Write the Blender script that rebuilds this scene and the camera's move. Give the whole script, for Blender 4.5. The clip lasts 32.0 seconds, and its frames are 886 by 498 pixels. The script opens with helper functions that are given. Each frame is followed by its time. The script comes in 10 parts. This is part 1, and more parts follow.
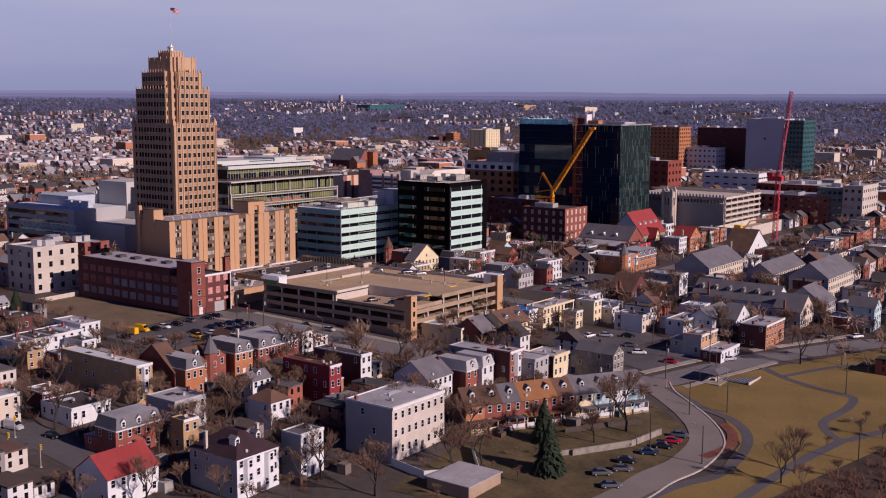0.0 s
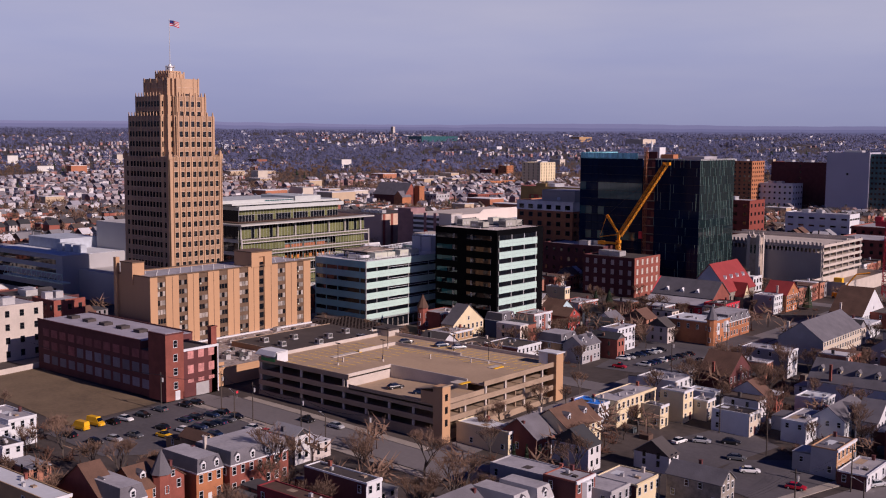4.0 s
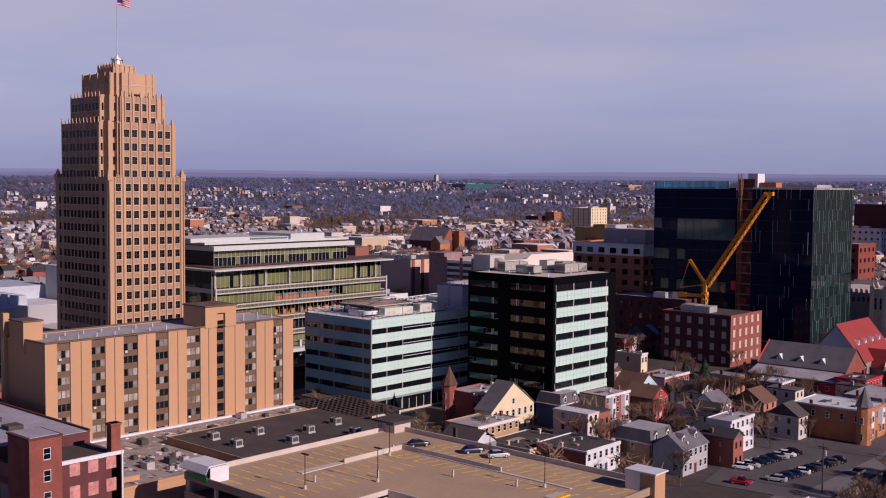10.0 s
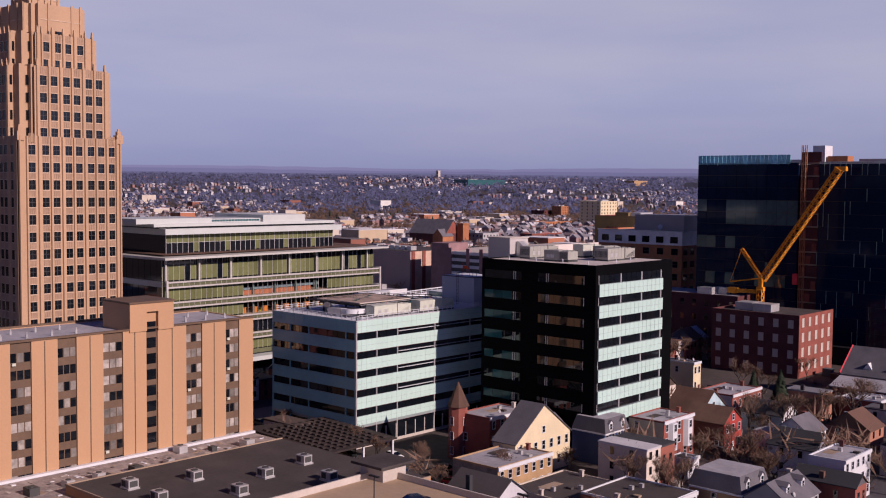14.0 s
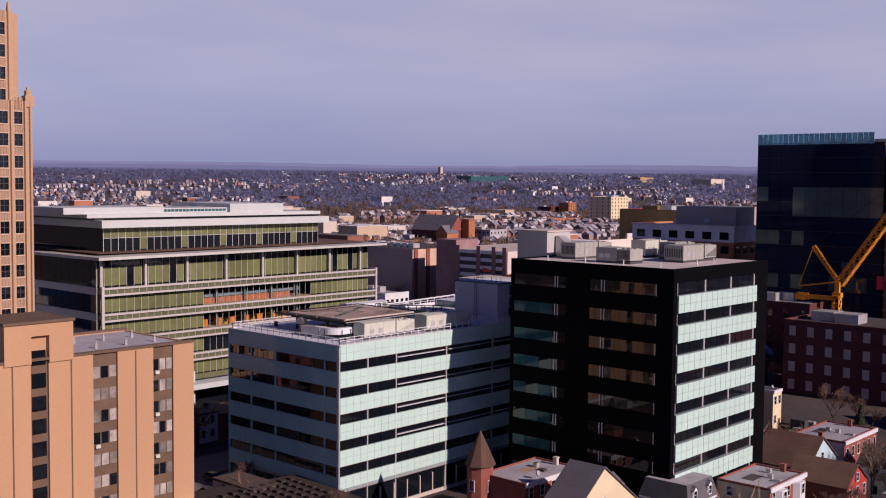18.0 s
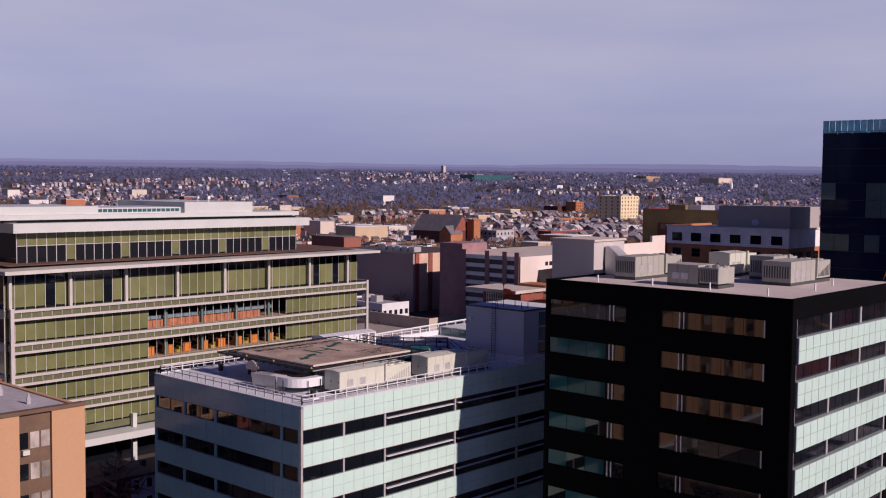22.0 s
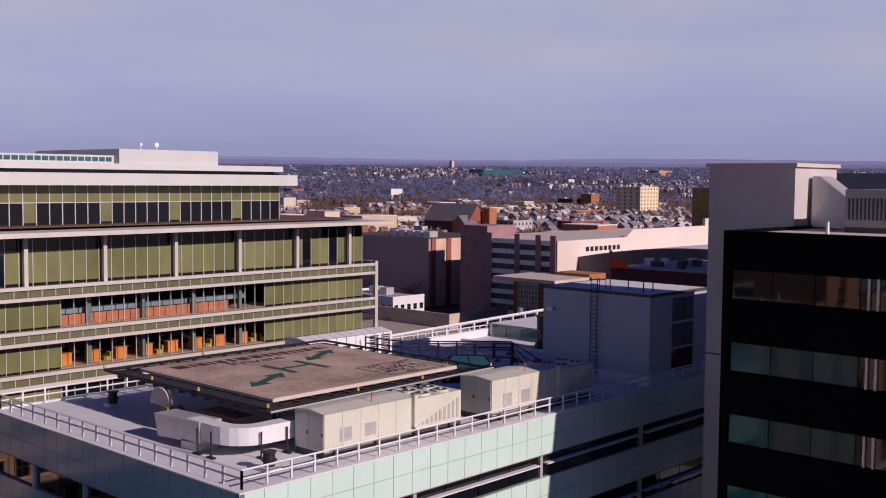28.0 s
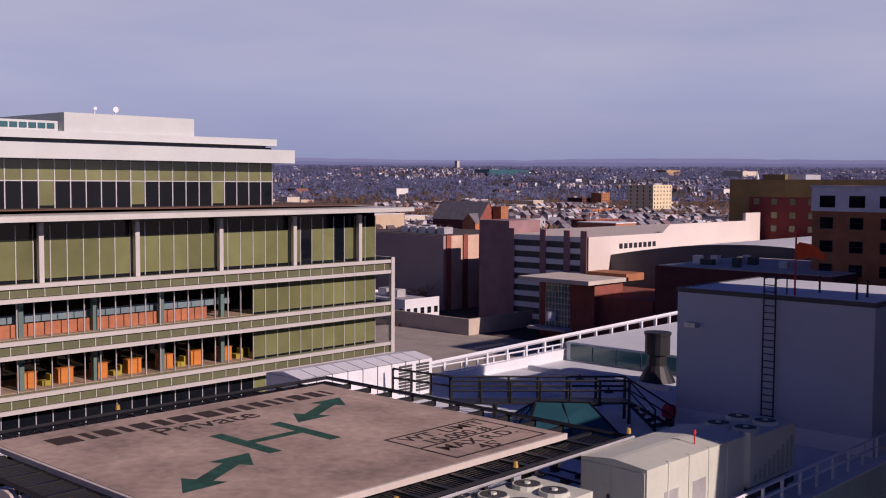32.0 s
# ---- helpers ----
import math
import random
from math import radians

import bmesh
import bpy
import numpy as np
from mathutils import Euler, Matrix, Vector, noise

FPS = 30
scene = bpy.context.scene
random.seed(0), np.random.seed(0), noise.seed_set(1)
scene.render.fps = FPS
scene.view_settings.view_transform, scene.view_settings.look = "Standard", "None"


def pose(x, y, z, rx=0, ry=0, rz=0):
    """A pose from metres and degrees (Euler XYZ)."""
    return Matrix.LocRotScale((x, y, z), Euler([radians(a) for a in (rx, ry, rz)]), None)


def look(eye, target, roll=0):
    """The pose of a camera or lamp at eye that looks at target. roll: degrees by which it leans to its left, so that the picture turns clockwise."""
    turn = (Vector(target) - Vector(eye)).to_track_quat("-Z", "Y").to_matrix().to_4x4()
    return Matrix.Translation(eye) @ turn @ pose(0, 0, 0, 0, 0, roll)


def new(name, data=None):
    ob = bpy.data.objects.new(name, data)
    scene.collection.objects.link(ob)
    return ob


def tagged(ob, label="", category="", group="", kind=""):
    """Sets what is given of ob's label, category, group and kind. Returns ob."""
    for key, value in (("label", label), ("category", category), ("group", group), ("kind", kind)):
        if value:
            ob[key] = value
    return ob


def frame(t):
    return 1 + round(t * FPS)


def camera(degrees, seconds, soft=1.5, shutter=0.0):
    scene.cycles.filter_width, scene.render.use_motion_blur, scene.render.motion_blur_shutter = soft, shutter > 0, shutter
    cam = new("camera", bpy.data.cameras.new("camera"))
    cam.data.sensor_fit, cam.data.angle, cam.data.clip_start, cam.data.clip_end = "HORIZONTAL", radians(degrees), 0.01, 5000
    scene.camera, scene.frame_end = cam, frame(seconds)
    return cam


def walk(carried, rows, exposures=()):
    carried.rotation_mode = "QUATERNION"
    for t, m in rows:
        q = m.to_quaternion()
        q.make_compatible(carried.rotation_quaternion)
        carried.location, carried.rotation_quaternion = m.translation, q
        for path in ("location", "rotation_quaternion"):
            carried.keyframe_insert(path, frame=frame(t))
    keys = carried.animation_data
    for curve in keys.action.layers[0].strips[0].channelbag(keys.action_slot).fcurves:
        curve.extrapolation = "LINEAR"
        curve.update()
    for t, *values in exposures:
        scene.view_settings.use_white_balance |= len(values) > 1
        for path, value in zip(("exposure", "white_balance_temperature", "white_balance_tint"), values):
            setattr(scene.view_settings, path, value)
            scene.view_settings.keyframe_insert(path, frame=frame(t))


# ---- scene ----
cam = camera(45.0, 32.0, 1.1)
PATH = [  # seconds, x, y, z, pitch, roll, yaw
    (0.0, 325.00, -351.00, 73.45, -7.620, -0.251, 36.846),
    (0.5, 318.64, -341.35, 73.67, -7.195, -0.283, 37.225),
    (1.0, 312.32, -332.05, 73.75, -6.789, -0.301, 37.729),
    (1.5, 306.15, -323.07, 73.88, -6.741, -0.325, 38.279),
    (2.0, 300.08, -314.46, 74.15, -6.796, -0.356, 38.748),
    (2.5, 294.03, -306.23, 74.26, -6.687, -0.383, 39.048),
    (3.0, 288.00, -298.15, 73.97, -6.457, -0.390, 39.256),
    (3.5, 282.13, -290.06, 73.59, -6.210, -0.412, 39.490),
    (5.5, 259.84, -258.08, 71.35, -5.209, -0.410, 40.380),
    (6.0, 254.21, -250.54, 70.65, -4.959, -0.417, 40.553),
    (6.5, 248.51, -243.31, 69.91, -4.700, -0.445, 40.720),
    (7.0, 242.84, -236.31, 69.27, -4.474, -0.454, 40.877),
    (7.5, 237.02, -229.50, 68.38, -4.219, -0.451, 41.045),
    (8.0, 231.13, -222.58, 67.37, -3.995, -0.435, 41.232),
    (8.5, 225.26, -215.62, 66.38, -3.784, -0.449, 41.436),
    (9.0, 219.49, -208.70, 65.18, -3.527, -0.420, 41.682),
    (9.5, 213.72, -202.05, 63.89, -3.315, -0.470, 41.996),
    (10.0, 208.16, -195.49, 62.53, -3.259, -0.429, 42.144),
    (10.5, 202.53, -189.09, 61.12, -3.269, -0.439, 42.125),
    (11.0, 196.90, -182.77, 59.85, -3.295, -0.438, 42.139),
    (11.5, 191.20, -176.45, 58.86, -3.309, -0.465, 42.155),
    (12.0, 185.47, -170.22, 58.08, -3.303, -0.482, 42.163),
    (12.5, 179.62, -164.21, 57.17, -3.305, -0.468, 42.150),
    (13.0, 173.73, -158.24, 56.30, -3.326, -0.476, 42.188),
    (13.5, 167.97, -152.24, 55.50, -3.326, -0.497, 42.226),
    (14.0, 162.22, -146.31, 54.84, -3.366, -0.518, 42.234),
    (14.5, 156.60, -140.46, 54.31, -3.375, -0.530, 42.242),
    (16.5, 135.02, -118.10, 52.40, -3.452, -0.462, 42.300),
    (17.0, 129.78, -112.88, 51.79, -3.480, -0.475, 42.315),
    (17.5, 124.66, -107.71, 51.32, -3.487, -0.510, 42.326),
    (18.0, 119.75, -102.60, 51.09, -3.483, -0.544, 42.331),
    (18.5, 115.10, -97.67, 51.09, -3.480, -0.510, 42.341),
    (19.0, 110.59, -92.77, 51.19, -3.488, -0.536, 42.343),
    (19.5, 106.22, -88.03, 51.28, -3.498, -0.534, 42.365),
    (20.0, 102.08, -83.50, 51.22, -3.497, -0.534, 42.369),
    (20.5, 98.06, -79.10, 51.07, -3.507, -0.566, 42.404),
    (21.0, 94.05, -74.87, 50.78, -3.516, -0.588, 42.430),
    (21.5, 90.19, -70.76, 50.43, -3.526, -0.600, 42.456),
    (22.0, 86.36, -66.77, 50.10, -3.525, -0.590, 42.483),
    (22.5, 82.55, -62.90, 49.62, -3.545, -0.629, 42.499),
    (23.0, 78.75, -59.06, 49.01, -3.555, -0.585, 42.544),
    (23.5, 74.97, -55.31, 48.29, -3.565, -0.588, 42.568),
    (24.0, 71.20, -51.56, 47.57, -3.606, -0.592, 42.601),
    (24.5, 67.45, -47.89, 46.88, -3.627, -0.584, 42.604),
    (25.0, 63.74, -44.44, 46.20, -3.628, -0.586, 42.639),
    (25.5, 60.19, -41.21, 45.43, -3.639, -0.577, 42.667),
    (27.5, 46.77, -29.31, 42.66, -3.672, -0.513, 42.829),
    (28.0, 43.64, -26.56, 42.11, -3.667, -0.483, 42.864),
    (28.5, 40.54, -23.60, 41.71, -3.656, -0.470, 42.879),
    (29.0, 37.40, -20.71, 41.35, -3.634, -0.423, 42.898),
    (29.5, 34.24, -18.05, 40.88, -3.630, -0.395, 42.936),
    (30.0, 31.13, -15.45, 40.34, -3.625, -0.368, 42.978),
    (30.5, 28.05, -12.82, 39.89, -3.617, -0.363, 43.034),
    (31.0, 24.95, -10.31, 39.48, -3.604, -0.339, 43.051),
    (31.5, 21.94, -7.83, 39.21, -3.610, -0.345, 43.078),
    (32.0, 19.16, -5.35, 38.99, -3.606, -0.331, 43.095),
]
walk(cam, [(t, pose(x, y, z, 90 + pitch, roll, yaw)) for t, x, y, z, pitch, roll, yaw in PATH],
     [(0.0, -0.13, 6420, 27), (32.0, -0.13, 6420, 27)])

# ---- light ----
SUN_EL, SUN_AZ = 27.0, 4.0          # degrees; azimuth counted from +x towards +y
world = bpy.data.worlds.new("hazy_winter_sky")
scene.world = world
world.use_nodes = True
wn, wl = world.node_tree.nodes, world.node_tree.links
wn.clear()
sky = wn.new("ShaderNodeTexSky")
sky.sky_type, sky.sun_disc = "NISHITA", False
sky.sun_elevation, sky.sun_rotation = radians(SUN_EL), radians(90.0 - SUN_AZ)
sky.air_density, sky.dust_density, sky.ozone_density = 0.5, 0.4, 4.0
veil = wn.new("ShaderNodeMix")
veil.data_type = "RGBA"
sep = wn.new("ShaderNodeSeparateXYZ")
thin = wn.new("ShaderNodeMapRange")
thin.inputs["From Min"].default_value, thin.inputs["From Max"].default_value = 0.17, 0.23
thin.inputs["To Min"].default_value, thin.inputs["To Max"].default_value = 0.85, 0.0
tcw = wn.new("ShaderNodeTexCoord")
mpw = wn.new("ShaderNodeMapping")
mpw.inputs["Scale"].default_value = (1.6, 1.6, 9.0)
nzw = wn.new("ShaderNodeTexNoise")
nzw.inputs["Scale"].default_value, nzw.inputs["Detail"].default_value = 2.2, 5.0
rpw = wn.new("ShaderNodeValToRGB")
rpw.color_ramp.elements[0].position, rpw.color_ramp.elements[0].color = 0.3, (8.6, 9.6, 12.3, 1)
rpw.color_ramp.elements[1].position, rpw.color_ramp.elements[1].color = 0.75, (10.6, 11.3, 12.9, 1)
bgw = wn.new("ShaderNodeBackground")
bgw.inputs["Strength"].default_value = 0.05
wo = wn.new("ShaderNodeOutputWorld")
wl.new(tcw.outputs["Generated"], sep.inputs["Vector"])
wl.new(sep.outputs["Z"], thin.inputs["Value"])
wl.new(thin.outputs["Result"], veil.inputs[0])
wl.new(tcw.outputs["Generated"], mpw.inputs["Vector"])
wl.new(mpw.outputs["Vector"], nzw.inputs["Vector"])
wl.new(nzw.outputs["Fac"], rpw.inputs["Fac"])
deep = wn.new("ShaderNodeMix")                 # cold winter blue overhead
deep.data_type, deep.blend_type = "RGBA", "MULTIPLY"
deep.inputs[0].default_value, deep.inputs[7].default_value = 1.0, (0.42, 0.60, 1.32, 1)
wl.new(sky.outputs["Color"], deep.inputs[6])
wl.new(deep.outputs[2], veil.inputs[6])
low = wn.new("ShaderNodeValToRGB")              # dusky haze along the horizon
low.color_ramp.elements[0].position, low.color_ramp.elements[0].color = 0.0, (0.60, 0.61, 0.74, 1)
low.color_ramp.elements[1].position, low.color_ramp.elements[1].color = 0.085, (1, 1, 1, 1)
dusk = wn.new("ShaderNodeMix")
dusk.data_type, dusk.blend_type = "RGBA", "MULTIPLY"
dusk.inputs[0].default_value = 1.0
wl.new(sep.outputs["Z"], low.inputs["Fac"])
wl.new(low.outputs["Color"], dusk.inputs[7])
wl.new(rpw.outputs["Color"], dusk.inputs[6])
wl.new(dusk.outputs[2], veil.inputs[7])
wl.new(veil.outputs[2], bgw.inputs["Color"])
wl.new(bgw.outputs["Background"], wo.inputs["Surface"])
sun = new("sun", bpy.data.lights.new("sun", "SUN"))
sun.data.energy, sun.data.angle, sun.data.color = 5.0, radians(0.5), (1.0, 0.86, 0.74)
_e, _a = radians(SUN_EL), radians(SUN_AZ)
sun.matrix_world = look((math.cos(_e) * math.cos(_a) * 900, math.cos(_e) * math.sin(_a) * 900, math.sin(_e) * 900), (0, 0, 0))

# ---- materials ----
MATS = {}


def M(name, col, rough=0.8, var=0.18, scale=0.25, fine=3.0, bump=0.15, metal=0.0, rand=0.0, island=None, spec=0.4, streak=False):
    """A procedural surface: base colour with broad stains, fine grain and relief. island: a list of colours picked piece by piece."""
    if name in MATS:
        return MATS[name]
    m = bpy.data.materials.new(name)
    m.use_nodes = True
    n, l = m.node_tree.nodes, m.node_tree.links
    b = n["Principled BSDF"]
    b.inputs["Roughness"].default_value, b.inputs["Metallic"].default_value = rough, metal
    b.inputs["Specular IOR Level"].default_value = spec
    geo = n.new("ShaderNodeNewGeometry")
    src = geo.outputs["Position"]
    if streak:
        mp = n.new("ShaderNodeMapping")
        mp.inputs["Scale"].default_value = (1, 1, 0.15)
        l.new(src, mp.inputs["Vector"])
        src = mp.outputs["Vector"]
    n1, n2 = n.new("ShaderNodeTexNoise"), n.new("ShaderNodeTexNoise")
    n1.inputs["Scale"].default_value, n1.inputs["Detail"].default_value = scale, 4.0
    n2.inputs["Scale"].default_value, n2.inputs["Detail"].default_value = fine, 3.0
    l.new(src, n1.inputs["Vector"])
    l.new(geo.outputs["Position"], n2.inputs["Vector"])
    add = n.new("ShaderNodeMath")
    add.operation = "MULTIPLY_ADD"
    l.new(n2.outputs["Fac"], add.inputs[0])
    add.inputs[1].default_value = 0.5
    l.new(n1.outputs["Fac"], add.inputs[2])
    mr = n.new("ShaderNodeMapRange")
    mr.inputs["From Min"].default_value, mr.inputs["From Max"].default_value = 0.45, 1.05
    mr.inputs["To Min"].default_value, mr.inputs["To Max"].default_value = 1 - var, 1 + var
    l.new(add.outputs[0], mr.inputs["Value"])
    hsv = n.new("ShaderNodeHueSaturation")
    hsv.inputs["Color"].default_value = (*col, 1)
    if island:
        rp = n.new("ShaderNodeValToRGB")
        rp.color_ramp.interpolation = "CONSTANT"
        el = rp.color_ramp.elements
        for i, c in enumerate(island):
            e = el[i] if i < 2 else el.new(i / len(island))
            e.position, e.color = i / len(island), (*c, 1)
        l.new(geo.outputs["Random Per Island"], rp.inputs["Fac"])
        l.new(rp.outputs["Color"], hsv.inputs["Color"])
    val = mr.outputs["Result"]
    if rand:
        oi = n.new("ShaderNodeObjectInfo")
        r2 = n.new("ShaderNodeMapRange")
        r2.inputs["To Min"].default_value, r2.inputs["To Max"].default_value = 1 - rand, 1 + rand
        l.new(oi.outputs["Random"], r2.inputs["Value"])
        mu = n.new("ShaderNodeMath")
        mu.operation = "MULTIPLY"
        l.new(val, mu.inputs[0])
        l.new(r2.outputs["Result"], mu.inputs[1])
        val = mu.outputs[0]
    l.new(val, hsv.inputs["Value"])
    l.new(hsv.outputs["Color"], b.inputs["Base Color"])
    if bump:
        bp = n.new("ShaderNodeBump")
        bp.inputs["Strength"].default_value, bp.inputs["Distance"].default_value = bump, 0.05
        l.new(n2.outputs["Fac"], bp.inputs["Height"])
        l.new(bp.outputs["Normal"], b.inputs["Normal"])
    MATS[name] = m
    return m


def G(name, col, rough=0.04, wav=0.012, scale=0.12, rand=0.0):
    """Window glass seen from outside: a dark room behind it, a shiny and slightly uneven pane."""
    if name in MATS:
        return MATS[name]
    m = M(name, col, rough, 0.25, 0.1, 0.6, 0.0, 0.0, rand, spec=0.75)
    n, l = m.node_tree.nodes, m.node_tree.links
    nz, bp, geo = n.new("ShaderNodeTexNoise"), n.new("ShaderNodeBump"), n.new("ShaderNodeNewGeometry")
    nz.inputs["Scale"].default_value = scale * 4
    l.new(geo.outputs["Position"], nz.inputs["Vector"])
    l.new(nz.outputs["Fac"], bp.inputs["Height"])
    bp.inputs["Strength"].default_value, bp.inputs["Distance"].default_value = 0.05, wav * 2
    l.new(bp.outputs["Normal"], n["Principled BSDF"].inputs["Normal"])
    return m


TOWER = M("buff_limestone", (0.46, 0.295, 0.185), 0.85, 0.16, 0.12, 2.0, 0.2, streak=True)
TOWER2 = M("buff_spandrel", (0.36, 0.235, 0.16), 0.85, 0.2, 0.3, 2.0, 0.2)
TAN = M("tan_brick", (0.46, 0.27, 0.15), 0.85, 0.1, 0.1, 4.0, 0.15, streak=True)
TANDK = M("bronze_panel", (0.13, 0.08, 0.05), 0.6, 0.2, 0.4, 3.0, 0.1)
ROOFGR = M("grey_membrane_roof", (0.34, 0.325, 0.35), 0.9, 0.3, 0.12, 1.2, 0.2)
ROOFWH = M("white_membrane_roof", (0.57, 0.59, 0.62), 0.75, 0.1, 0.1, 1.0, 0.1)
ROOFDK = M("dark_tar_roof", (0.062, 0.05, 0.048), 0.9, 0.35, 0.15, 1.5, 0.2)
ROOFBR = M("brown_shingle_roof", (0.11, 0.06, 0.042), 0.9, 0.3, 0.3, 4.0, 0.3, rand=0.2)
ROOFOR = M("rust_shingle_roof", (0.27, 0.12, 0.05), 0.9, 0.2, 0.3, 4.0, 0.3)
ROOFSL = M("slate_grey_roof", (0.125, 0.118, 0.135), 0.85, 0.25, 0.3, 4.0, 0.3, rand=0.15)
ROOFRED = M("red_shingle_roof", (0.27, 0.035, 0.035), 0.8, 0.15, 0.3, 4.0, 0.2)
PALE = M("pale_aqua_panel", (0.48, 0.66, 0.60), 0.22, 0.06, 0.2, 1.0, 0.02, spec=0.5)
# darker, bluer copy of the pale panel; holds the -y wall's shade
PALE_SHADE = M("shaded_aqua_panel", (0.20, 0.42, 0.49), 0.1, 0.08, 0.2, 1.0, 0.02, spec=0.4)
BLACK = M("black_granite_panel", (0.004, 0.004, 0.005), 0.6, 0.2, 0.3, 2.0, 0.02, spec=0.02)
GDARK = G("dark_glass", (0.006, 0.008, 0.012))
# darker, duller copy of the dark glass for the tower's shaded wall
GDULL = G("shaded_wall_glass", (0.004, 0.004, 0.006), 0.15)
GDULL.node_tree.nodes["Principled BSDF"].inputs["Specular IOR Level"].default_value = 0.12
GBLUE = G("blue_black_glass", (0.004, 0.013, 0.042), 0.05, 0.02)
GMIR = G("reflective_glass", (0.006, 0.012, 0.014), 0.03, 0.006)
GMIR.node_tree.nodes["Principled BSDF"].inputs["IOR"].default_value = 2.0
GMIR.node_tree.nodes["Principled BSDF"].inputs["Specular IOR Level"].default_value = 0.5
GDIM = G("dim_reflective_glass", (0.006, 0.010, 0.012), 0.03, 0.006)
GDIM.node_tree.nodes["Principled BSDF"].inputs["IOR"].default_value = 1.6
GDIM.node_tree.nodes["Principled BSDF"].inputs["Specular IOR Level"].default_value = 0.5
# teal base colour stands in for the pale office reflected in panes
GTEALREFL = G("teal_reflection_glass", (0.016, 0.085, 0.09), 0.06, rand=0.25)
GTEALREFL.node_tree.nodes["Principled BSDF"].inputs["Specular IOR Level"].default_value = 0.25
GTEAL2 = G("faint_teal_glass", (0.02, 0.075, 0.095), 0.08)
GBLUE.node_tree.nodes["Principled BSDF"].inputs["Specular IOR Level"].default_value = 0.1
GTEAL = G("teal_glass", (0.035, 0.11, 0.125), 0.1)
GGREEN = G("green_tinted_glass", (0.15, 0.16, 0.07), 0.12, 0.01, rand=0.12)
GGRNBLK = G("green_black_glass", (0.010, 0.020, 0.022), 0.05, 0.02)
# light shining through the roof screen is put into its base colour
GSCREEN = M("backlit_teal_glass", (0.24, 0.62, 0.70), 0.2, 0.25, 0.4, 1.5, 0.0, rand=0.25)
# amber light is only in the base colour; the glass doesn't glow
GAMBER = G("amber_lit_glass", (0.085, 0.05, 0.022), 0.1)
WHITE = M("white_paint", (0.62, 0.63, 0.655), 0.6, 0.08, 0.4, 3.0, 0.05)
CREAM = M("cream_stucco", (0.66, 0.55, 0.36), 0.85, 0.1, 0.3, 3.0, 0.1)
BEIGE = M("beige_siding", (0.55, 0.47, 0.38), 0.85, 0.1, 0.3, 3.0, 0.1)
BRICK = M("red_brick", (0.25, 0.075, 0.055), 0.9, 0.25, 0.4, 5.0, 0.2, rand=0.12)
BRICKDK = M("dark_maroon_brick", (0.11, 0.035, 0.035), 0.9, 0.25, 0.3, 5.0, 0.2)
BRICKOR = M("orange_brick", (0.38, 0.15, 0.07), 0.9, 0.2, 0.4, 5.0, 0.2, rand=0.1)
BRICKYL = M("yellow_brick", (0.40, 0.255, 0.135), 0.9, 0.2, 0.4, 5.0, 0.2)
MAUVEB = M("mauve_brick", (0.27, 0.16, 0.165), 0.9, 0.2, 0.3, 5.0, 0.15)
MAROON = M("maroon_painted_wall", (0.22, 0.022, 0.03), 0.85, 0.12, 0.3, 4.0, 0.1)
STONE = M("grey_field_stone", (0.25, 0.22, 0.19), 0.95, 0.4, 0.8, 2.5, 0.5)
GREYW = M("grey_siding", (0.36, 0.35, 0.36), 0.8, 0.12, 0.4, 4.0, 0.1, rand=0.1)
BLUEW = M("light_blue_siding", (0.42, 0.56, 0.60), 0.8, 0.1, 0.4, 4.0, 0.1)
NAVY = M("navy_siding", (0.03, 0.05, 0.13), 0.8, 0.1, 0.4, 4.0, 0.1)
CONC = M("weathered_concrete", (0.33, 0.24, 0.17), 0.9, 0.25, 0.15, 2.5, 0.25)
CONCL = M("light_concrete", (0.50, 0.44, 0.39), 0.9, 0.15, 0.2, 2.5, 0.2)
DECK = M("tan_parking_deck", (0.40, 0.285, 0.19), 0.95, 0.16, 0.07, 1.2, 0.1)
GALV = M("galvanised_steel", (0.55, 0.54, 0.54), 0.45, 0.15, 0.5, 4.0, 0.05, 0.5)
ACWH = M("cream_steel_casing", (0.52, 0.53, 0.45), 0.55, 0.08, 0.5, 4.0, 0.03)
ACLV = M("pale_louvre_steel", (0.36, 0.37, 0.32), 0.55, 0.08, 0.5, 4.0, 0.03)
ACGR = M("grey_steel_casing", (0.33, 0.325, 0.29), 0.6, 0.12, 0.5, 4.0, 0.03)
ACDK = M("dark_grille", (0.06, 0.06, 0.06), 0.6, 0.2, 1.0, 8.0, 0.1)
IRON = M("black_steel", (0.015, 0.015, 0.017), 0.5, 0.2, 1.0, 4.0, 0.05)
YELLOW = M("yellow_paint", (0.75, 0.42, 0.02), 0.6, 0.1, 0.5, 4.0, 0.05)
ORANGE = M("crane_yellow_paint", (0.78, 0.30, 0.012), 0.5, 0.12, 0.5, 4.0, 0.05)
REDP = M("red_paint", (0.55, 0.03, 0.05), 0.55, 0.15, 0.5, 4.0, 0.05)
GREENP = M("green_paint", (0.02, 0.28, 0.07), 0.6, 0.15, 0.5, 4.0, 0.05)
ASPH = M("worn_asphalt", (0.085, 0.077, 0.085), 0.92, 0.3, 0.06, 1.0, 0.15)
ROAD = M("road_asphalt", (0.155, 0.14, 0.145), 0.9, 0.2, 0.05, 1.0, 0.15)
WALKC = M("pavement_concrete", (0.30, 0.26, 0.23), 0.95, 0.2, 0.2, 2.0, 0.15)
LAWN = M("winter_lawn", (0.18, 0.12, 0.036), 0.95, 0.35, 0.05, 1.5, 0.3)
SOIL = M("brown_yard_soil", (0.06, 0.038, 0.027), 0.95, 0.45, 0.06, 0.8, 0.3)
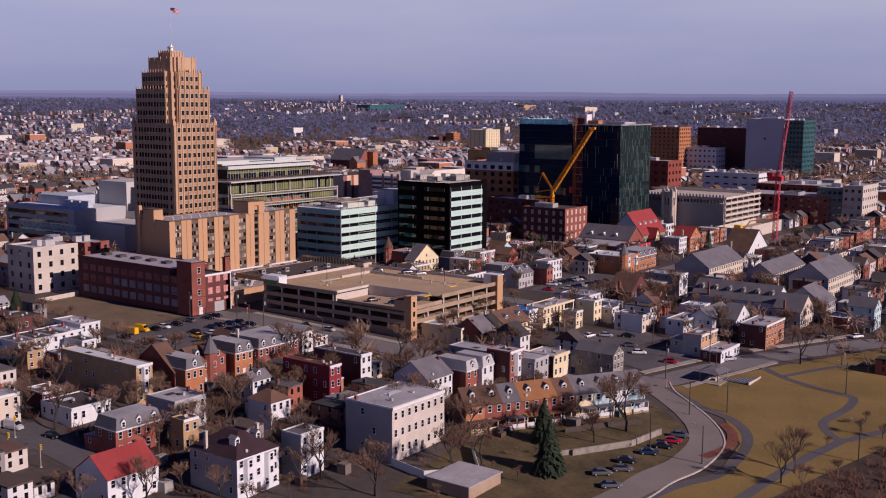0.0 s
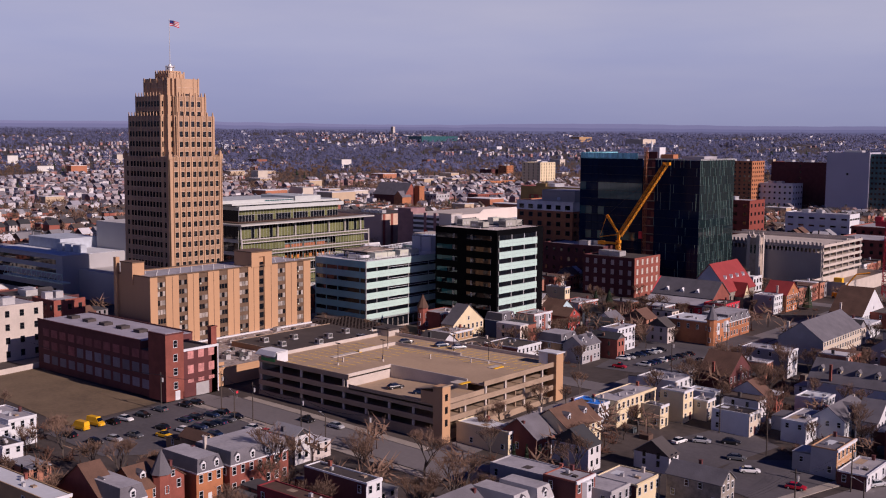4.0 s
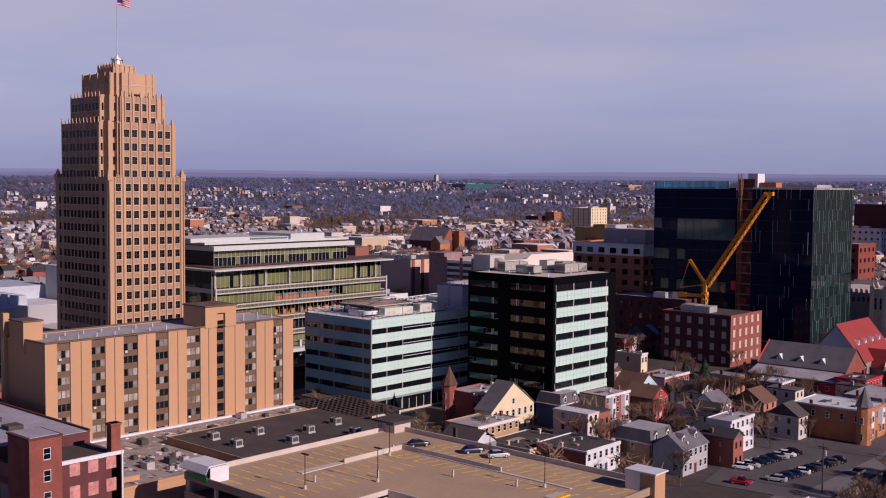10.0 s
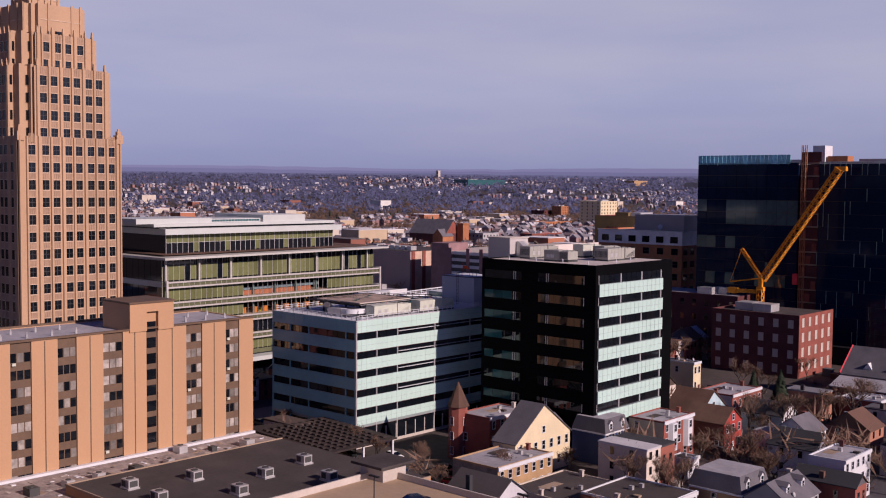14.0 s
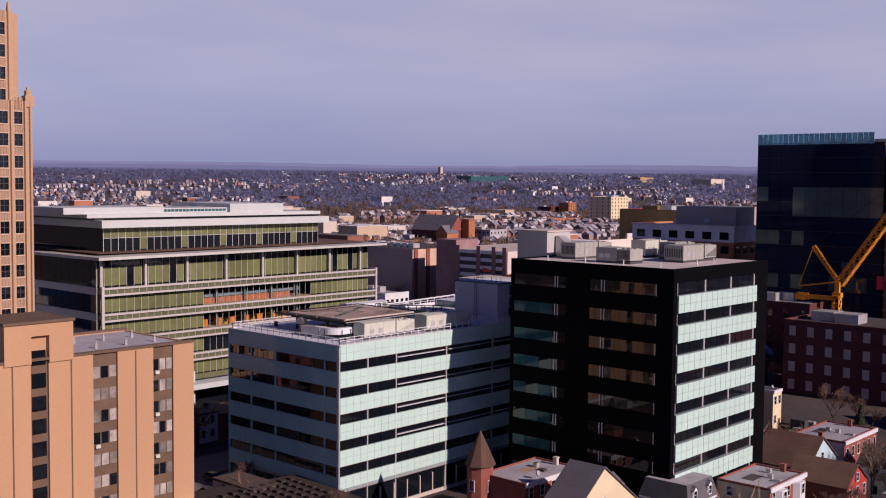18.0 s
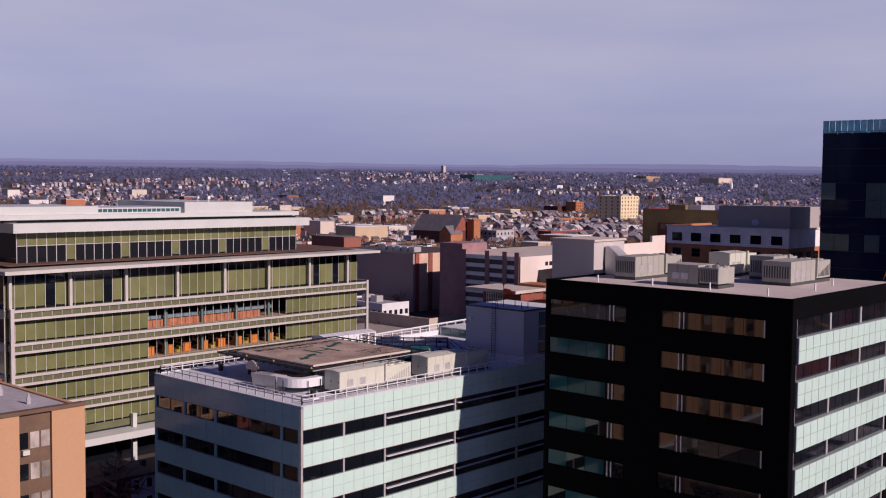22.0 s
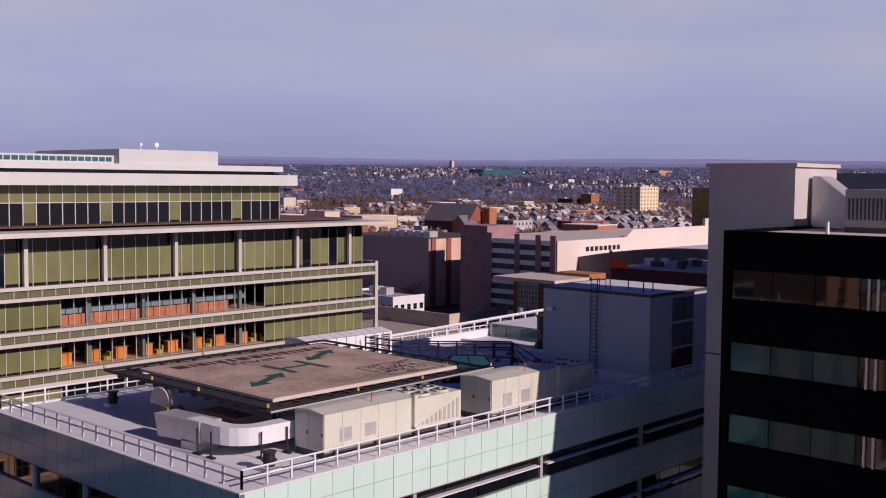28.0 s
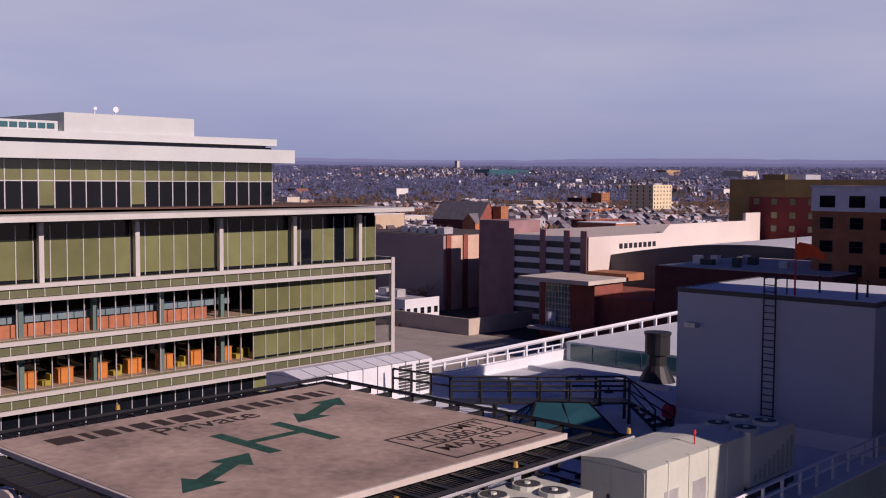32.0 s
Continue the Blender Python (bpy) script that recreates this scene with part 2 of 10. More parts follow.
BARK = M("grey_brown_bark", (0.07, 0.055, 0.048), 0.95, 0.25, 1.0, 5.0, 0.3)
TWIG = M("bare_twigs", (0.17, 0.105, 0.075), 0.95, 0.3, 0.5, 3.0, 0.0, rand=0.25)
PINE = M("conifer_needles", (0.022, 0.035, 0.018), 0.9, 0.4, 0.6, 3.0, 0.2)
LINE = M("worn_white_line_paint", (0.55, 0.52, 0.48), 0.9, 0.3, 1.0, 4.0, 0.0)
YLINE = M("worn_yellow_line_paint", (0.80, 0.50, 0.03), 0.9, 0.3, 1.0, 4.0, 0.0)
BLUETARP = M("blue_tarp", (0.03, 0.22, 0.75), 0.5, 0.1, 0.5, 4.0, 0.1)

# ---- mesh tools ----


class MB:
    """Collects boxes, prisms and faces for one mesh."""

    def __init__(self):
        self.v, self.f, self.m = [], [], []

    def face(self, pts, m=0):
        k = len(self.v)
        self.v += [tuple(p) for p in pts]
        self.f.append(tuple(range(k, k + len(pts))))
        self.m.append(m)
        return self

    def box(self, x0, y0, z0, x1, y1, z1, m=0, top=None):
        k = len(self.v)
        self.v += [(x0, y0, z0), (x1, y0, z0), (x1, y1, z0), (x0, y1, z0), (x0, y0, z1), (x1, y0, z1), (x1, y1, z1), (x0, y1, z1)]
        for q in ((0, 3, 2, 1), (4, 5, 6, 7), (0, 1, 5, 4), (1, 2, 6, 5), (2, 3, 7, 6), (3, 0, 4, 7)):
            self.f.append(tuple(k + i for i in q))
        self.m += [m, m if top is None else top, m, m, m, m]
        return self

    def loft(self, a, b, m=0, cap=True):
        """Joins two rings of as many points; caps both ends."""
        k, n = len(self.v), len(a)
        self.v += [tuple(p) for p in a] + [tuple(p) for p in b]
        for i in range(n):
            j = (i + 1) % n
            self.f.append((k + i, k + j, k + n + j, k + n + i))
            self.m.append(m)
        if cap:
            self.f += [tuple(k + i for i in reversed(range(n))), tuple(k + n + i for i in range(n))]
            self.m += [m, m]
        return self

    def prism(self, pts, z0, z1, m=0, top=None):
        self.loft([(x, y, z0) for x, y in pts], [(x, y, z1) for x, y in pts], m)
        if top is not None:
            self.m[-1] = top
        return self

    def cyl(self, x, y, z0, z1, r0, r1=None, n=10, m=0):
        r1 = r0 if r1 is None else r1
        ring = [(math.cos(2 * math.pi * i / n), math.sin(2 * math.pi * i / n)) for i in range(n)]
        return self.loft([(x + r0 * c, y + r0 * s, z0) for c, s in ring], [(x + r1 * c, y + r1 * s, z1) for c, s in ring], m)

    def bar(self, a, b, r, m=0, n=4, r1=None):
        """A straight bar from a to b."""
        a, b = Vector(a), Vector(b)
        r1 = r if r1 is None else r1
        w = (b - a).normalized()
        u = w.orthogonal().normalized()
        t = w.cross(u)
        ang = [2 * math.pi * (i + 0.5) / n for i in range(n)]
        return self.loft([a + r * (math.cos(q) * u + math.sin(q) * t) for q in ang], [b + r1 * (math.cos(q) * u + math.sin(q) * t) for q in ang], m)

    def gable(self, x0, y0, x1, y1, z, h, axis="y", over=0.3, mr=0, mw=1, thick=0.18):
        """Gable ends and two roof slabs; the ridge runs along the axis."""
        if axis == "y":
            xm = (x0 + x1) / 2
            for y in (y0, y1):
                self.face([(x0, y, z), (x1, y, z), (xm, y, z + h)], mw)
            s = h / (xm - x0)
            for sx, xe in ((-1, x0), (1, x1)):
                xo = xe + sx * over
                zo = z - over * s
                a = [(xo, y0 - over, zo), (xo, y1 + over, zo), (xm, y1 + over, z + h), (xm, y0 - over, z + h)]
                self.loft([(p[0], p[1], p[2] + 0.02) for p in a], [(p[0], p[1], p[2] + thick) for p in a], mr)
        else:
            ym = (y0 + y1) / 2
            for x in (x0, x1):
                self.face([(x, y0, z), (x, y1, z), (x, ym, z + h)], mw)
            s = h / (ym - y0)
            for sy, ye in ((-1, y0), (1, y1)):
                yo = ye + sy * over
                zo = z - over * s
                a = [(x0 - over, yo, zo), (x1 + over, yo, zo), (x1 + over, ym, z + h), (x0 - over, ym, z + h)]
                self.loft([(p[0], p[1], p[2] + 0.02) for p in a], [(p[0], p[1], p[2] + thick) for p in a], mr)
        return self

    def hip(self, x0, y0, x1, y1, z, h, inset, m=0, top=None):
        """A roof that narrows by inset on all sides."""
        self.loft([(x0, y0, z), (x1, y0, z), (x1, y1, z), (x0, y1, z)],
                  [(x0 + inset, y0 + inset, z + h), (x1 - inset, y0 + inset, z + h), (x1 - inset, y1 - inset, z + h), (x0 + inset, y1 - inset, z + h)], m)
        if top is not None:
            self.m[-1] = top
        return self

    def mesh(self, name, mats, shift=(0, 0, 0)):
        me = bpy.data.meshes.new(name)
        sx, sy, sz = shift
        me.from_pydata([(x - sx, y - sy, z - sz) for x, y, z in self.v], [], self.f)
        for m in mats:
            me.materials.append(m)
        if len(mats) > 1:
            me.polygons.foreach_set("material_index", [min(i, len(mats) - 1) for i in self.m])
        me.validate()
        me.update()
        return me


def thing(name, x, y, z, label="", category="", group="", kind=""):
    """A top-level Empty at the base of a thing."""
    ob = new(name)
    ob.location = (x, y, z)
    ob.empty_display_size = 0.5
    ob.matrix_basis = Matrix.Translation((x, y, z))
    return tagged(ob, label, category, group, kind)


def base_of(ob):
    p = Vector(ob.location)
    return p + base_of(ob.parent) if ob.parent else p


def part(name, mb, mats, parent=None, label="", kind=""):
    """One mesh, given in world places, under a thing or a part."""
    mats = mats if isinstance(mats, (list, tuple)) else [mats]
    shift = base_of(parent) if parent else Vector((0, 0, 0))
    ob = new(name, mb.mesh(name, mats, shift))
    if parent:
        ob.parent = parent
    return tagged(ob, label, kind=kind)


SHARED = {}


def piece(name, key, build, mats, parent, place, turn=0.0, label=""):
    """One object on a mesh shared by all pieces with the same key; place in the world, turn about z in degrees."""
    if key not in SHARED:
        mb = MB()
        build(mb)
        SHARED[key] = mb.mesh(name, mats)
    ob = new(name, SHARED[key])
    sh = base_of(parent) if parent else Vector((0, 0, 0))
    ob.parent = parent
    ob.location = Vector(place) - sh
    ob.rotation_euler = (0, 0, radians(turn))
    return tagged(ob, label)


def gz(x, y):
    """Height of the ground: level downtown, falling gently to the creek, rising far off."""
    s = (x - y) * 0.7071
    z = -0.05 * (math.sqrt((s - 100) ** 2 + 400) + (s - 100)) / 2 if s < 700 else -30.0
    z = max(z, -13.0) + 0.0
    r = math.hypot(x - 325, y + 351)
    if r > 1500:
        q = min((r - 1500) / 3300, 1.0)
        z += 92 * q * q * (2.2 - 1.2 * q)
    return z


class FX:
    """A wall that faces +x, u along +y."""

    def __init__(self, x, y0):
        self.x, self.y0, self.turn = x, y0, 0.0

    def box(self, mb, u0, u1, z0, z1, d0, d1, m=0):
        mb.box(self.x + d0, self.y0 + u0, z0, self.x + d1, self.y0 + u1, z1, m)

    def at(self, u, z, d=0.0):
        return (self.x + d, self.y0 + u, z)


class FY:
    """A wall that faces -y, u along +x."""

    def __init__(self, x0, y):
        self.x0, self.y, self.turn = x0, y, -90.0

    def box(self, mb, u0, u1, z0, z1, d0, d1, m=0):
        mb.box(self.x0 + u0, self.y - d1, z0, self.x0 + u1, self.y - d0, z1, m)

    def at(self, u, z, d=0.0):
        return (self.x0 + u, self.y - d, z)


def pane(parent, F, u0, u1, z0, z1, d, mat, name="window_pane", label="", thick=0.06):
    """A flat pane object in a wall."""
    w, h = round(u1 - u0, 2), round(z1 - z0, 2)
    return piece(name, ("pane", w, h, mat.name, thick), lambda mb: mb.box(0, -w / 2, -h / 2, thick, w / 2, h / 2), [mat], parent, F.at((u0 + u1) / 2, (z0 + z1) / 2, d), F.turn, label)


def sash(parent, F, u, z, w=0.9, h=1.6, frame=None, glass=None, arch=False, d=0.0, label=""):
    """A house window: frame, sill, meeting rail and pane. u, z: middle of its foot."""
    frame, glass = frame or WHITE, glass or GDARK

    def build(mb):
        t, top = 0.08, h + (0.24 if arch else 0.08)
        a, b = w / 2 + t, w / 2
        rows = (0.0, h * 0.5 - 0.035, h * 0.5 + 0.035, h)
        mb.v += [(x, y, z) for x, o in ((0.0, 0.0), (0.1, 0.0)) for y, z in ((-a, -t - .06), (a, -t - .06), (a, top), (-a, top))]
        mb.v += [(0.1, y, z) for z in rows for y in (-b, b)] + [(0.02, y, z) for z in rows for y in (-b, b)]
        F_ = [(0, 4, 5, 1), (1, 5, 6, 2), (2, 6, 7, 3), (3, 7, 4, 0), (4, 8, 9, 5), (5, 9, 11, 13, 15, 6), (6, 15, 14, 7), (7, 14, 12, 10, 8, 4), (8, 16, 17, 9), (14, 15, 23, 22)]
        F_ += [(8 + 2 * k, 10 + 2 * k, 18 + 2 * k, 16 + 2 * k) for k in range(3)] + [(9 + 2 * k, 17 + 2 * k, 19 + 2 * k, 11 + 2 * k) for k in range(3)]
        mb.m += [0] * len(F_) + [1, 0, 1]
        mb.f += F_ + [(16, 17, 19, 18), (18, 19, 21, 20), (20, 21, 23, 22)]
    return piece("window", ("sash", w, h, frame.name, glass.name, arch), build, [frame, glass], parent, F.at(u, z, d), F.turn, label)

# ---- the ground ----


def ground_sheet():
    """One sheet: fine near the walk, wide far off."""
    xs = sorted(set([-4800, -4200, -3600, -3000, -2500, -2100, -1800] + list(range(-1500, -400, 120)) + list(range(-400, 480, 20)) + list(range(480, 1600, 140)) + [1800, 2400, 3200, 4000, 4800]))
    ys = sorted(set([-4800, -3600, -2400, -1500, -1000, -700] + list(range(-520, 420, 20)) + list(range(420, 1700, 120)) + [1800, 2100, 2500, 3000, 3600, 4200, 4800]))
    mb = MB()
    mb.v = [(x, y, gz(x, y) - 0.06) for y in ys for x in xs]
    n = len(xs)
    mb.f = [(j * n + i, j * n + i + 1, (j + 1) * n + i + 1, (j + 1) * n + i) for j in range(len(ys) - 1) for i in range(n - 1)]
    mb.m = [0] * len(mb.f)
    ob = part("ground", mb, M("town_ground", (0.062, 0.048, 0.044), 0.95, 0.55, 0.04, 0.5, 0.2))
    for p in ob.data.polygons:
        p.use_smooth = True
    tagged(ob, "brown winter ground of yards and lots", "ground", kind="structure")


ground_sheet()


def drape(name, pts, mat, lift, label, category, curb=0.0, step=12.0, kind="structure"):
    """A flat strip or lot that follows the ground: polygon cut into cells along x."""
    mb = MB()
    bm = bmesh.new()
    f = bm.faces.new([bm.verts.new((x, y, 0)) for x, y in pts])
    if f.normal.z < 0:
        f.normal_flip()
    lo = [min(p[k] for p in pts) for k in (0, 1)]
    hi = [max(p[k] for p in pts) for k in (0, 1)]
    for k in (0, 1):
        c = lo[k] + step
        while c < hi[k]:
            co, no = [0, 0, 0], [0, 0, 0]
            co[k], no[k] = c, 1
            bmesh.ops.bisect_plane(bm, geom=bm.verts[:] + bm.edges[:] + bm.faces[:], plane_co=co, plane_no=no)
            c += step
    for v in bm.verts:
        v.co.z = gz(v.co.x, v.co.y) + lift
    if curb:
        edges = [e for e in bm.edges if e.is_boundary]
        r = bmesh.ops.extrude_edge_only(bm, edges=edges)
        for e in r["geom"]:
            if isinstance(e, bmesh.types.BMVert):
                e.co.z -= curb
    me = bpy.data.meshes.new(name)
    bm.normal_update()
    bm.to_mesh(me)
    bm.free()
    me.materials.append(mat)
    return tagged(new(name, me), label, category, kind=kind)


def strip(a, b, w):
    """The four corners of a straight band from a to b."""
    a, b = Vector(a), Vector(b)
    n = (b - a).normalized().orthogonal() * (w / 2)
    return [tuple(a + n), tuple(b + n), tuple(b - n), tuple(a - n)]


# ---- art deco tower ----


def deco_wall(tw, F, width, z0, z1, cols, rows, wh, tips, singles=True, rise=1.5):
    """One stone wall of the tower. cols: window bands (u0, u1); the stone between them is a pier with a rounded rib that ends in a tip above the wall."""
    edges = [0.0] + [q for c in cols for q in c] + [width]
    dep, inn, mid = (0.42, -0.3, -0.06) if singles else (0.06, -0.07, -0.03)
    for a, b in zip(edges[::2], edges[1::2]):
        mb, wd = MB(), b - a
        ribs = [((a + b) / 2, min(0.62, wd * 0.6))] if wd < 1.7 else [(a + 0.42, 0.5), (b - 0.42, 0.5)]
        prof = [(a, -0.3), (a, 0.0)]
        for m, w in ribs:
            prof += [(m - w / 2, 0.0), (m - w * 0.3, dep), (m + w * 0.3, dep), (m + w / 2, 0.0)]
        prof += [(b, 0.0), (b, -0.3)]
        mb.loft([F.at(u, z0, d) for u, d in prof], [F.at(u, z1, d) for u, d in prof])
        for m, w in ribs if tips else []:
            lo = [(m - w * 0.45, -0.28), (m + w * 0.45, -0.28), (m + w * 0.45, dep * 0.9), (m - w * 0.45, dep * 0.9)]
            hi = [(m + (u - m) * 0.55, d * 0.5) for u, d in lo]
            mb.loft([F.at(u, z1, d) for u, d in lo], [F.at(u, z1 + rise, d) for u, d in hi])
        part("pier", mb, TOWER, tw)
    prev, trim = z0, MB()
    for r in rows + [z1 + 5]:
        top = min(r, z1)
        if top > prev:
            sp = MB()
            F.box(sp, 0.1, width - 0.1, prev, top, -0.29, mid)
            part("spandrel", sp, TOWER2, tw)
            for u0, u1 in cols:
                if r < z1:
                    F.box(trim, u0, u1, top - 0.22, top, mid, 0.06 if singles else -0.01)
                if prev > z0:
                    F.box(trim, u0, u1, prev, prev + 0.16, mid, 0.02 if singles else -0.01)
                for k in range(3 if singles else 0):
                    q = u0 + (k + .5) * (u1 - u0) / 3
                    F.box(trim, q - 0.07, q + 0.07, prev + 0.25, top - 0.3, -0.06, 0.01, 1)
        prev = r + wh
    part("sill", trim, [SILL, TOWER2], tw, "pale stone window sills and fluted panels", kind="stuff")
    far = MB()
    for r in rows:
        for u0, u1 in cols:
            if singles and r > 22:
                pane(tw, F, u0, u1, r, r + wh, -0.3, GDARK, "window_pane")
            else:
                F.box(far, u0, u1, r, r + wh, -0.3, inn)
            if singles:
                F.box(far, (u0 + u1) / 2 - 0.04, (u0 + u1) / 2 + 0.04, r, r + wh, -0.24, -0.2, 1)
                F.box(far, u0, u1, r + wh * 0.5 - 0.04, r + wh * 0.5 + 0.04, -0.24, -0.2, 1)
    if far.v:
        part("window_glazing", far, [GDARK if singles else GDULL, ACDK], tw, "dark glazing with thin sash bars", kind="stuff")


SILL = M("pale_stone_sill", (0.55, 0.40, 0.29), 0.85, 0.2, 0.5, 3, 0.1)


def tower():
    tw = thing("office_tower", -78, -23, 0, "tall buff stone art deco office tower with stepped top", "tower")
    floor, wh = 3.86, 2.14
    top_row = 76.38

    def rows(z0, z1):
        r = top_row + 3 * floor
        out = []
        while r > max(z0, 1.0) + 0.4:
            if r + wh < z1 - 0.7:
                out.append(r)
            r -= floor
        return out[::-1]
    pair = lambda a, w, g: [(a, a + w), (a + w + g, a + 2 * w + g)]
    # lower shaft
    X0, X1, Y0, Y1 = -92.7, -63.3, -35.7, -10.4
    part("shaft_core", MB().box(X0 + 0.3, Y0 + 0.35, 0, X1 - 0.35, Y1 - 0.3, 64.9), TOWER2, tw)
    cols = [(2.5, 4.1)] + pair(5.7, 1.6, 0.95) + pair(11.2, 1.6, 0.95) + pair(16.7, 1.6, 0.95) + [(22.0, 23.5)]
    deco_wall(tw, FX(X1, Y0), Y1 - Y0, 0, 65.0, cols, rows(0, 65.4), wh, False)
    fy = [(2.0, 3.2)]
    for k in range(5):
        fy += pair(4.7 + k * 4.1, 1.4, 0.55)
    fy += [(26.2, 27.4)]
    deco_wall(tw, FY(X0, Y0), X1 - X0, 0, 65.0, fy, rows(0, 65.4), wh, False, singles=False)
    part("back_wall", MB().box(X0, Y0 + 0.3, 0, X0 + 0.3, Y1, 65.0).box(X0 + 0.3, Y1 - 0.3, 0, X1 - 0.35, Y1, 65.0), TOWER, tw)
    part("terrace_roof", MB().box(X0 + 0.3, Y0 + 0.35, 64.9, X1 - 0.35, Y1 - 0.3, 65.05), ROOFGR, tw)
    arch = MB()
    F = FX(X1, Y0)
    for a, b in ((2.5, 4.1), (22.0, 23.5)):      # arched heads and fluted panels above the corner bays
        for k in range(6):
            q = a + 0.1 + k * (b - a - 0.2) / 5
            F.box(arch, q - 0.07, q + 0.07, 63.6, 65.6, 0.0, 0.12)
    part("fluted_panel", arch, TOWER, tw)
    for x, y in ((X1 - 0.8, Y0 + 0.0), (X1 - 0.8, Y1 - 1.2), (X0, Y0)):
        part("corner_finial", MB().box(x - 0.4, y - 0.15, 64.0, x + 1.1, y + 1.5, 66.0).box(x - 0.1, y + 0.2, 66.0, x + 0.8, y + 1.1, 66.9).box(x + 0.2, y + 0.45, 66.9, x + 0.5, y + 0.8, 67.5), TOWER, tw)
    # upper tiers: a cross of two arms with stepped inner corners
    for z0, z1, ax, ay, mx, my, sx, sy, fx, fyc in (
            (65.0, 80.6, -64.0, (-31.3, -13.5), -66.3, (-33.4, -11.4), (-89.8, -68.5), -35.2, pair(1.3, 1.6, 0.95) + pair(6.8, 1.6, 0.95) + pair(12.3, 1.6, 0.95), 5),
            (80.6, 88.1, -66.3, (-29.8, -15.6), -68.4, (-31.7, -13.7), (-87.2, -70.7), -33.6, [(1.9, 3.3), (4.7, 6.1), (7.2, 8.6), (10.1, 11.6)], 4)):
        back = -156.0 - ax
        part("tier_core", MB().box(back, ay[0] + 0.35, z0 - 1, ax - 0.35, ay[1] - 0.3, z1 - 0.1), TOWER, tw)
        part("tier_core", MB().box(sx[0] + 0.3, sy + 0.35, z0 - 1, sx[1] - 0.3, -46.1 - sy, z1 - 0.15), TOWER, tw)
        part("tier_core", MB().box(-156 - mx, my[0], z0 - 1, mx, my[1], z1), TOWER, tw)
        deco_wall(tw, FX(ax, ay[0]), ay[1] - ay[0], z0 - 0.6, z1, fx, rows(z0 - 1.0, z1 + 0.6), wh, True)
        w = sx[1] - sx[0]
        cc = []
        for k in range(fyc):
            cc += pair(0.85 + k * (w - 1.2) / fyc, 1.35, 0.5)
        deco_wall(tw, FY(sx[0], sy), w, z0 - 0.6, z1, cc, rows(z0 - 1.0, z1 + 0.6), wh, True, singles=False)
        # inner steps seen from the sunny side
        st = MB().box(ax - 4, ay[0] - 0.35, z0 - 0.6, ax - 0.9, ay[0] + 0.4, z1 + 0.3).box(mx - 2.6, my[0] - 0.4, z0 - 0.6, mx + 0.3, my[0] + 0.9, z1 + 0.35)
        st.box(sx[1] - 0.32, sy + 0.3, z0 - 0.6, sx[1] + 0.02, my[0] - 0.4, z1 + 0.5)
        part("corner_step", st, TOWER, tw)
        part("terrace_roof", MB().box(back + 0.3, ay[0] + 0.4, z1 - 0.1, ax - 0.4, ay[1] - 0.4, z1 + 0.04), ROOFGR, tw)
        sl = MB()
        for r in rows(z0 - 1.0, z1 + 0.6):
            sl.box(sx[1] - 0.3, my[0] - 1.35, r, sx[1] + 0.04, my[0] - 0.75, r + wh)
            sl.box(mx - 1.0, my[0] + 1.2, r, mx + 0.32, my[0] + 1.75, r + wh)
        part("slit_window", sl, GDARK, tw, "narrow dark windows in the inner corners", kind="stuff")
    # plain crown with shallow piers, then the cupola
    z0, z1 = 88.1, 94.9
    cr = MB().box(-88.0, -28.3, z0, -68.0, -17.6, z1).box(-86.0, -30.4, z0, -70.2, -15.6, z1 + 0.1).box(-87.0, -29.3, z0, -69.0, -16.6, z1 + 0.05)
    part("crown", cr, TOWER, tw)
    for u in (-28.3, -26.0, -20.3, -18.2):
        part("crown_pier", MB().box(-68.0, u, z0, -67.75, u + 0.6, z1 + 0.35), TOWER, tw)
    for u in (-85.8, -81.8, -77.6, -73.6, -70.9):
        part("crown_pier", MB().box(u, -30.65, z0, u + 0.6, -30.4, z1 + 0.35), TOWER, tw)
    part("crown_band", MB().box(-68.02, -28.32, 91.4, -67.9, -17.58, 91.6).box(-86.0, -30.45, 91.4, -70.2, -30.38, 91.6), SILL, tw)
    part("crown_window", MB().box(-68.0, -24.2, 88.5, -67.9, -22.2, 89.1), GDARK, tw)
    part("crown_roof", MB().box(-85.5, -28.0, z1 + 0.1, -70.6, -17.9, z1 + 0.16), ROOFGR, tw)
    part("cupola", MB().box(-83.2, -26.8, z1, -74.2, -19.8, 97.2).box(-82.2, -26.0, 97.2, -75.0, -20.6, 98.2), TOWER, tw)
    for k in range(6):
        part("cupola_pier", MB().box(-83.0 + k * 1.65, -27.15, z1, -82.4 + k * 1.65, -26.8, 97.9).box(-82.9 + k * 1.65, -27.1, 97.9, -82.5 + k * 1.65, -26.85, 98.4), TOWER, tw)
    for k in range(5):
        part("cupola_pier", MB().box(-74.2, -26.6 + k * 1.55, z1, -73.85, -26.0 + k * 1.55, 97.8), TOWER, tw)
    part("cupola_band", MB().box(-83.3, -26.9, 96.9, -74.1, -19.7, 97.15), SILL, tw)
    ln = MB().cyl(-78.2, -23.4, 98.2, 99.7, 1.5, 1.4, 12).cyl(-78.2, -23.4, 99.7, 100.0, 1.9, 1.9, 12).cyl(-78.2, -23.4, 100.0, 101.0, 0.9, 0.5, 8)
    for k in range(8):
        a = k * math.pi / 4
        ln.bar((-78.2 + 1.8 * math.cos(a), -23.4 + 1.8 * math.sin(a), 98.2), (-78.2 + 1.8 * math.cos(a), -23.4 + 1.8 * math.sin(a), 100.6), 0.1)
    part("lantern", ln, GALV, tw, "grey metal lantern with railings")
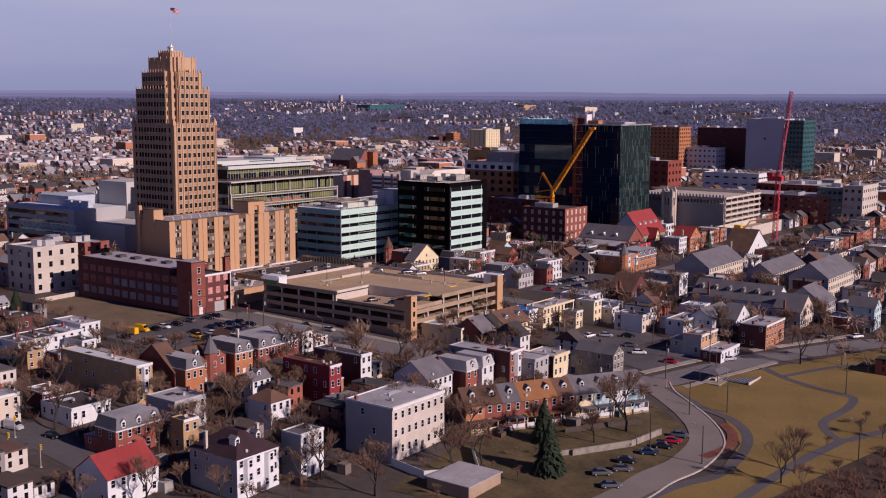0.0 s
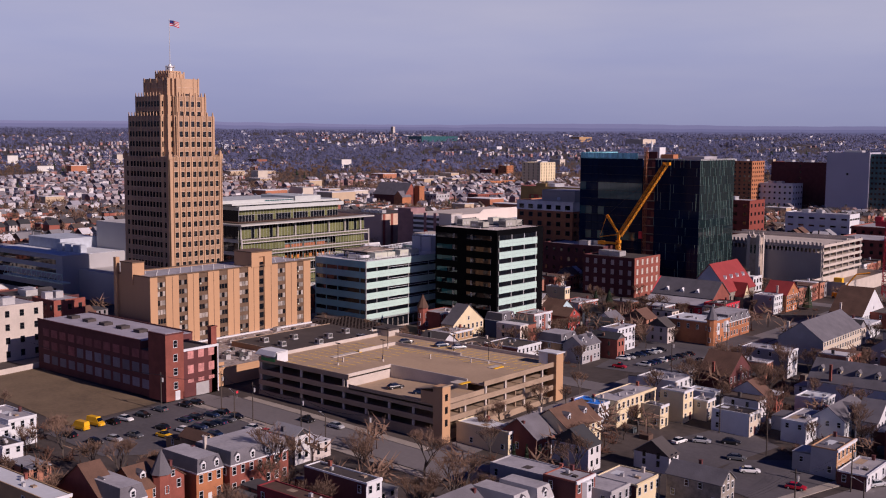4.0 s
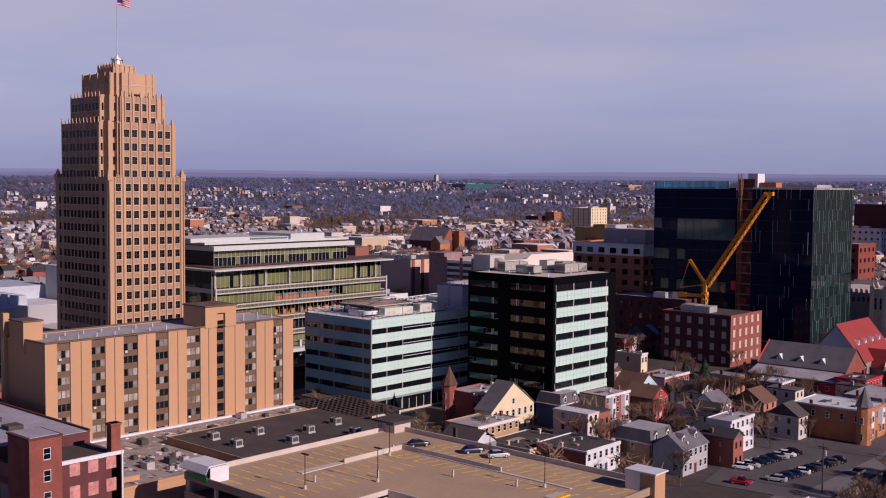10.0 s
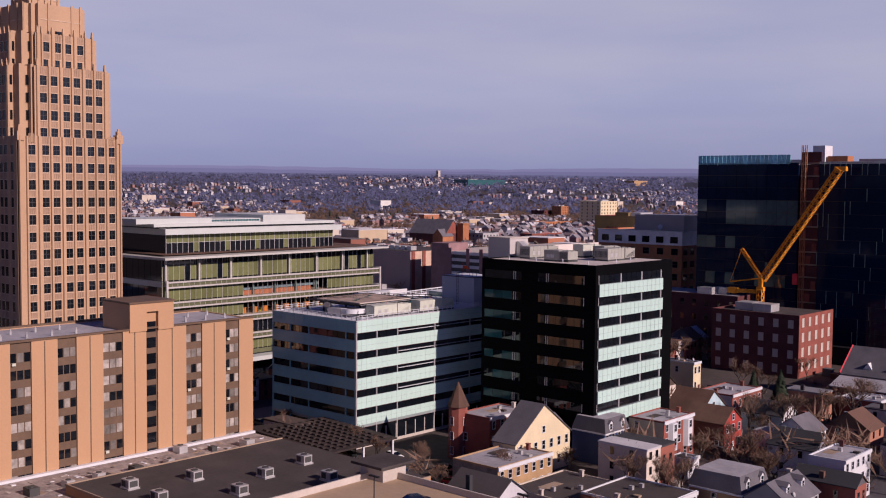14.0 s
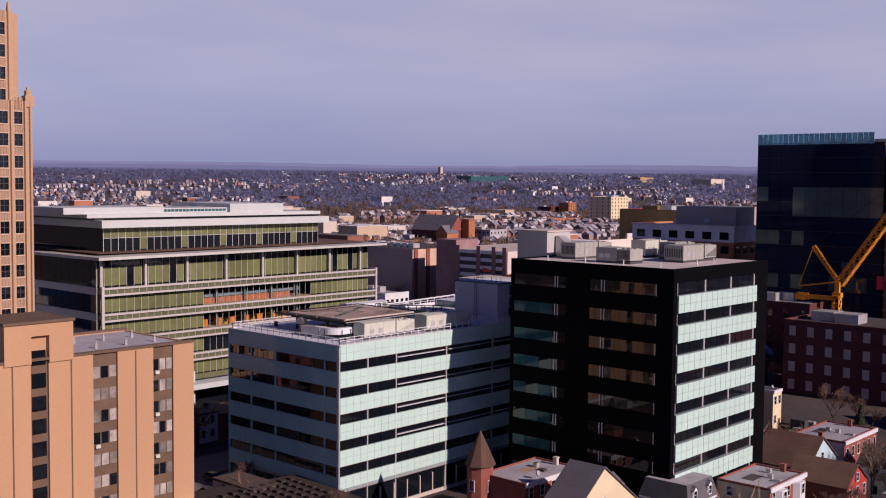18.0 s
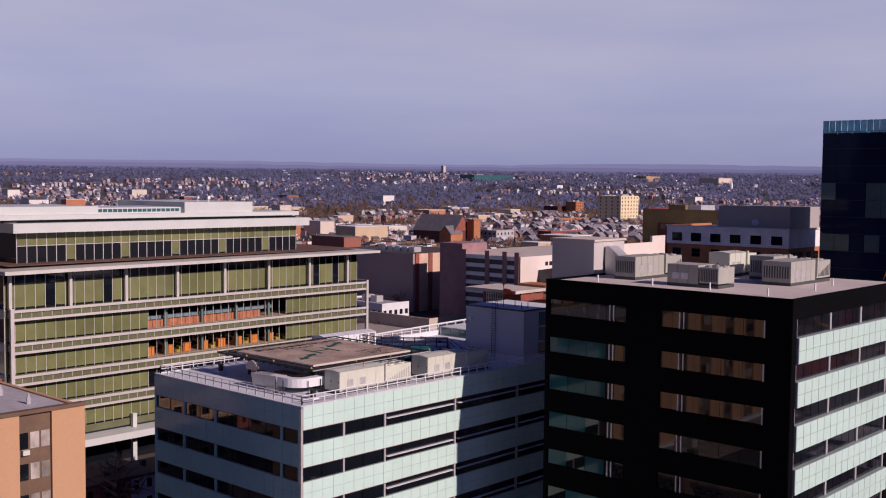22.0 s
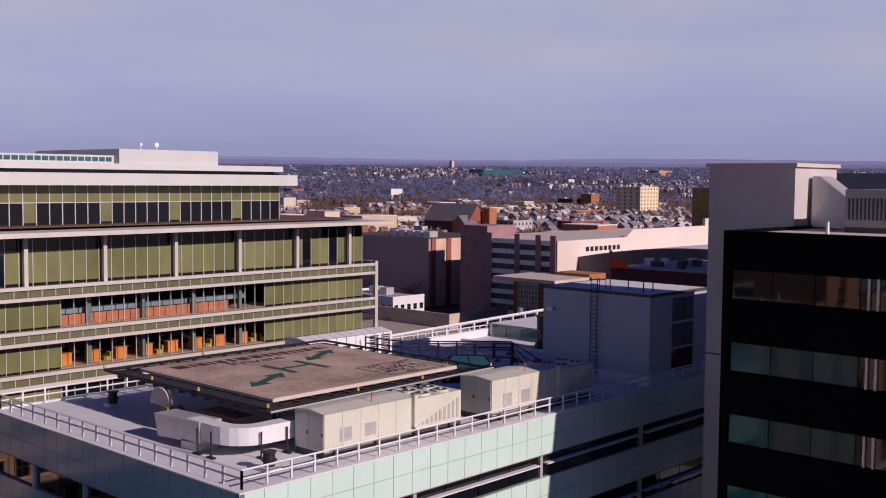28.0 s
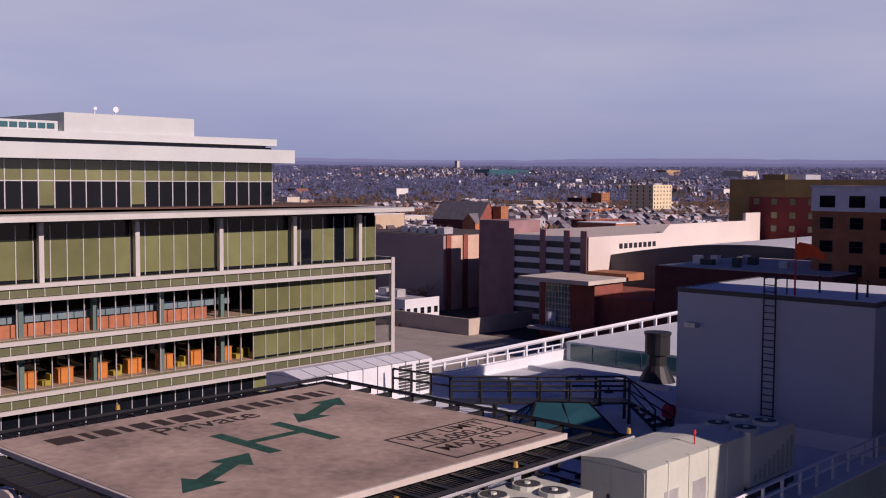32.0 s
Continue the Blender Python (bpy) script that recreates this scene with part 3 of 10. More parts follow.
    fp = part("flagpole", MB().cyl(-78.2, -23.4, 100.6, 118.0, 0.16, 0.08, 6).cyl(-78.2, -23.4, 118.0, 118.4, 0.2, 0.06, 6), GALV, tw)
    fl = MB()
    nseg, ww, hh = 10, 3.6, 2.1
    for i in range(nseg):
        for j in range(7):
            u0, u1 = i / nseg, (i + 1) / nseg
            v0, v1 = j / 7, (j + 1) / 7
            P = [(-78.1 + ww * u * 0.72, -23.3 + ww * u * 0.68 + 0.25 * math.sin(u * 7), 115.8 + hh * v - 0.9 * u * u) for u, v in ((u0, v0), (u1, v0), (u1, v1), (u0, v1))]
            fl.face(P, 2 if (u1 < 0.45 and j > 2) else (0 if j % 2 == 0 else 1))
    part("flag", fl, [REDP, WHITE, M("flag_blue", (0.02, 0.03, 0.16), 0.8)], fp, "striped flag with a blue corner")


tower()

# ---- tan apartment block ----


def apartment_block():
    X, Y0, Y1, Z = -8.6, -83.3, -14.3, 28.2
    ap = thing("apartment_block", -17, -48, 0, "tan brick apartment block with vertical strips of windows", "building")
    F = FX(X, Y0)
    strips = [(2.8, 5.9), (11.0, 14.4), (19.0, 22.7), (27.4, 30.9), (36.0, 39.9), (53.3, 56.9), (62.4, 65.6)]
    stair = (44.7, 47.1)
    edges = [0.0]
    for a, b in strips[:5] + [stair] + strips[5:]:
        edges += [a, b]
    edges.append(Y1 - Y0)
    for a, b in zip(edges[::2], edges[1::2]):
        wall = MB()
        F.box(wall, a, b, 0, Z, -0.6, 0.0)
        part("wall_panel", wall, TAN, ap)
        if b - a > 3.5:
            pil, mid = MB(), (a + b) / 2
            F.box(pil, mid - 0.11, mid + 0.11, 0, Z - 0.2, -0.05, 0.012)
            part("expansion_joint", pil, TANDK, ap)
    part("side_wall", MB().box(X - 18, Y0, 0, X - 0.6, Y0 + 0.5, Z).box(X - 18, Y1 - 0.5, 0, X - 0.6, Y1, Z).box(X - 18, Y0 + 0.5, 0, X - 17.5, Y1 - 0.5, Z), TAN, ap)
    part("roof_slab", MB().box(X - 17.5, Y0 + 0.5, Z - 0.6, X - 0.6, Y1 - 0.5, Z - 0.15), ROOFGR, ap, "grey gravel roof")
    rim = MB()
    rim.box(X - 0.62, Y0 - 0.05, Z, X + 0.12, Y1 + 0.05, Z + 0.35).box(X - 18.1, Y0 - 0.08, Z, X - 0.62, Y0 + 0.5, Z + 0.35).box(X - 18.1, Y0 + 0.5, Z, X - 17.5, Y1, Z + 0.35)
    part("roof_edge", rim, TANDK, ap)
    for a, b in strips + [stair]:
        back = MB()
        F.box(back, a, b, 0, Z, -0.6, -0.32)
        part("strip_panel", back, TANDK, ap, "bronze infill panel")
    curt = M("pale_curtains", (0.26, 0.23, 0.205), 0.5, 0.5, 0.6, 2.0, 0.0, rand=0.5)
    rnd = random.Random(4)
    for a, b in strips:
        w = (b - a) / 3
        for fl in range(8):
            z = 4.2 + fl * 2.95
            for k in range(3):
                pane(ap, F, a + k * w + 0.1, a + (k + 1) * w - 0.1, z, z + 1.55, -0.31, GDARK if rnd.random() < 0.45 else curt, "window_pane")
            if rnd.random() < 0.12:
                ac = MB()
                F.box(ac, a + 0.3, a + 0.95, z - 0.5, z - 0.05, -0.3, 0.1)
                part("window_air_conditioner", ac, ACWH, ap)
    for fl in range(9):
        pane(ap, F, stair[0] + 0.25, stair[1] - 0.25, 4.0 + fl * 2.95, 5.9 + fl * 2.95, -0.31, GDARK, "stair_window")
    ph = MB().box(X - 9, Y0 + 41.2, Z - 0.3, X + 0.25, Y0 + 44.7, 33.0).box(X - 9, Y0 + 47.1, Z - 0.3, X + 0.25, Y0 + 50.4, 33.0).box(X - 9, Y0 + 44.7, 31.4, X + 0.25, Y0 + 47.1, 33.0).box(X - 9, Y0 + 44.7, Z - .3, X - 0.5, Y0 + 47.1, 31.4)
    part("stair_penthouse", ph, TAN, ap)
    part("penthouse_roof", MB().box(X - 9.2, Y0 + 41.0, 33.0, X + 0.45, Y0 + 50.6, 33.35), TANDK, ap)
    part("end_penthouse", MB().box(X - 15.5, Y0 - 0.3, Z - 3, X - 9, Y0 + 4.2, 32.2), TAN, ap)
    part("end_penthouse_roof", MB().box(X - 15.7, Y0 - 0.5, 32.2, X - 8.8, Y0 + 4.4, 32.5), TANDK, ap)
    part("chimney", MB().box(X - 18.6, Y0 - 0.9, 0, X - 17.2, Y0 + 0.5, 33.6), TAN, ap)
    for k in range(14):
        y = Y0 + 6 + k * 4.6
        if 38 < y - Y0 < 52:
            continue
        for xx in (X - 5, X - 11):
            vents = MB().cyl(xx, y, Z - 0.15, Z + 0.55, 0.22, 0.22, 6).cyl(xx, y, Z + .5, Z + 0.9, 0.1, 0.1, 6)
            part("roof_vent", vents, GALV, ap)


apartment_block()

# ---- pale glass office with the landing deck ----


def rail(parent, pts, z, h=1.1, gap=1.6, mat=None, r=0.035, name="railing"):
    """Posts and two rails along a line."""
    mb = MB()
    for (xa, ya), (xb, yb) in zip(pts, pts[1:]):
        L = math.hypot(xb - xa, yb - ya)
        n = max(1, round(L / gap))
        for i in range(n + 1):
            x, y = xa + (xb - xa) * i / n, ya + (yb - ya) * i / n
            mb.box(x - 0.05, y - 0.05, z, x + 0.05, y + 0.05, z + h)
        for hh in (h, h * 0.55):
            mb.bar((xa, ya, z + hh), (xb, yb, z + hh), r * 1.6)
    return part(name, mb, mat or WHITE, parent)


def vent_pipe(x, y, z, h, r, mat):
    mb = MB().cyl(x, y, z, z + h, r, r, 12).cyl(x, y, z + h * 0.55, z + h * 0.62, r * 1.35, r * 1.35, 12).cyl(x, y, z + h, z + h * 1.08, r * 1.25, r * 1.25, 12)
    mb.box(x - r * 1.5, y - r * 1.5, z - 0.0, x + r * 1.5, y + r * 1.5, z + 0.22, 1)
    ob = part("roof_vent", mb, [mat, WHITE])
    return tagged(ob, "black round roof vent on a white kerb", "roof vent")


def pale_office():
    X, Y, Z = 1.8, 4.2, 26.55
    XL, YB = -25.5, 70.0
    of = thing("glass_office", (X + XL) / 2, (Y + YB) / 2, 0, "six-storey office clad in pale aqua panels with dark window bands", "building")
    part("core", MB().box(XL + 0.3, Y + 0.3, 0, X - 0.3, YB, Z - 0.32), GDARK, of, "dark interior behind the windows")
    fl = 4.0
    for F, W, mat in ((FX(X - 0.3, Y), YB - Y, PALE), (FY(XL, Y + 0.3), X - XL, PALE_SHADE)):
        pan = MB()
        for k in range(6):
            zt = Z + 0.25 - k * fl if k else Z + 0.25
            zb = Z + 0.25 - k * fl - (2.45 if k else 2.5)
            if k == 5:
                zb = zt - 1.9
            n = round(W / 1.5)
            for i in range(n):
                for a, b in ((zb, (zb + zt) / 2), ((zb + zt) / 2, zt)):
                    if k < 3 and i < 30:
                        pane(of, F, i * W / n + 0.02, (i + 1) * W / n - 0.02, a + 0.02, b - 0.02, 0.0, mat, "cladding_panel", "", 0.3)
                    else:
                        F.box(pan, i * W / n + 0.02, (i + 1) * W / n - 0.02, a + 0.02, b - 0.02, 0.0, 0.3)
        part("cladding", pan, mat, of, kind="stuff")
        joint = MB()
        for k in range(6):
            zt = Z + 0.25 - k * fl
            zb = zt - (2.45 if k else 2.5)
            F.box(joint, 0, W, zb, zt, 0.0, 0.27)
            F.box(joint, 0.3, W, zb - 0.05, zb, 0.05, 0.29, 1)
        part("panel_joint", joint, [M("panel_joint_grey", (0.25, 0.30, 0.30), 0.5), M("dull_red_line", (.16, .05, .05), .7) if isinstance(F, FX) else ACDK], of)
        cols = MB()
        for c in [0.1] + [x for x in (6.0, 12.2, 24.0, 36.0, 48.0) if x < W - 1] + [W - 0.4]:
            F.box(cols, c - 0.12, c + 0.14, 0, Z, 0.0, 0.285 if 0.2 < c < W - 0.5 else 0.31)
        part("column_cover", cols, GALV if isinstance(F, FX) else PALE_SHADE, of)
        n = round(W / 3.0)
        for k in range(5):
            zb = Z + 0.25 - (k + 1) * fl + 0.02
            for i in range(n):
                pane(of, F, i * W / n + 0.06, (i + 1) * W / n - 0.06, zb + 0.03, zb + 1.45, 0.03, GDARK if isinstance(F, FX) else GMIR, "window_pane")
            if isinstance(F, FX) and k < 4:
                for a, b in ((12.4, 23.6), (24.4, 35.6), (36.4, 47.6)):
                    lsf = MB()
                    F.box(lsf, a, b, zb + (.5 if k % 2 else .85), zb + (.58 if k % 2 else .93), 0.06, 0.5)
                    part("light_shelf", lsf, WHITE, of)
        ground_f = MB()
        F.box(ground_f, 0, W, 0, 0.6, 0, 0.2)
        for i in range(n):
            F.box(ground_f, i * W / n - 0.1, i * W / n + 0.1, 0.6, 3.6, 0, 0.22)
        part("shopfront_frame", ground_f, CONCL, of)
    rf = MB().box(XL + 0.3, Y + 0.3, Z - 0.3, X - 0.3, YB, Z + 0.2)
    part("roof_deck", rf, ROOFWH, of, "white membrane roof deck")
    part("parapet_cap", MB().box(XL, Y - 0.05, Z + 0.25, X + 0.05, Y + 0.35, Z + 0.33).box(X - 0.35, Y + 0.35, Z + 0.25, X + 0.05, YB, Z + 0.33).box(XL - 0.02, Y + 0.35, Z + 0.25, XL + 0.35, YB, Z + 0.33).box(XL, Y, Z - .6, XL + 0.3, YB, Z + .25), WHITE, of)
    rail(of, [(X - 0.5, YB), (X - 0.5, Y + 0.5), (XL + 0.5, Y + 0.5), (XL + 0.5, YB)], Z + 0.3, 0.95, 1.55)
    return of


pale_office()

# ---- black office ----


def black_office():
    X, Y, XL, YB, Z = 42.2, 31.4, 12.7, 61.0, 39.2
    of = thing("black_office", (X + XL) / 2, (Y + YB) / 2, 0, "eight-storey black stone office with white panel bands", "building")
    part("core", MB().box(XL + 0.3, Y + 0.3, 4, X - 0.3, YB - 0.3, Z - 1), GDARK, of, "dark interior behind the windows")
    part("ground_storey", MB().box(XL + 1.2, Y + 1.2, 0, X - 1.2, YB - 1.2, 4), BLACK, of)
    fl = 4.32
    F = FX(X - 0.3, Y)
    fr = MB()
    F.box(fr, 0, 1.0, 3.6, Z, 0, 0.35)
    F.box(fr, 25.4, 29.6, 3.6, Z, 0, 0.35)
    F.box(fr, 1.0, 25.4, Z - 1.9, Z, 0, 0.35)
    part("stone_frame", fr, BLACK, of)
    for k in range(7):
        zt = Z - 3.75 - k * fl
        zb = zt - 2.55
        n = 15
        for i in range(n):
            for a, b in ((zb, zb + 1.27), (zb + 1.27, zt)):
                pane(of, F, 1.0 + i * 24.4 / n + 0.04, 1.0 + (i + 1) * 24.4 / n - 0.04, a + 0.03, b - 0.03, 0.0, PALE, "band_panel", "", 0.62)
        grid = MB()
        F.box(grid, 1.0, 25.4, zb, zt, 0, 0.57)
        part("band_backing", grid, M("panel_joint_grey", (0.25, 0.30, 0.30), 0.5), of)
    for k in range(8):
        zt = Z - 1.9 - k * fl
        for u in (1.0, 9.2, 17.2, 25.0):
            mul = MB()
            F.box(mul, u, u + 0.4, zt - 1.8, zt, 0.02, 0.2)
            part("mullion", mul, GALV, of)
        for i in range(3):
            u0 = 1.4 + i * 8.1
            for j in range(4):
                pane(of, F, u0 + j * 1.95 + 0.05, u0 + (j + 1) * 1.95 - 0.05, zt - 1.75, zt - 0.05, 0.03, GDARK, "window_pane")
    F = FY(XL, Y + 0.3)
    fr = MB()
    W = X - XL
    F.box(fr, 0, W, Z - 2.2, Z, 0, 0.35)
    for k in range(8):
        zt = Z - 2.2 - k * fl
        F.box(fr, 0, W, zt - fl, zt - 1.75, 0, 0.35)
        for a, b in ((10.8, 15.0), (26.8, W), (0, 0.5)):
            F.box(fr, a, b, zt - 1.75, zt, 0, 0.35)
        for i in range(4):
            pane(of, F, 0.55 + i * 2.55, 0.5 + (i + 1) * 2.55, zt - 1.72, zt - 0.03, 0.12, GTEALREFL if (i < 3 and k > 0 and (i + k) % 5) else GDIM, "window_pane")
        for i in range(5):
            pane(of, F, 15.05 + i * 2.34, 15.0 + (i + 1) * 2.34, zt - 1.72, zt - 0.03, 0.12, GDIM, "window_pane")
    part("stone_frame", fr, BLACK, of)
    for k in range(8):
        zt = Z - 2.2 - k * fl
        for u in (8.6, 9.1, 17.2, 17.7, 26.6):
            mul = MB()
            F.box(mul, u, u + 0.14, zt - 1.75, zt, 0.1, 0.3)
            part("mullion", mul, GALV, of)
    part("back_wall", MB().box(XL, Y + 0.3, 4, XL + 0.3, YB, Z).box(XL + 0.3, YB - 0.3, 4, X, YB, Z), BLACK, of)
    part("soffit", MB().box(XL + 0.3, Y + 0.3, 3.7, X - 0.3, YB - 0.3, 4.0), BLACK, of)
    part("roof_deck", MB().box(XL + 0.3, Y + 0.3, Z - 0.3, X - 0.3, YB - 0.3, Z - 0.12), M("pale_gravel_roof", (0.52, 0.46, 0.43), 0.9, 0.12, 0.1, 1.5, 0.1), of, "pale roof deck")
    part("parapet_cap", MB().box(XL, Y - .05, Z, X + .05, Y + .3, Z + .1).box(X - .3, Y + .3, Z, X + .05, YB, Z + .1).box(XL, Y + .3, Z, XL + .3, YB, Z + .1), BLACK, of)
    for px, py in ((X - 4, Y + 3), (X - 11, Y + 4), (X - 18, Y + 4), (X - 3, Y + 12), (X - 4, Y + 19), (XL + 5, Y + 3)):
        part("roof_vent", MB().cyl(px, py, Z - 0.12, Z + 0.7, 0.12, 0.1, 6), WHITE, of)
    for lx, ly in ((XL + .2, Y + .2), (X - 1, Y + .2), (X - 1, YB - 1)):
        part("leg", MB().box(lx, ly, 0, lx + .8, ly + .8, 4), CONCL, of)
    # lift house behind, of pale render
    lh = thing("lift_house", 9.9, 44, 0, "tall pale grey rendered stair and lift block beside the black office", "building")
    part("wall", MB().box(6.4, 40.9, 0, 12.65, 47.5, 43.2), M("grey_render", (0.47, 0.44, 0.43), 0.9, 0.06, 0.3, 3, 0.05), lh)
    part("roof_cap", MB().box(6.2, 40.7, 43.2, 12.85, 47.7, 43.45), CONCL, lh)
    part("joint_line", MB().box(6.38, 40.88, 30.1, 12.66, 47.52, 30.2).box(6.38, 40.88, 17, 12.66, 47.52, 17.1), ACDK, lh)
    part("roof_hood", MB().prism([(12.9, 43.0), (15.3, 43.0), (15.3, 45.0), (12.9, 45.0)], 39.2, 41.2).loft([(12.9, 43, 41.2), (15.3, 43, 41.2), (15.3, 45, 41.2), (12.9, 45, 41.2)], [(12.9, 43, 42.6), (13.4, 43, 42.6), (13.4, 45, 42.6), (12.9, 45, 42.6)]), GALV, lh)


black_office()


def chiller(x, y, z, lx, ly, h, fans=4, label="cream steel rooftop air handler", ACWH=ACWH):
    """A rooftop unit with casing seams, a ribbed coil end, fans, base rail."""
    t = thing("rooftop_unit", x + lx / 2, y + ly / 2, z, label, "air handler", "rooftop units")
    part("base_rail", MB().box(x, y, z, x + lx, y + ly, z + 0.35), ACDK, t)
    long_y = ly > lx
    L = ly if long_y else lx
    n = max(3, round(L * 0.62 / 1.3))
    cas = t
    for i in range(n):
        a, b = L * 0.62 * i / n, L * 0.62 * (i + 1) / n - 0.05
        if long_y:
            cas = part("casing_panel", MB().box(x, y + a, z + 0.35, x + lx, y + b, z + h), ACWH, t)
        else:
            cas = part("casing_panel", MB().box(x + a, y, z + 0.35, x + b, y + ly, z + h), ACWH, t)
    a = L * 0.64
    coil = MB()
    if long_y:
        coil.box(x, y + a, z + 0.5, x + lx, y + L, z + h * 0.93)
        for i in range(10):
            coil.box(x + lx, y + a + 0.15 + i * (L - a - .2) / 10, z + 0.7, x + lx + 0.03, y + a + 0.15 + (i + .5) * (L - a - .2) / 10, z + h * (0.3 + 0.05 * i), 1)
        for i in range(10 if ACWH is ACGR else 0):
            coil.box(x + 0.2 + i * (lx - .3) / 10, y - 0.03, z + 0.8, x + 0.2 + (i + .5) * (lx - .3) / 10, y, z + h * 0.8, 1)
        coil.box(x + lx, y + a - 0.35, z + 0.7, x + lx + 0.25, y + a - 0.05, z + h * 1.05)
    else:
        coil.box(x + a, y, z + 0.5, x + L, y + ly, z + h * 0.93)
        for i in range(10):
            coil.box(x + a + 0.15 + i * (L - a - .2) / 10, y - 0.03, z + 0.7, x + a + 0.15 + (i + .5) * (L - a - .2) / 10, y, z + h * 0.85, 1)
    cl = part("coil_section", coil, [ACWH, ACLV if ACWH is not ACGR else ACDK], t, kind="stuff")
    for i in range(fans):
        if long_y:
            cx, cy = x + lx * (0.28 if i % 2 else 0.72), y + a + (L - a) * (0.3 if i < 2 else 0.72)
        else:
            cx, cy = x + a + (L - a) * (0.3 if i < 2 else 0.72), y + ly * (0.28 if i % 2 else 0.72)
        part("fan", MB().cyl(cx, cy, z + h * 0.93, z + h * 0.93 + 0.14, 0.52, 0.5, 14).cyl(cx, cy, z + h * 0.93 + 0.14, z + h * 0.93 + 0.145, 0.44, 0.44, 14, 1).cyl(cx, cy, z + h * 0.93 + 0.145, z + h * 0.93 + 0.2, 0.12, 0.1, 8), [ACWH, ACDK], cl)
    for k in range(2):
        gr = MB()
        q = L * (0.1 + 0.17 * k)
        if long_y:
            gr.box(x + lx, y + q, z + 0.8, x + lx + 0.02, y + q + 0.9, z + h * 0.62)
        else:
            gr.box(x + q, y - 0.02, z + 0.8, x + q + 0.9, y, z + h * 0.62)
        part("intake_grille", gr, GALV, cas)
    if long_y and ACWH is not ACGR:
        for k in range(2):
            part("access_door", MB().box(x + 0.08 + k * lx * 0.5, y - 0.03, z + 0.5, x + lx * 0.5 - 0.08 + k * lx * 0.5, y, z + h - 0.15), ACWH, t)
            part("door_handle", MB().box(x + lx * 0.42 + k * lx * 0.5, y - 0.07, z + h * 0.5, x + lx * 0.46 + k * lx * 0.5, y - 0.03, z + h * 0.57), ACDK, t)
        for i in range(1, n):
            part("seam_cover", MB().box(x - 0.02, y + L * 0.62 * i / n - 0.06, z + 0.4, x + lx + 0.025, y + L * 0.62 * i / n + 0.01, z + h + 0.03), ACWH, t)
        part("ridge_cap", MB().loft([(x - 0.06, y - 0.06, z + h), (x + lx + 0.06, y - 0.06, z + h), (x + lx + 0.06, y + L * 0.62, z + h), (x - 0.06, y + L * 0.62, z + h)], [(x + lx * 0.45, y - 0.06, z + h + 0.14), (x + lx * 0.55, y - 0.06, z + h + 0.14), (x + lx * 0.55, y + L * 0.62, z + h + 0.14), (x + lx * 0.45, y + L * 0.62, z + h + 0.14)]), ACWH, t)
        part("warning_lamp", MB().cyl(x + lx * 0.8, y + L * 0.36, z + h, z + h + 0.45, 0.03, 0.03, 6).cyl(x + lx * 0.8, y + L * 0.36, z + h + 0.45, z + h + 0.6, 0.06, 0.05, 8), REDP, t)
        for k in range(4):
            part("pipe_stand", MB().box(x + lx + 0.1, y + 0.6 + k * L * 0.28, z, x + lx + 0.2, y + 0.75 + k * L * 0.28, z + 0.5), ACDK, t)
        part("side_pipe", MB().bar((x + lx + 0.15, y + 0.4, z + 0.5), (x + lx + 0.15, y + L * 0.95, z + 0.5), 0.05, 0, 6), GALV, t)
    return t


for cx, cy, lx, ly, hh in ((16.6, 39.5, 2.8, 10.5, 2.7), (25.0, 37.2, 6.2, 3.6, 2.4), (31.8, 46.2, 3.4, 10.6, 2.7), (27.4, 52.0, 3.0, 6.4, 2.8)):
    chiller(cx, cy, 39.08, lx, ly, hh, 4, "grey steel chiller with ribbed coils on a roof", ACGR)
chiller(22.0, 52.0, 39.08, 2.8, 7.0, 2.9, 2, "cream steel rooftop unit on black legs")

# ---- green glass office ----


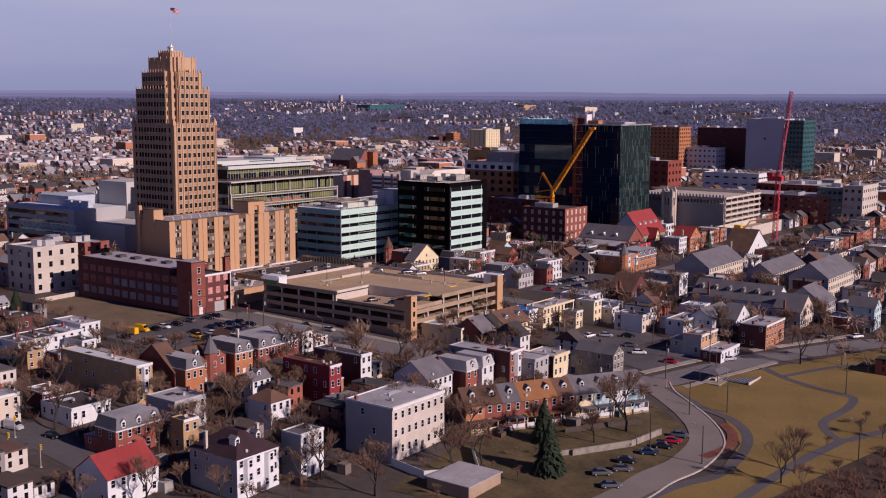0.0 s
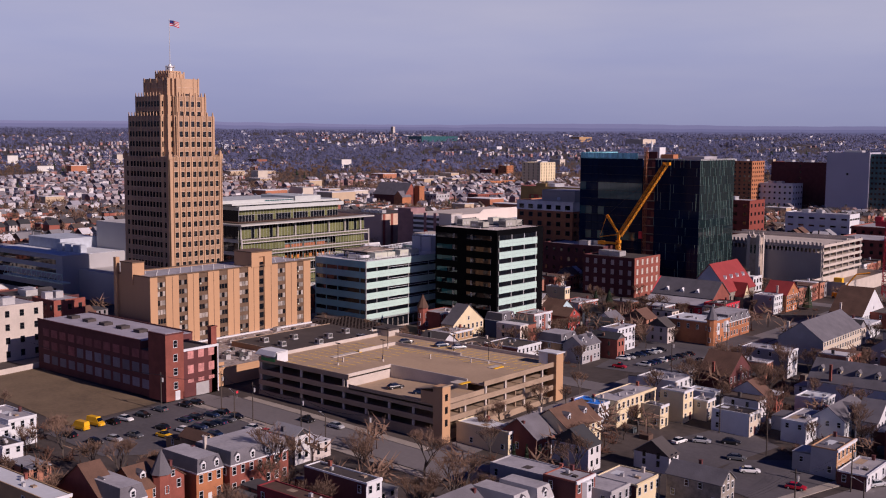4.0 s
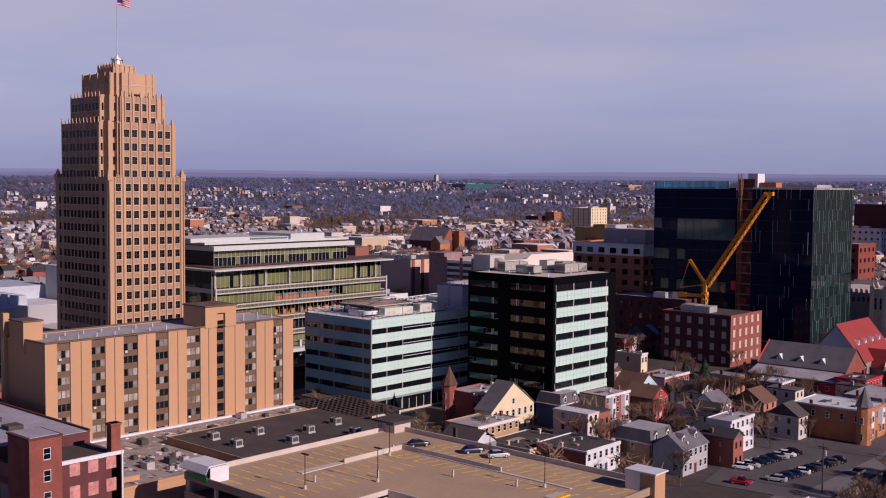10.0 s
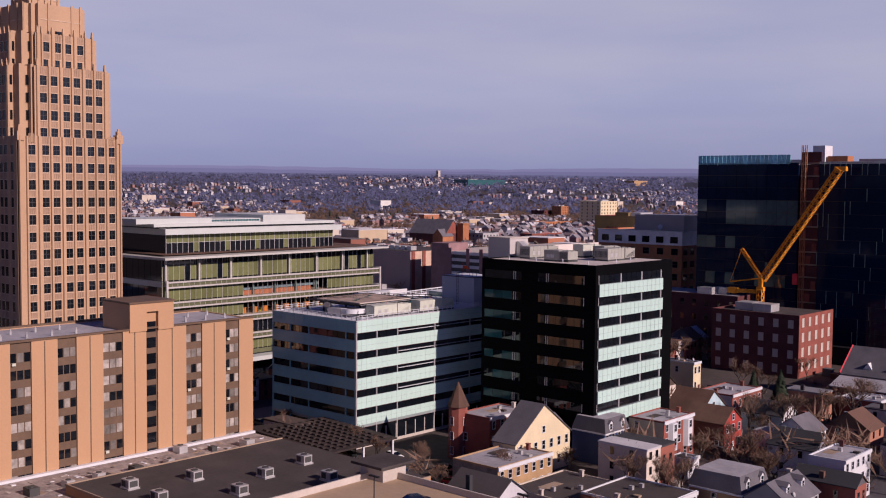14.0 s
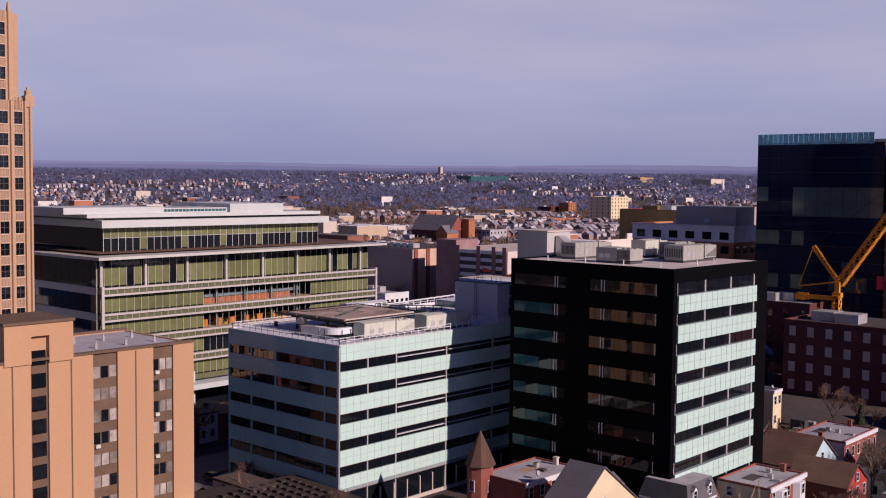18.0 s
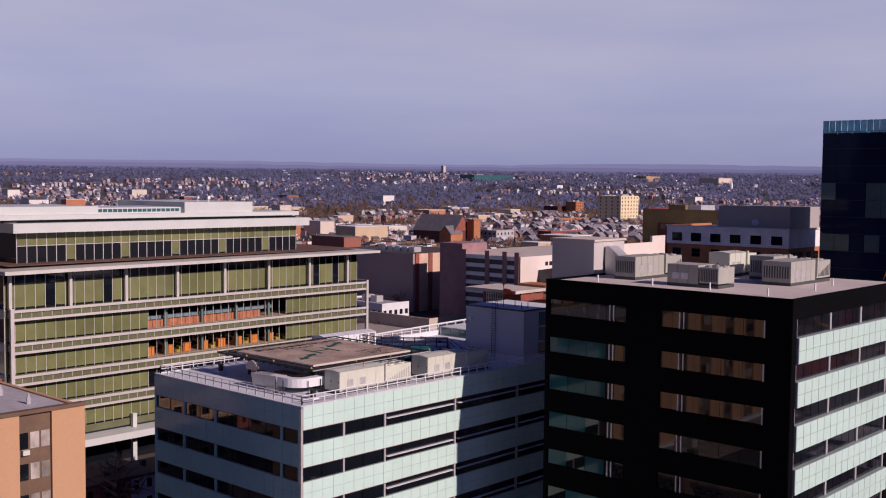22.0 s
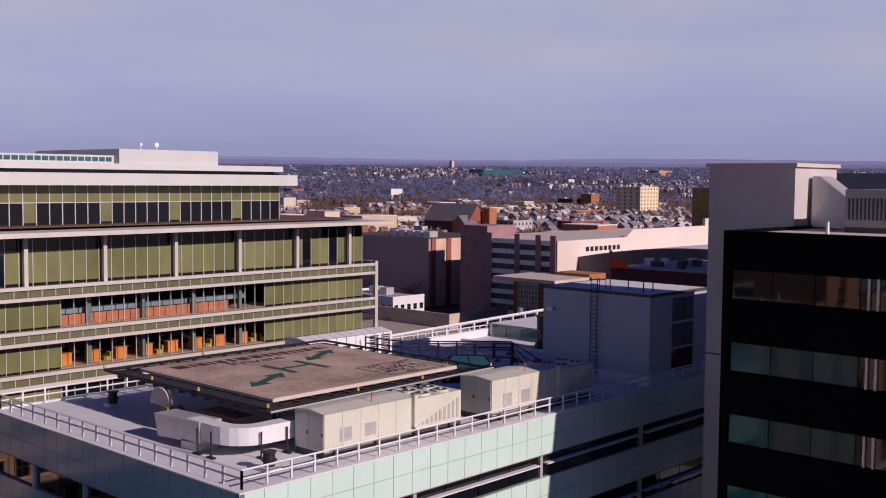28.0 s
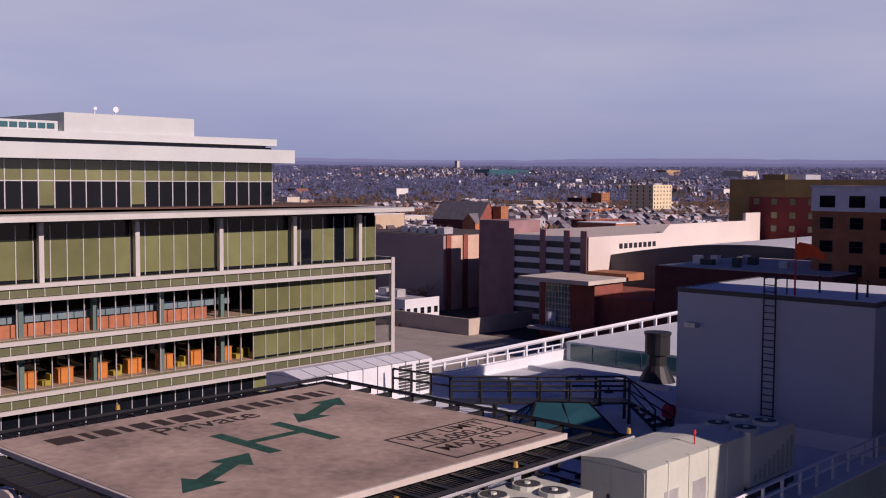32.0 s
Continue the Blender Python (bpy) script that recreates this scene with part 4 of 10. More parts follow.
def green_office():
    X, Y0, Y1 = -79.0, 11.6, 90.5
    of = thing("green_glass_office", -105, 50, 0, "wide office of green-tinted glass with metal sunshades and overhanging roof", "building")
    F = FX(X - 1.6, Y0)
    W = Y1 - Y0 - 2
    slabs = (29.0, 23.6, 18.4, 13.2, 8.2)
    n = 44
    m0, m1 = Y0 + 15 * W / n, Y0 + 33 * W / n     # open-plan bays
    part("core", MB().box(-140, Y0 + 0.5, 4.5, X - 9.0, Y1 - 2.0, 35.0), GDARK, of, "dark interior behind the glass")
    part("core", MB().box(X - 9.0, Y0 + 0.5, 4.5, X - 1.6, m0, 35.0), GDARK, of)
    part("core", MB().box(X - 9.0, m1, 4.5, X - 1.6, Y1 - 2.0, 35.0), GDARK, of)
    part("core", MB().box(X - 9.0, m0, slabs[0] - 1.3, X - 1.6, m1, 35.0), GDARK, of)
    part("core", MB().box(X - 9.0, m0, 4.5, X - 1.6, m1, slabs[3]), GDARK, of)
    for k in (1, 2):
        part("floor_slab", MB().box(X - 9.0, m0, slabs[k] - 1.2, X - 1.65, m1, slabs[k]), CONC, of)
    for k in range(4):
        y = m0 + 4.2 + k * (m1 - m0 - 8) / 3
        part("teal_post", MB().box(X - 2.6, y - .25, slabs[3], X - 2.1, y + .25, slabs[0] - 1.3), M("grey_green_column", (.10, .16, .14), .5), of)
    part("low_partition", MB().box(X - 2.9, m0 + .3, slabs[1], X - 2.75, m1 - 5.5, slabs[1] + 1.25), M("orange_partition", (0.36, 0.13, 0.06), 0.7, 0.25, 0.5, 2.0, 0.0), of, "orange low partition")
    part("glass_screen", MB().box(X - 3.4, m0 + .3, slabs[1] + 1.3, X - 3.35, m1 - 2, slabs[1] + 2.1), M("pale_glass_screen", (.16, .22, .24), .2), of)
    deskm, chairm = M("orange_wood_desk", (0.50, 0.17, 0.03), 0.5, 0.2, 0.6, 3.0, 0.0), M("olive_yellow_fabric", (0.30, 0.24, 0.03), 0.9)
    for k in range(8):
        y = m0 + 1.4 + k * 3.9
        dk = thing("reception_desk", X - 3.6, y, slabs[2], "orange wooden cabinet desk in an open office", "desk", "office desks")
        part("carcass", MB().box(X - 4.0, y - .8, slabs[2], X - 3.0, y + .8, slabs[2] + 1.5), deskm, dk)
        part("worktop", MB().box(X - 4.05, y - .9, slabs[2] + 1.5, X - 2.95, y + .9, slabs[2] + 1.56), deskm, dk)
        if k % 2:
            ch = thing("lounge_chair", X - 3.4, y + 1.9, slabs[2], "olive yellow lounge chair in an open office", "chair", "office chairs")
            part("seat", MB().box(X - 4.0, y + 1.4, slabs[2], X - 3.0, y + 2.4, slabs[2] + .5), chairm, ch)
            part("backrest", MB().box(X - 4.0, y + 2.2, slabs[2] + .5, X - 3.0, y + 2.4, slabs[2] + 1.1), chairm, ch)
    rnd = random.Random(9)
    # top storey behind tall posts
    for i in range(n):
        a, b = i * W / n, (i + 1) * W / n
        dark = rnd.random() < 0.08
        pane(of, F, a + 0.05, b - 0.05, 29.3, 33.2, 0.02, GDARK if dark else GGREEN, "glass_panel")
        pane(of, F, a + 0.05, b - 0.05, 33.25, 34.6, 0.02, GDARK, "glass_panel")
    for k in range(4):
        zt, zb = slabs[k] - 1.3, slabs[k + 1] + 0.2
        for i in range(n):
            a, b = i * W / n, (i + 1) * W / n
            mid = 15 <= i < 33
            if mid and k in (0, 1):
                continue
            if mid and k == 2:
                pane(of, F, a + 0.05, b - 0.05, zb, zt, 0.02, GDARK, "glass_panel")
            else:
                pane(of, F, a + 0.05, b - 0.05, zb, zt, 0.02, GGREEN, "glass_panel")
    mul = MB()
    for i in range(n + 1):
        F.box(mul, i * W / n - 0.05, i * W / n + 0.05, 8, 34.6, 0.0, 0.14)
    part("mullion", mul, GALV, of)
    olive = M("olive_spandrel", (0.115, 0.12, 0.065), 0.35, 0.2, 0.3, 2.0, 0.02)
    for z in slabs:
        sp = MB()
        F.box(sp, 0, W, z - 1.25, z - 0.05, 0.1, 0.2)
        part("spandrel_panel", sp, olive, of)
    for z in slabs[:4]:
        part("shade_panel", MB().box(X - 0.32, Y0 + 0.9, z - 1.3, X - 0.28, Y1 - 0.6, z - 0.45), olive, of, "olive panel strip between silver rails")
    shade = MB()
    for z in slabs[:4]:
        for zz in (z, z - 1.35):
            shade.box(X - 0.35, Y0 + 0.5, zz - 0.42, X, Y1, zz)
        for i in range(0, 45):
            shade.box(X - 1.4, Y0 + 0.5 + i * W / 44 - 0.04, z - 1.3, X - 0.22, Y0 + 0.5 + i * W / 44 + 0.04, z - 0.4)
    shade.box(X - 0.4, Y1 - 0.6, 14, X + 0.1, Y1, 29.3)
    shade.box(X - 0.4, Y0 + 0.3, 8, X + 0.1, Y0 + 0.9, 29.3)
    shade.box(X - 4, Y1 - 0.6, 28.6, X, Y1 - 0.1, 29.3).box(X - 4, Y1 - 0.6, 23.2, X, Y1 - 0.1, 23.7)
    for i in range(8):
        y = Y0 + 0.6 + i * (W - 4) / 7
        shade.box(X - 1.0, y - 0.25, 29.0, X - 0.5, y + 0.25, 34.8)
    part("sunshade", shade, M("silver_metal", (0.56, 0.53, 0.50), 0.45, 0.08, 0.4, 3.0, 0.02, 0.3), of, "silver metal sunshade rails")
    part("roof_overhang", MB().loft([(-140, Y0 - 4, 34.9), (X + 2.4, Y0 - 1.6, 34.9), (X + 2.4, Y1 + 1.2, 35.2), (-140, Y1 + 1, 35.2)], [(-140, Y0 - 4, 35.6), (X + 2.4, Y0 - 1.6, 35.5), (X + 2.4, Y1 + 1.2, 35.7), (-140, Y1 + 1, 35.9)]), M("pale_metal_roof", (0.53, 0.52, 0.48), 0.5, 0.12, 0.3, 2.0, 0.02, 0.2), of)
    part("terrace_roof", MB().box(-139, Y0 + 1, 35.9, X - 2.5, Y1 - 1, 36.0), ROOFBR, of)
    # upper storey
    UX, U0, U1 = -86.0, 16.5, 78.6
    part("upper_core", MB().box(-130, U0 + 0.3, 36, UX - 0.2, U1 - 2.2, 43), GDARK, of)
    F = FX(UX - 0.2, U0)
    n = 34
    W = U1 - U0 - 2.2
    for i in range(n):
        a, b = i * W / n, (i + 1) * W / n
        pane(of, F, a + 0.05, b - 0.05, 38.9, 41.0, 0.02, GGREEN, "glass_panel")
        pane(of, F, a + 0.05, b - 0.05, 36.3, 38.8, 0.02, GGREEN if i % 6 == 5 else GDARK, "glass_panel")
    mul = MB()
    for i in range(n + 1):
        F.box(mul, i * W / n - 0.06, i * W / n + 0.06, 36, 41.1, 0, 0.16)
    F.box(mul, 0, W, 38.8, 38.9, 0, 0.14)
    part("mullion", mul, GALV, of)
    wh = M("pale_fascia_metal", (0.49, 0.515, 0.50), 0.5, 0.06, 0.3, 2.0, 0.02)
    part("fascia", MB().box(-132, U0 - 1.5, 41.1, UX + 2.0, U1 - 0.3, 42.7), wh, of)
    part("upper_roof", MB().box(-132, U0 - 4, 43.2, UX + 0.4, U1 - 1.8, 44.0).box(-130, U0 - 2, 42.7, UX - 0.3, U1 - 3.0, 43.2, 1), [wh, ACDK], of)
    part("plant_house", MB().box(-110, 49.5, 44.0, UX - 0.3, 65.4, 46.0), wh, of)
    part("plant_house", MB().box(-104, 8, 44.0, UX - 1, 32, 45.4), wh, of)
    lou = MB()
    lou.box(-100, 32, 44.0, UX - 1.5, 49.5, 45.1)
    for i in range(17):
        lou.box(UX - 1.5, 32.2 + i, 44.3, UX - 1.4, 33.0 + i, 44.85, 1)
    part("louvre_strip", lou, [wh, GTEAL], of)
    for q, r in ((57.5, 0.36), (55.0, 0.22)):
        part("dish_antenna", MB().cyl(-90, q, 46.0, 46.6, 0.08, 0.08, 6).loft([(-89.9 + 0.1, q + r * math.cos(t * .785), 46.8 + r * math.sin(t * .785)) for t in range(8)], [(-90.1, q + r * .3 * math.cos(t * .785), 46.8 + r * .3 * math.sin(t * .785)) for t in range(8)]), WHITE, of)
    # wall towards the tower
    F = FY(-140, Y0 + 0.5)
    W = 140 + X - 1.6
    ls = MB()
    for z in slabs:
        F.box(ls, 0, W, z - 1.5, z, 0, 0.4)
    part("side_band", ls, wh, of)
    for k in range(5):
        zt = (34.6,) + tuple(z - 1.5 for z in slabs)
        for i in range(20):
            pane(of, F, i * W / 20 + 0.06, (i + 1) * W / 20 - 0.06, slabs[k] + 0.1, zt[k], 0.05, GAMBER if i == 19 and k > 0 else GDARK, "glass_panel")
    part("portico_column", MB().box(X - 1.2, 20, 0, X - 0.4, 20.8, 9).box(X - 1.2, 34, 0, X - 0.4, 34.8, 9).box(X - 1.2, 48, 0, X - .4, 48.8, 9).box(X - 6, Y0, 5.4, X + 2.5, 60, 6.6), wh, of)
    part("ground_storey", MB().box(-138, Y0 + 3, 0, X - 5, Y1 - 3, 4.5), GDARK, of)


green_office()

# ---- dark glass pair ----


def glass_pair():
    t = thing("glass_tower", 10, 206, 0, "pair of dark blue-black glass office blocks joined by an unfinished core", "tower")
    Z = 63.2
    for (x0, x1, y0, y1), lab in (((-22, 14.2, 188, 226), "west"), ((21, 45, 188, 226), "east")):
        part("core", MB().box(x0 + 0.2, y0 + 0.2, 0, x1 - 0.2, y1, Z - 0.5), GBLUE, t)
        for F, W in ((FY(x0, y0 + 0.2), x1 - x0), (FX(x1 - 0.2, y0), y1 - y0)):
            if lab == "west" and isinstance(F, FX):
                continue
            n, fl = round(W / 3.6), 4.1
            rnd = random.Random(3)
            for k in range(15):
                for i in range(n):
                    q = rnd.random()
                    mat = GBLUE if isinstance(F, FY) else GGRNBLK
                    # scattered teal panes imitate reflections in the west block's glass
                    if lab == "west" and (q > 0.86 or (k in (10, 11) and 2 < i < 10)) and k in (3, 5, 6, 8, 10, 11, 13):
                        mat = GTEAL2
                    pane(t, F, i * W / n + 0.05, (i + 1) * W / n - 0.05, 2 + k * fl, 2 + (k + 1) * fl - 0.12, 0.1, mat, "glass_panel")
            fin = MB()
            for k in range(15):
                for i in range(n * 2):
                    if lab == "east" and rnd.random() < (0.5 if isinstance(F, FX) else 0.22):
                        u = i * W / n / 2
                        F.box(fin, u - 0.07, u + 0.07, 2 + k * fl, 2 + (k + 1) * fl, 0.15, 0.42)
            if fin.v:
                part("glass_fin", fin, M("pale_green_fin", (0.20, 0.30, 0.26), 0.2, 0.35, 0.1, 1.0, 0.0), t, kind="stuff")
            for k in range(16):
                line = MB()
                F.box(line, 0, W, 2 + k * fl - 0.13, 2 + k * fl - 0.02, 0.1, 0.2)
                part("floor_line", line, IRON, t)
        part("roof", MB().box(x0 + 0.3, y0 + 0.3, Z - 0.5, x1 - 0.3, y1, Z - 0.2).box(x0 + 8, y0 + 12, Z - .2, x1 - 4, y0 + 26, Z + 1.6), ROOFGR, t)
        if lab == "west":
            n = 22
            for i in range(n):
                part("screen_pane", MB().box(x0 + i * 33.3 / n + 0.05, y0, Z - 0.1, x0 + (i + 1) * 33.3 / n - 0.05, y0 + 0.12, Z + 2.9), GSCREEN, t, "teal glass roof screen pane")
            for i in range(8):
                part("screen_pane", MB().box(x0, y0 + 0.2 + i * 4.6, Z - 0.1, x0 + 0.12, y0 + 4.7 + i * 4.6, Z + 2.9), GSCREEN, t, "teal glass roof screen pane")
        else:
            part("roof_edge", MB().box(x0, y0, Z - 0.2, x1, y0 + 0.4, Z + 0.5).box(x1 - 0.4, y0 + .4, Z - .2, x1, y1, Z + .5), GALV, t)
    part("podium", MB().box(-22, 184, 0, 50, 188, 5.5).box(46, 188, 0, 52, 225, 5.0), IRON, t)
    for k in range(16):
        z = 2 + k * 4.1
        part("bare_floor", MB().box(14.2, 189.5, z - 0.5, 21, 204, z), CONC, t, "bare concrete floor")
        part("back_panel", MB().box(14.3, 189.8, z, 20.9, 190.2, z + 3.4), BRICKDK, t)
        part("red_barrier", MB().box(14.8 + (k % 3) * 1.9, 189.3, z, 16.4 + (k % 3) * 1.9, 189.6, z + 2.6), BRICK, t)
    # hoist mast
    h = thing("hoist_mast", 16.4, 187.2, 0, "thin red and grey construction hoist mast", "hoist")
    mb = MB()
    for dx, dy in ((0, 0), (1.2, 0), (0, -1.2), (1.2, -1.2)):
        mb.box(15.8 + dx - 0.1, 187.6 + dy - 0.1, 0, 15.8 + dx + 0.1, 187.6 + dy + 0.1, 69)
    for k in range(34):
        mb.bar((15.8, 186.4, k * 2), (17.0, 186.4, k * 2 + 2), 0.06)
        mb.bar((17.0, 186.4, k * 2), (17.0, 187.6, k * 2 + 2), 0.06)
    part("mast", mb, BRICKOR, h)
    part("hoist_cage", MB().box(13.9, 185.9, 24, 15.5, 187.4, 27.5), REDP, h)
    w = thing("rooftop_cabin", 18.5, 196, 63, "white construction cabin and scaffold on a roof", "cabin")
    part("cabin", MB().box(17, 192, 63, 21, 198, 69), WHITE, w)
    part("scaffold", MB().box(21.5, 193, 63, 28, 198, 65.6), BRICKOR, w)


glass_pair()


def lattice(mb, a, b, w, n, r, up=(0, 0, 1), m=0):
    """A four-chord lattice boom from a to b."""
    a, b = Vector(a), Vector(b)
    d = (b - a).normalized()
    s = d.cross(Vector(up)).normalized() * (w / 2)
    t = s.cross(d).normalized() * (w / 2)
    cor = [s + t, s - t, -s - t, -s + t]
    for c in cor:
        mb.bar(a + c, b + c, r, m)
    for i in range(n):
        p, q = a + (b - a) * (i / n), a + (b - a) * ((i + 1) / n)
        for k in range(4):
            mb.bar(p + cor[k], q + cor[(k + 1) % 4], r * 0.7, m)
            mb.bar(q + cor[k], q + cor[(k + 1) % 4], r * 0.7, m)

# ---- things on the pale office's roof ----
RZ = 26.75


def landing_deck():
    x0, x1, y0, y1, z = -18.4, -4.5, 11.2, 26.7, 29.6
    t = thing("landing_deck", (x0 + x1) / 2, (y0 + y1) / 2, RZ, "weathered tan helicopter landing deck raised on black steel", "landing deck")
    slab = part("deck_slab", MB().box(x0, y0, z - 0.25, x1, y1, z), M("stained_deck_concrete", (0.345, 0.26, 0.21), 0.95, 0.5, 0.3, 2.5, 0.15), t)
    part("deck_edge", MB().box(x1, y0, z - 0.2, x1 + 0.12, y1, z + 0.02).box(x0, y0 - 0.12, z - 0.2, x1 + 0.12, y0, z - 0.02), CONCL, t)
    fr = MB()
    e = 1.7
    for a, b in (((x0 - e, y0 - e), (x1 + e, y0 - e)), ((x1 + e, y0 - e), (x1 + e, y1 + e)), ((x1 + e, y1 + e), (x0 - e, y1 + e)), ((x0 - e, y1 + e), (x0 - e, y0 - e))):
        fr.bar((*a, z - 0.15), (*b, z - 0.15), 0.09)
    for i in range(13):
        y = y0 + (y1 - y0) * i / 12
        fr.box(x0 - e, y - 0.09, z - 0.45, x0, y + 0.09, z - 0.22).box(x1 + 0.12, y - 0.09, z - 0.45, x1 + e, y + 0.09, z - 0.22)
    for i in range(11):
        x = x0 + (x1 - x0) * i / 10
        fr.box(x - 0.09, y0 - e, z - 0.45, x + 0.09, y0 - 0.12, z - 0.22).box(x - 0.09, y1, z - 0.45, x + 0.09, y1 + e, z - 0.22)
    fr.box(x0 + 0.4, y0 + 0.4, z - 0.9, x1 - 0.4, y0 + 0.8, z - 0.25).box(x0 + 0.4, y1 - 0.8, z - 0.9, x1 - 0.4, y1 - 0.4, z - 0.25)
    fr.box(x0 + 0.4, y0 + 0.4, z - 0.9, x0 + 0.8, y1 - 0.4, z - 0.25).box(x1 - 0.8, y0 + 0.4, z - 0.9, x1 - 0.4, y1 - 0.4, z - 0.25)
    part("steel_frame", fr, IRON, t, "black steel outrigger frame")
    net = MB()
    for i in range(110):
        y = y0 - 1.5 + (y1 - y0 + 3) * i / 109
        net.box(x0 - e + .1, y - 0.04, z - 0.3, x0 - 0.05, y + 0.04, z - 0.27)
        net.box(x1 + .15, y - 0.04, z - 0.32, x1 + e - .1, y + 0.04, z - 0.28)
    for i in range(100):
        x = x0 - 1.5 + (x1 - x0 + 3) * i / 99
        net.box(x - 0.03, y0 - e + .1, z - 0.32, x + 0.03, y0 - 0.15, z - 0.26)
    part("safety_net", net, IRON, t, "black steel grating", kind="stuff")
    for i, (x, y) in enumerate(((x0 + 1, y0 + 1), (x1 - 1, y0 + 1), (x0 + 1, y1 - 1), (x1 - 1, y1 - 1), (x0 + 1, (y0 + y1) / 2), (x1 - 1, (y0 + y1) / 2))):
        part("leg", MB().box(x - 0.15, y - 0.15, RZ, x + 0.15, y + 0.15, z - 0.25), IRON, t)
    for x, y in ((x1 + e, y0 - e), (x1 + e, y0 + 5), (x1 + e, y0 + 10.5), (x1 + e, y1 + e), (x0 + 4, y0 - e), (x0 + 9, y0 - e), (x0 - e, y0 - e), (x0 - e, y0 + 6)):
        part("edge_lamp", MB().cyl(x, y, z - 0.15, z + 0.0, 0.05, 0.05, 6).cyl(x, y, z + 0.0, z + 0.2, 0.1, 0.07, 8, 1), [IRON, M("dull_yellow_lamp", (.42, .26, .05), .5)], t)
    part("conduit", MB().bar((x1 + e + .25, y0 - e, z - 0.25), (x1 + e + .25, y1 + e, z - 0.1), 0.06), GALV, t)
    # markings, a few millimetres proud
    mk, ink = MB(), M("worn_green_marking", (0.012, 0.065, 0.045), 0.9, 0.5, 1.5, 5.0, 0.0)
    cx, cy, zz = -11.8, 18.8, z + 0.004
    mk.box(cx - 1.8, cy - 1.65, z + 0.001, cx + 1.8, cy - 1.1, zz).box(cx - 1.8, cy + 1.1, z + 0.001, cx + 1.8, cy + 1.65, zz).box(cx - 0.22, cy - 1.1, z + 0.001, cx + 0.22, cy + 1.1, zz)
    part("letter_h", mk, ink, slab, "worn green letter H")
    d = Vector((-0.5, 0.86, 0)).normalized()
    n = Vector((d.y, -d.x, 0))
    for s in (-1, 1):
        ar = MB()
        c = Vector((cx, cy, zz)) + d * (s * 4.9)
        for e2 in (-1, 1):
            tip = c + d * (e2 * 2.5)
            ar.face([tip, tip - d * (e2 * 1.5) + n * 0.8, tip - d * (e2 * 1.5) - n * 0.8][::e2])
        ar.face([c + d * 1.02 + n * 0.3, c + d * 1.02 - n * 0.3, c - d * 1.02 - n * 0.3, c - d * 1.02 + n * 0.3][::-1])
        part("arrow_mark", ar, ink, slab, "worn green double arrow")
    dark = M("worn_dark_marking", (0.035, 0.022, 0.018), 0.95, 0.4, 2.0, 6.0, 0.0)

    def text(body, x, y, size, turn=90.0):
        cu = bpy.data.curves.new("painted_text", "FONT")
        cu.body, cu.size, cu.extrude, cu.align_x, cu.offset = body, size, 0.002, "LEFT", 0.012
        ob = new("painted_text", cu)
        cu.materials.append(dark)
        ob.parent = t
        ob.location = Vector((x, y, z + 0.005)) - Vector(t.location)
        ob.rotation_euler = (0, 0, radians(turn))
        return ob
    text("Private", -14.9, 16.0, 1.65)
    yy = y0 + 1.4
    for w in (0.95, 0.28, 0.6, 0.3, 0.62, 0.45, 0.85, 0.75, 0.5, 0.45, 0.5, 0.3, 0.35, 0.6, 0.55, 0.2):
        part("name_bar", MB().box(x0 + 1.1, yy, z + 0.001, x0 + 2.2, yy + w * 1.12, zz), dark, slab, "dark painted bar")
        yy += w * 1.12 + 0.25
    bx = MB()
    bx0, bx1, by0, by1 = -8.6, -4.95, 21.2, 26.2
    for q in ((bx0, by0, bx1, by0 + 0.12), (bx0, by1 - 0.12, bx1, by1), (bx0, by0 + .12, bx0 + 0.12, by1 - .12), (bx1 - 0.12, by0 + .12, bx1, by1 - .12), ((bx0 + bx1) / 2 - 0.06, by0 + .12, (bx0 + bx1) / 2 + 0.06, by1 - .12)):
        bx.box(q[0], q[1], z + 0.001, q[2], q[3], zz)
    part("marking_frame", bx, dark, slab)
    text("WT. LIMIT", bx0 + 0.9, by0 + 0.45, 0.95)
    text("15,000 #", bx0 + 1.72, by0 + 0.8, 0.95)
    text("MAX R.D.", bx0 + 2.72, by0 + 0.5, 0.95)
    text("45'", bx0 + 3.52, by0 + 1.7, 0.95)


landing_deck()
chiller(-2.9, 11.5, RZ, 2.5, 11.2, 2.5, 4)
chiller(-2.6, 25.1, RZ, 2.7, 11.2, 2.65, 4)
for vx, vy, vh, vr in ((-0.9, 8.1, 0.95, 0.32), (-21.0, 10.6, 0.95, 0.3)):
    vent_pipe(vx, vy, RZ, vh, vr, IRON)
stack = thing("exhaust_stack", -15.9, 51.6, RZ, "black round exhaust stack with a flared skirt", "exhaust stack")
part("skirt", MB().cyl(-15.9, 51.6, RZ, RZ + 1.0, 1.15, .62, 16), IRON, stack)
part("pipe", MB().cyl(-15.9, 51.6, RZ + 1.0, RZ + 1.7, .6, .6, 16), IRON, stack)
part("drum", MB().cyl(-15.9, 51.6, RZ + 1.7, RZ + 3.0, .78, .78, 16).cyl(-15.9, 51.6, RZ + 2.9, RZ + 3.06, .84, .84, 16), IRON, stack)


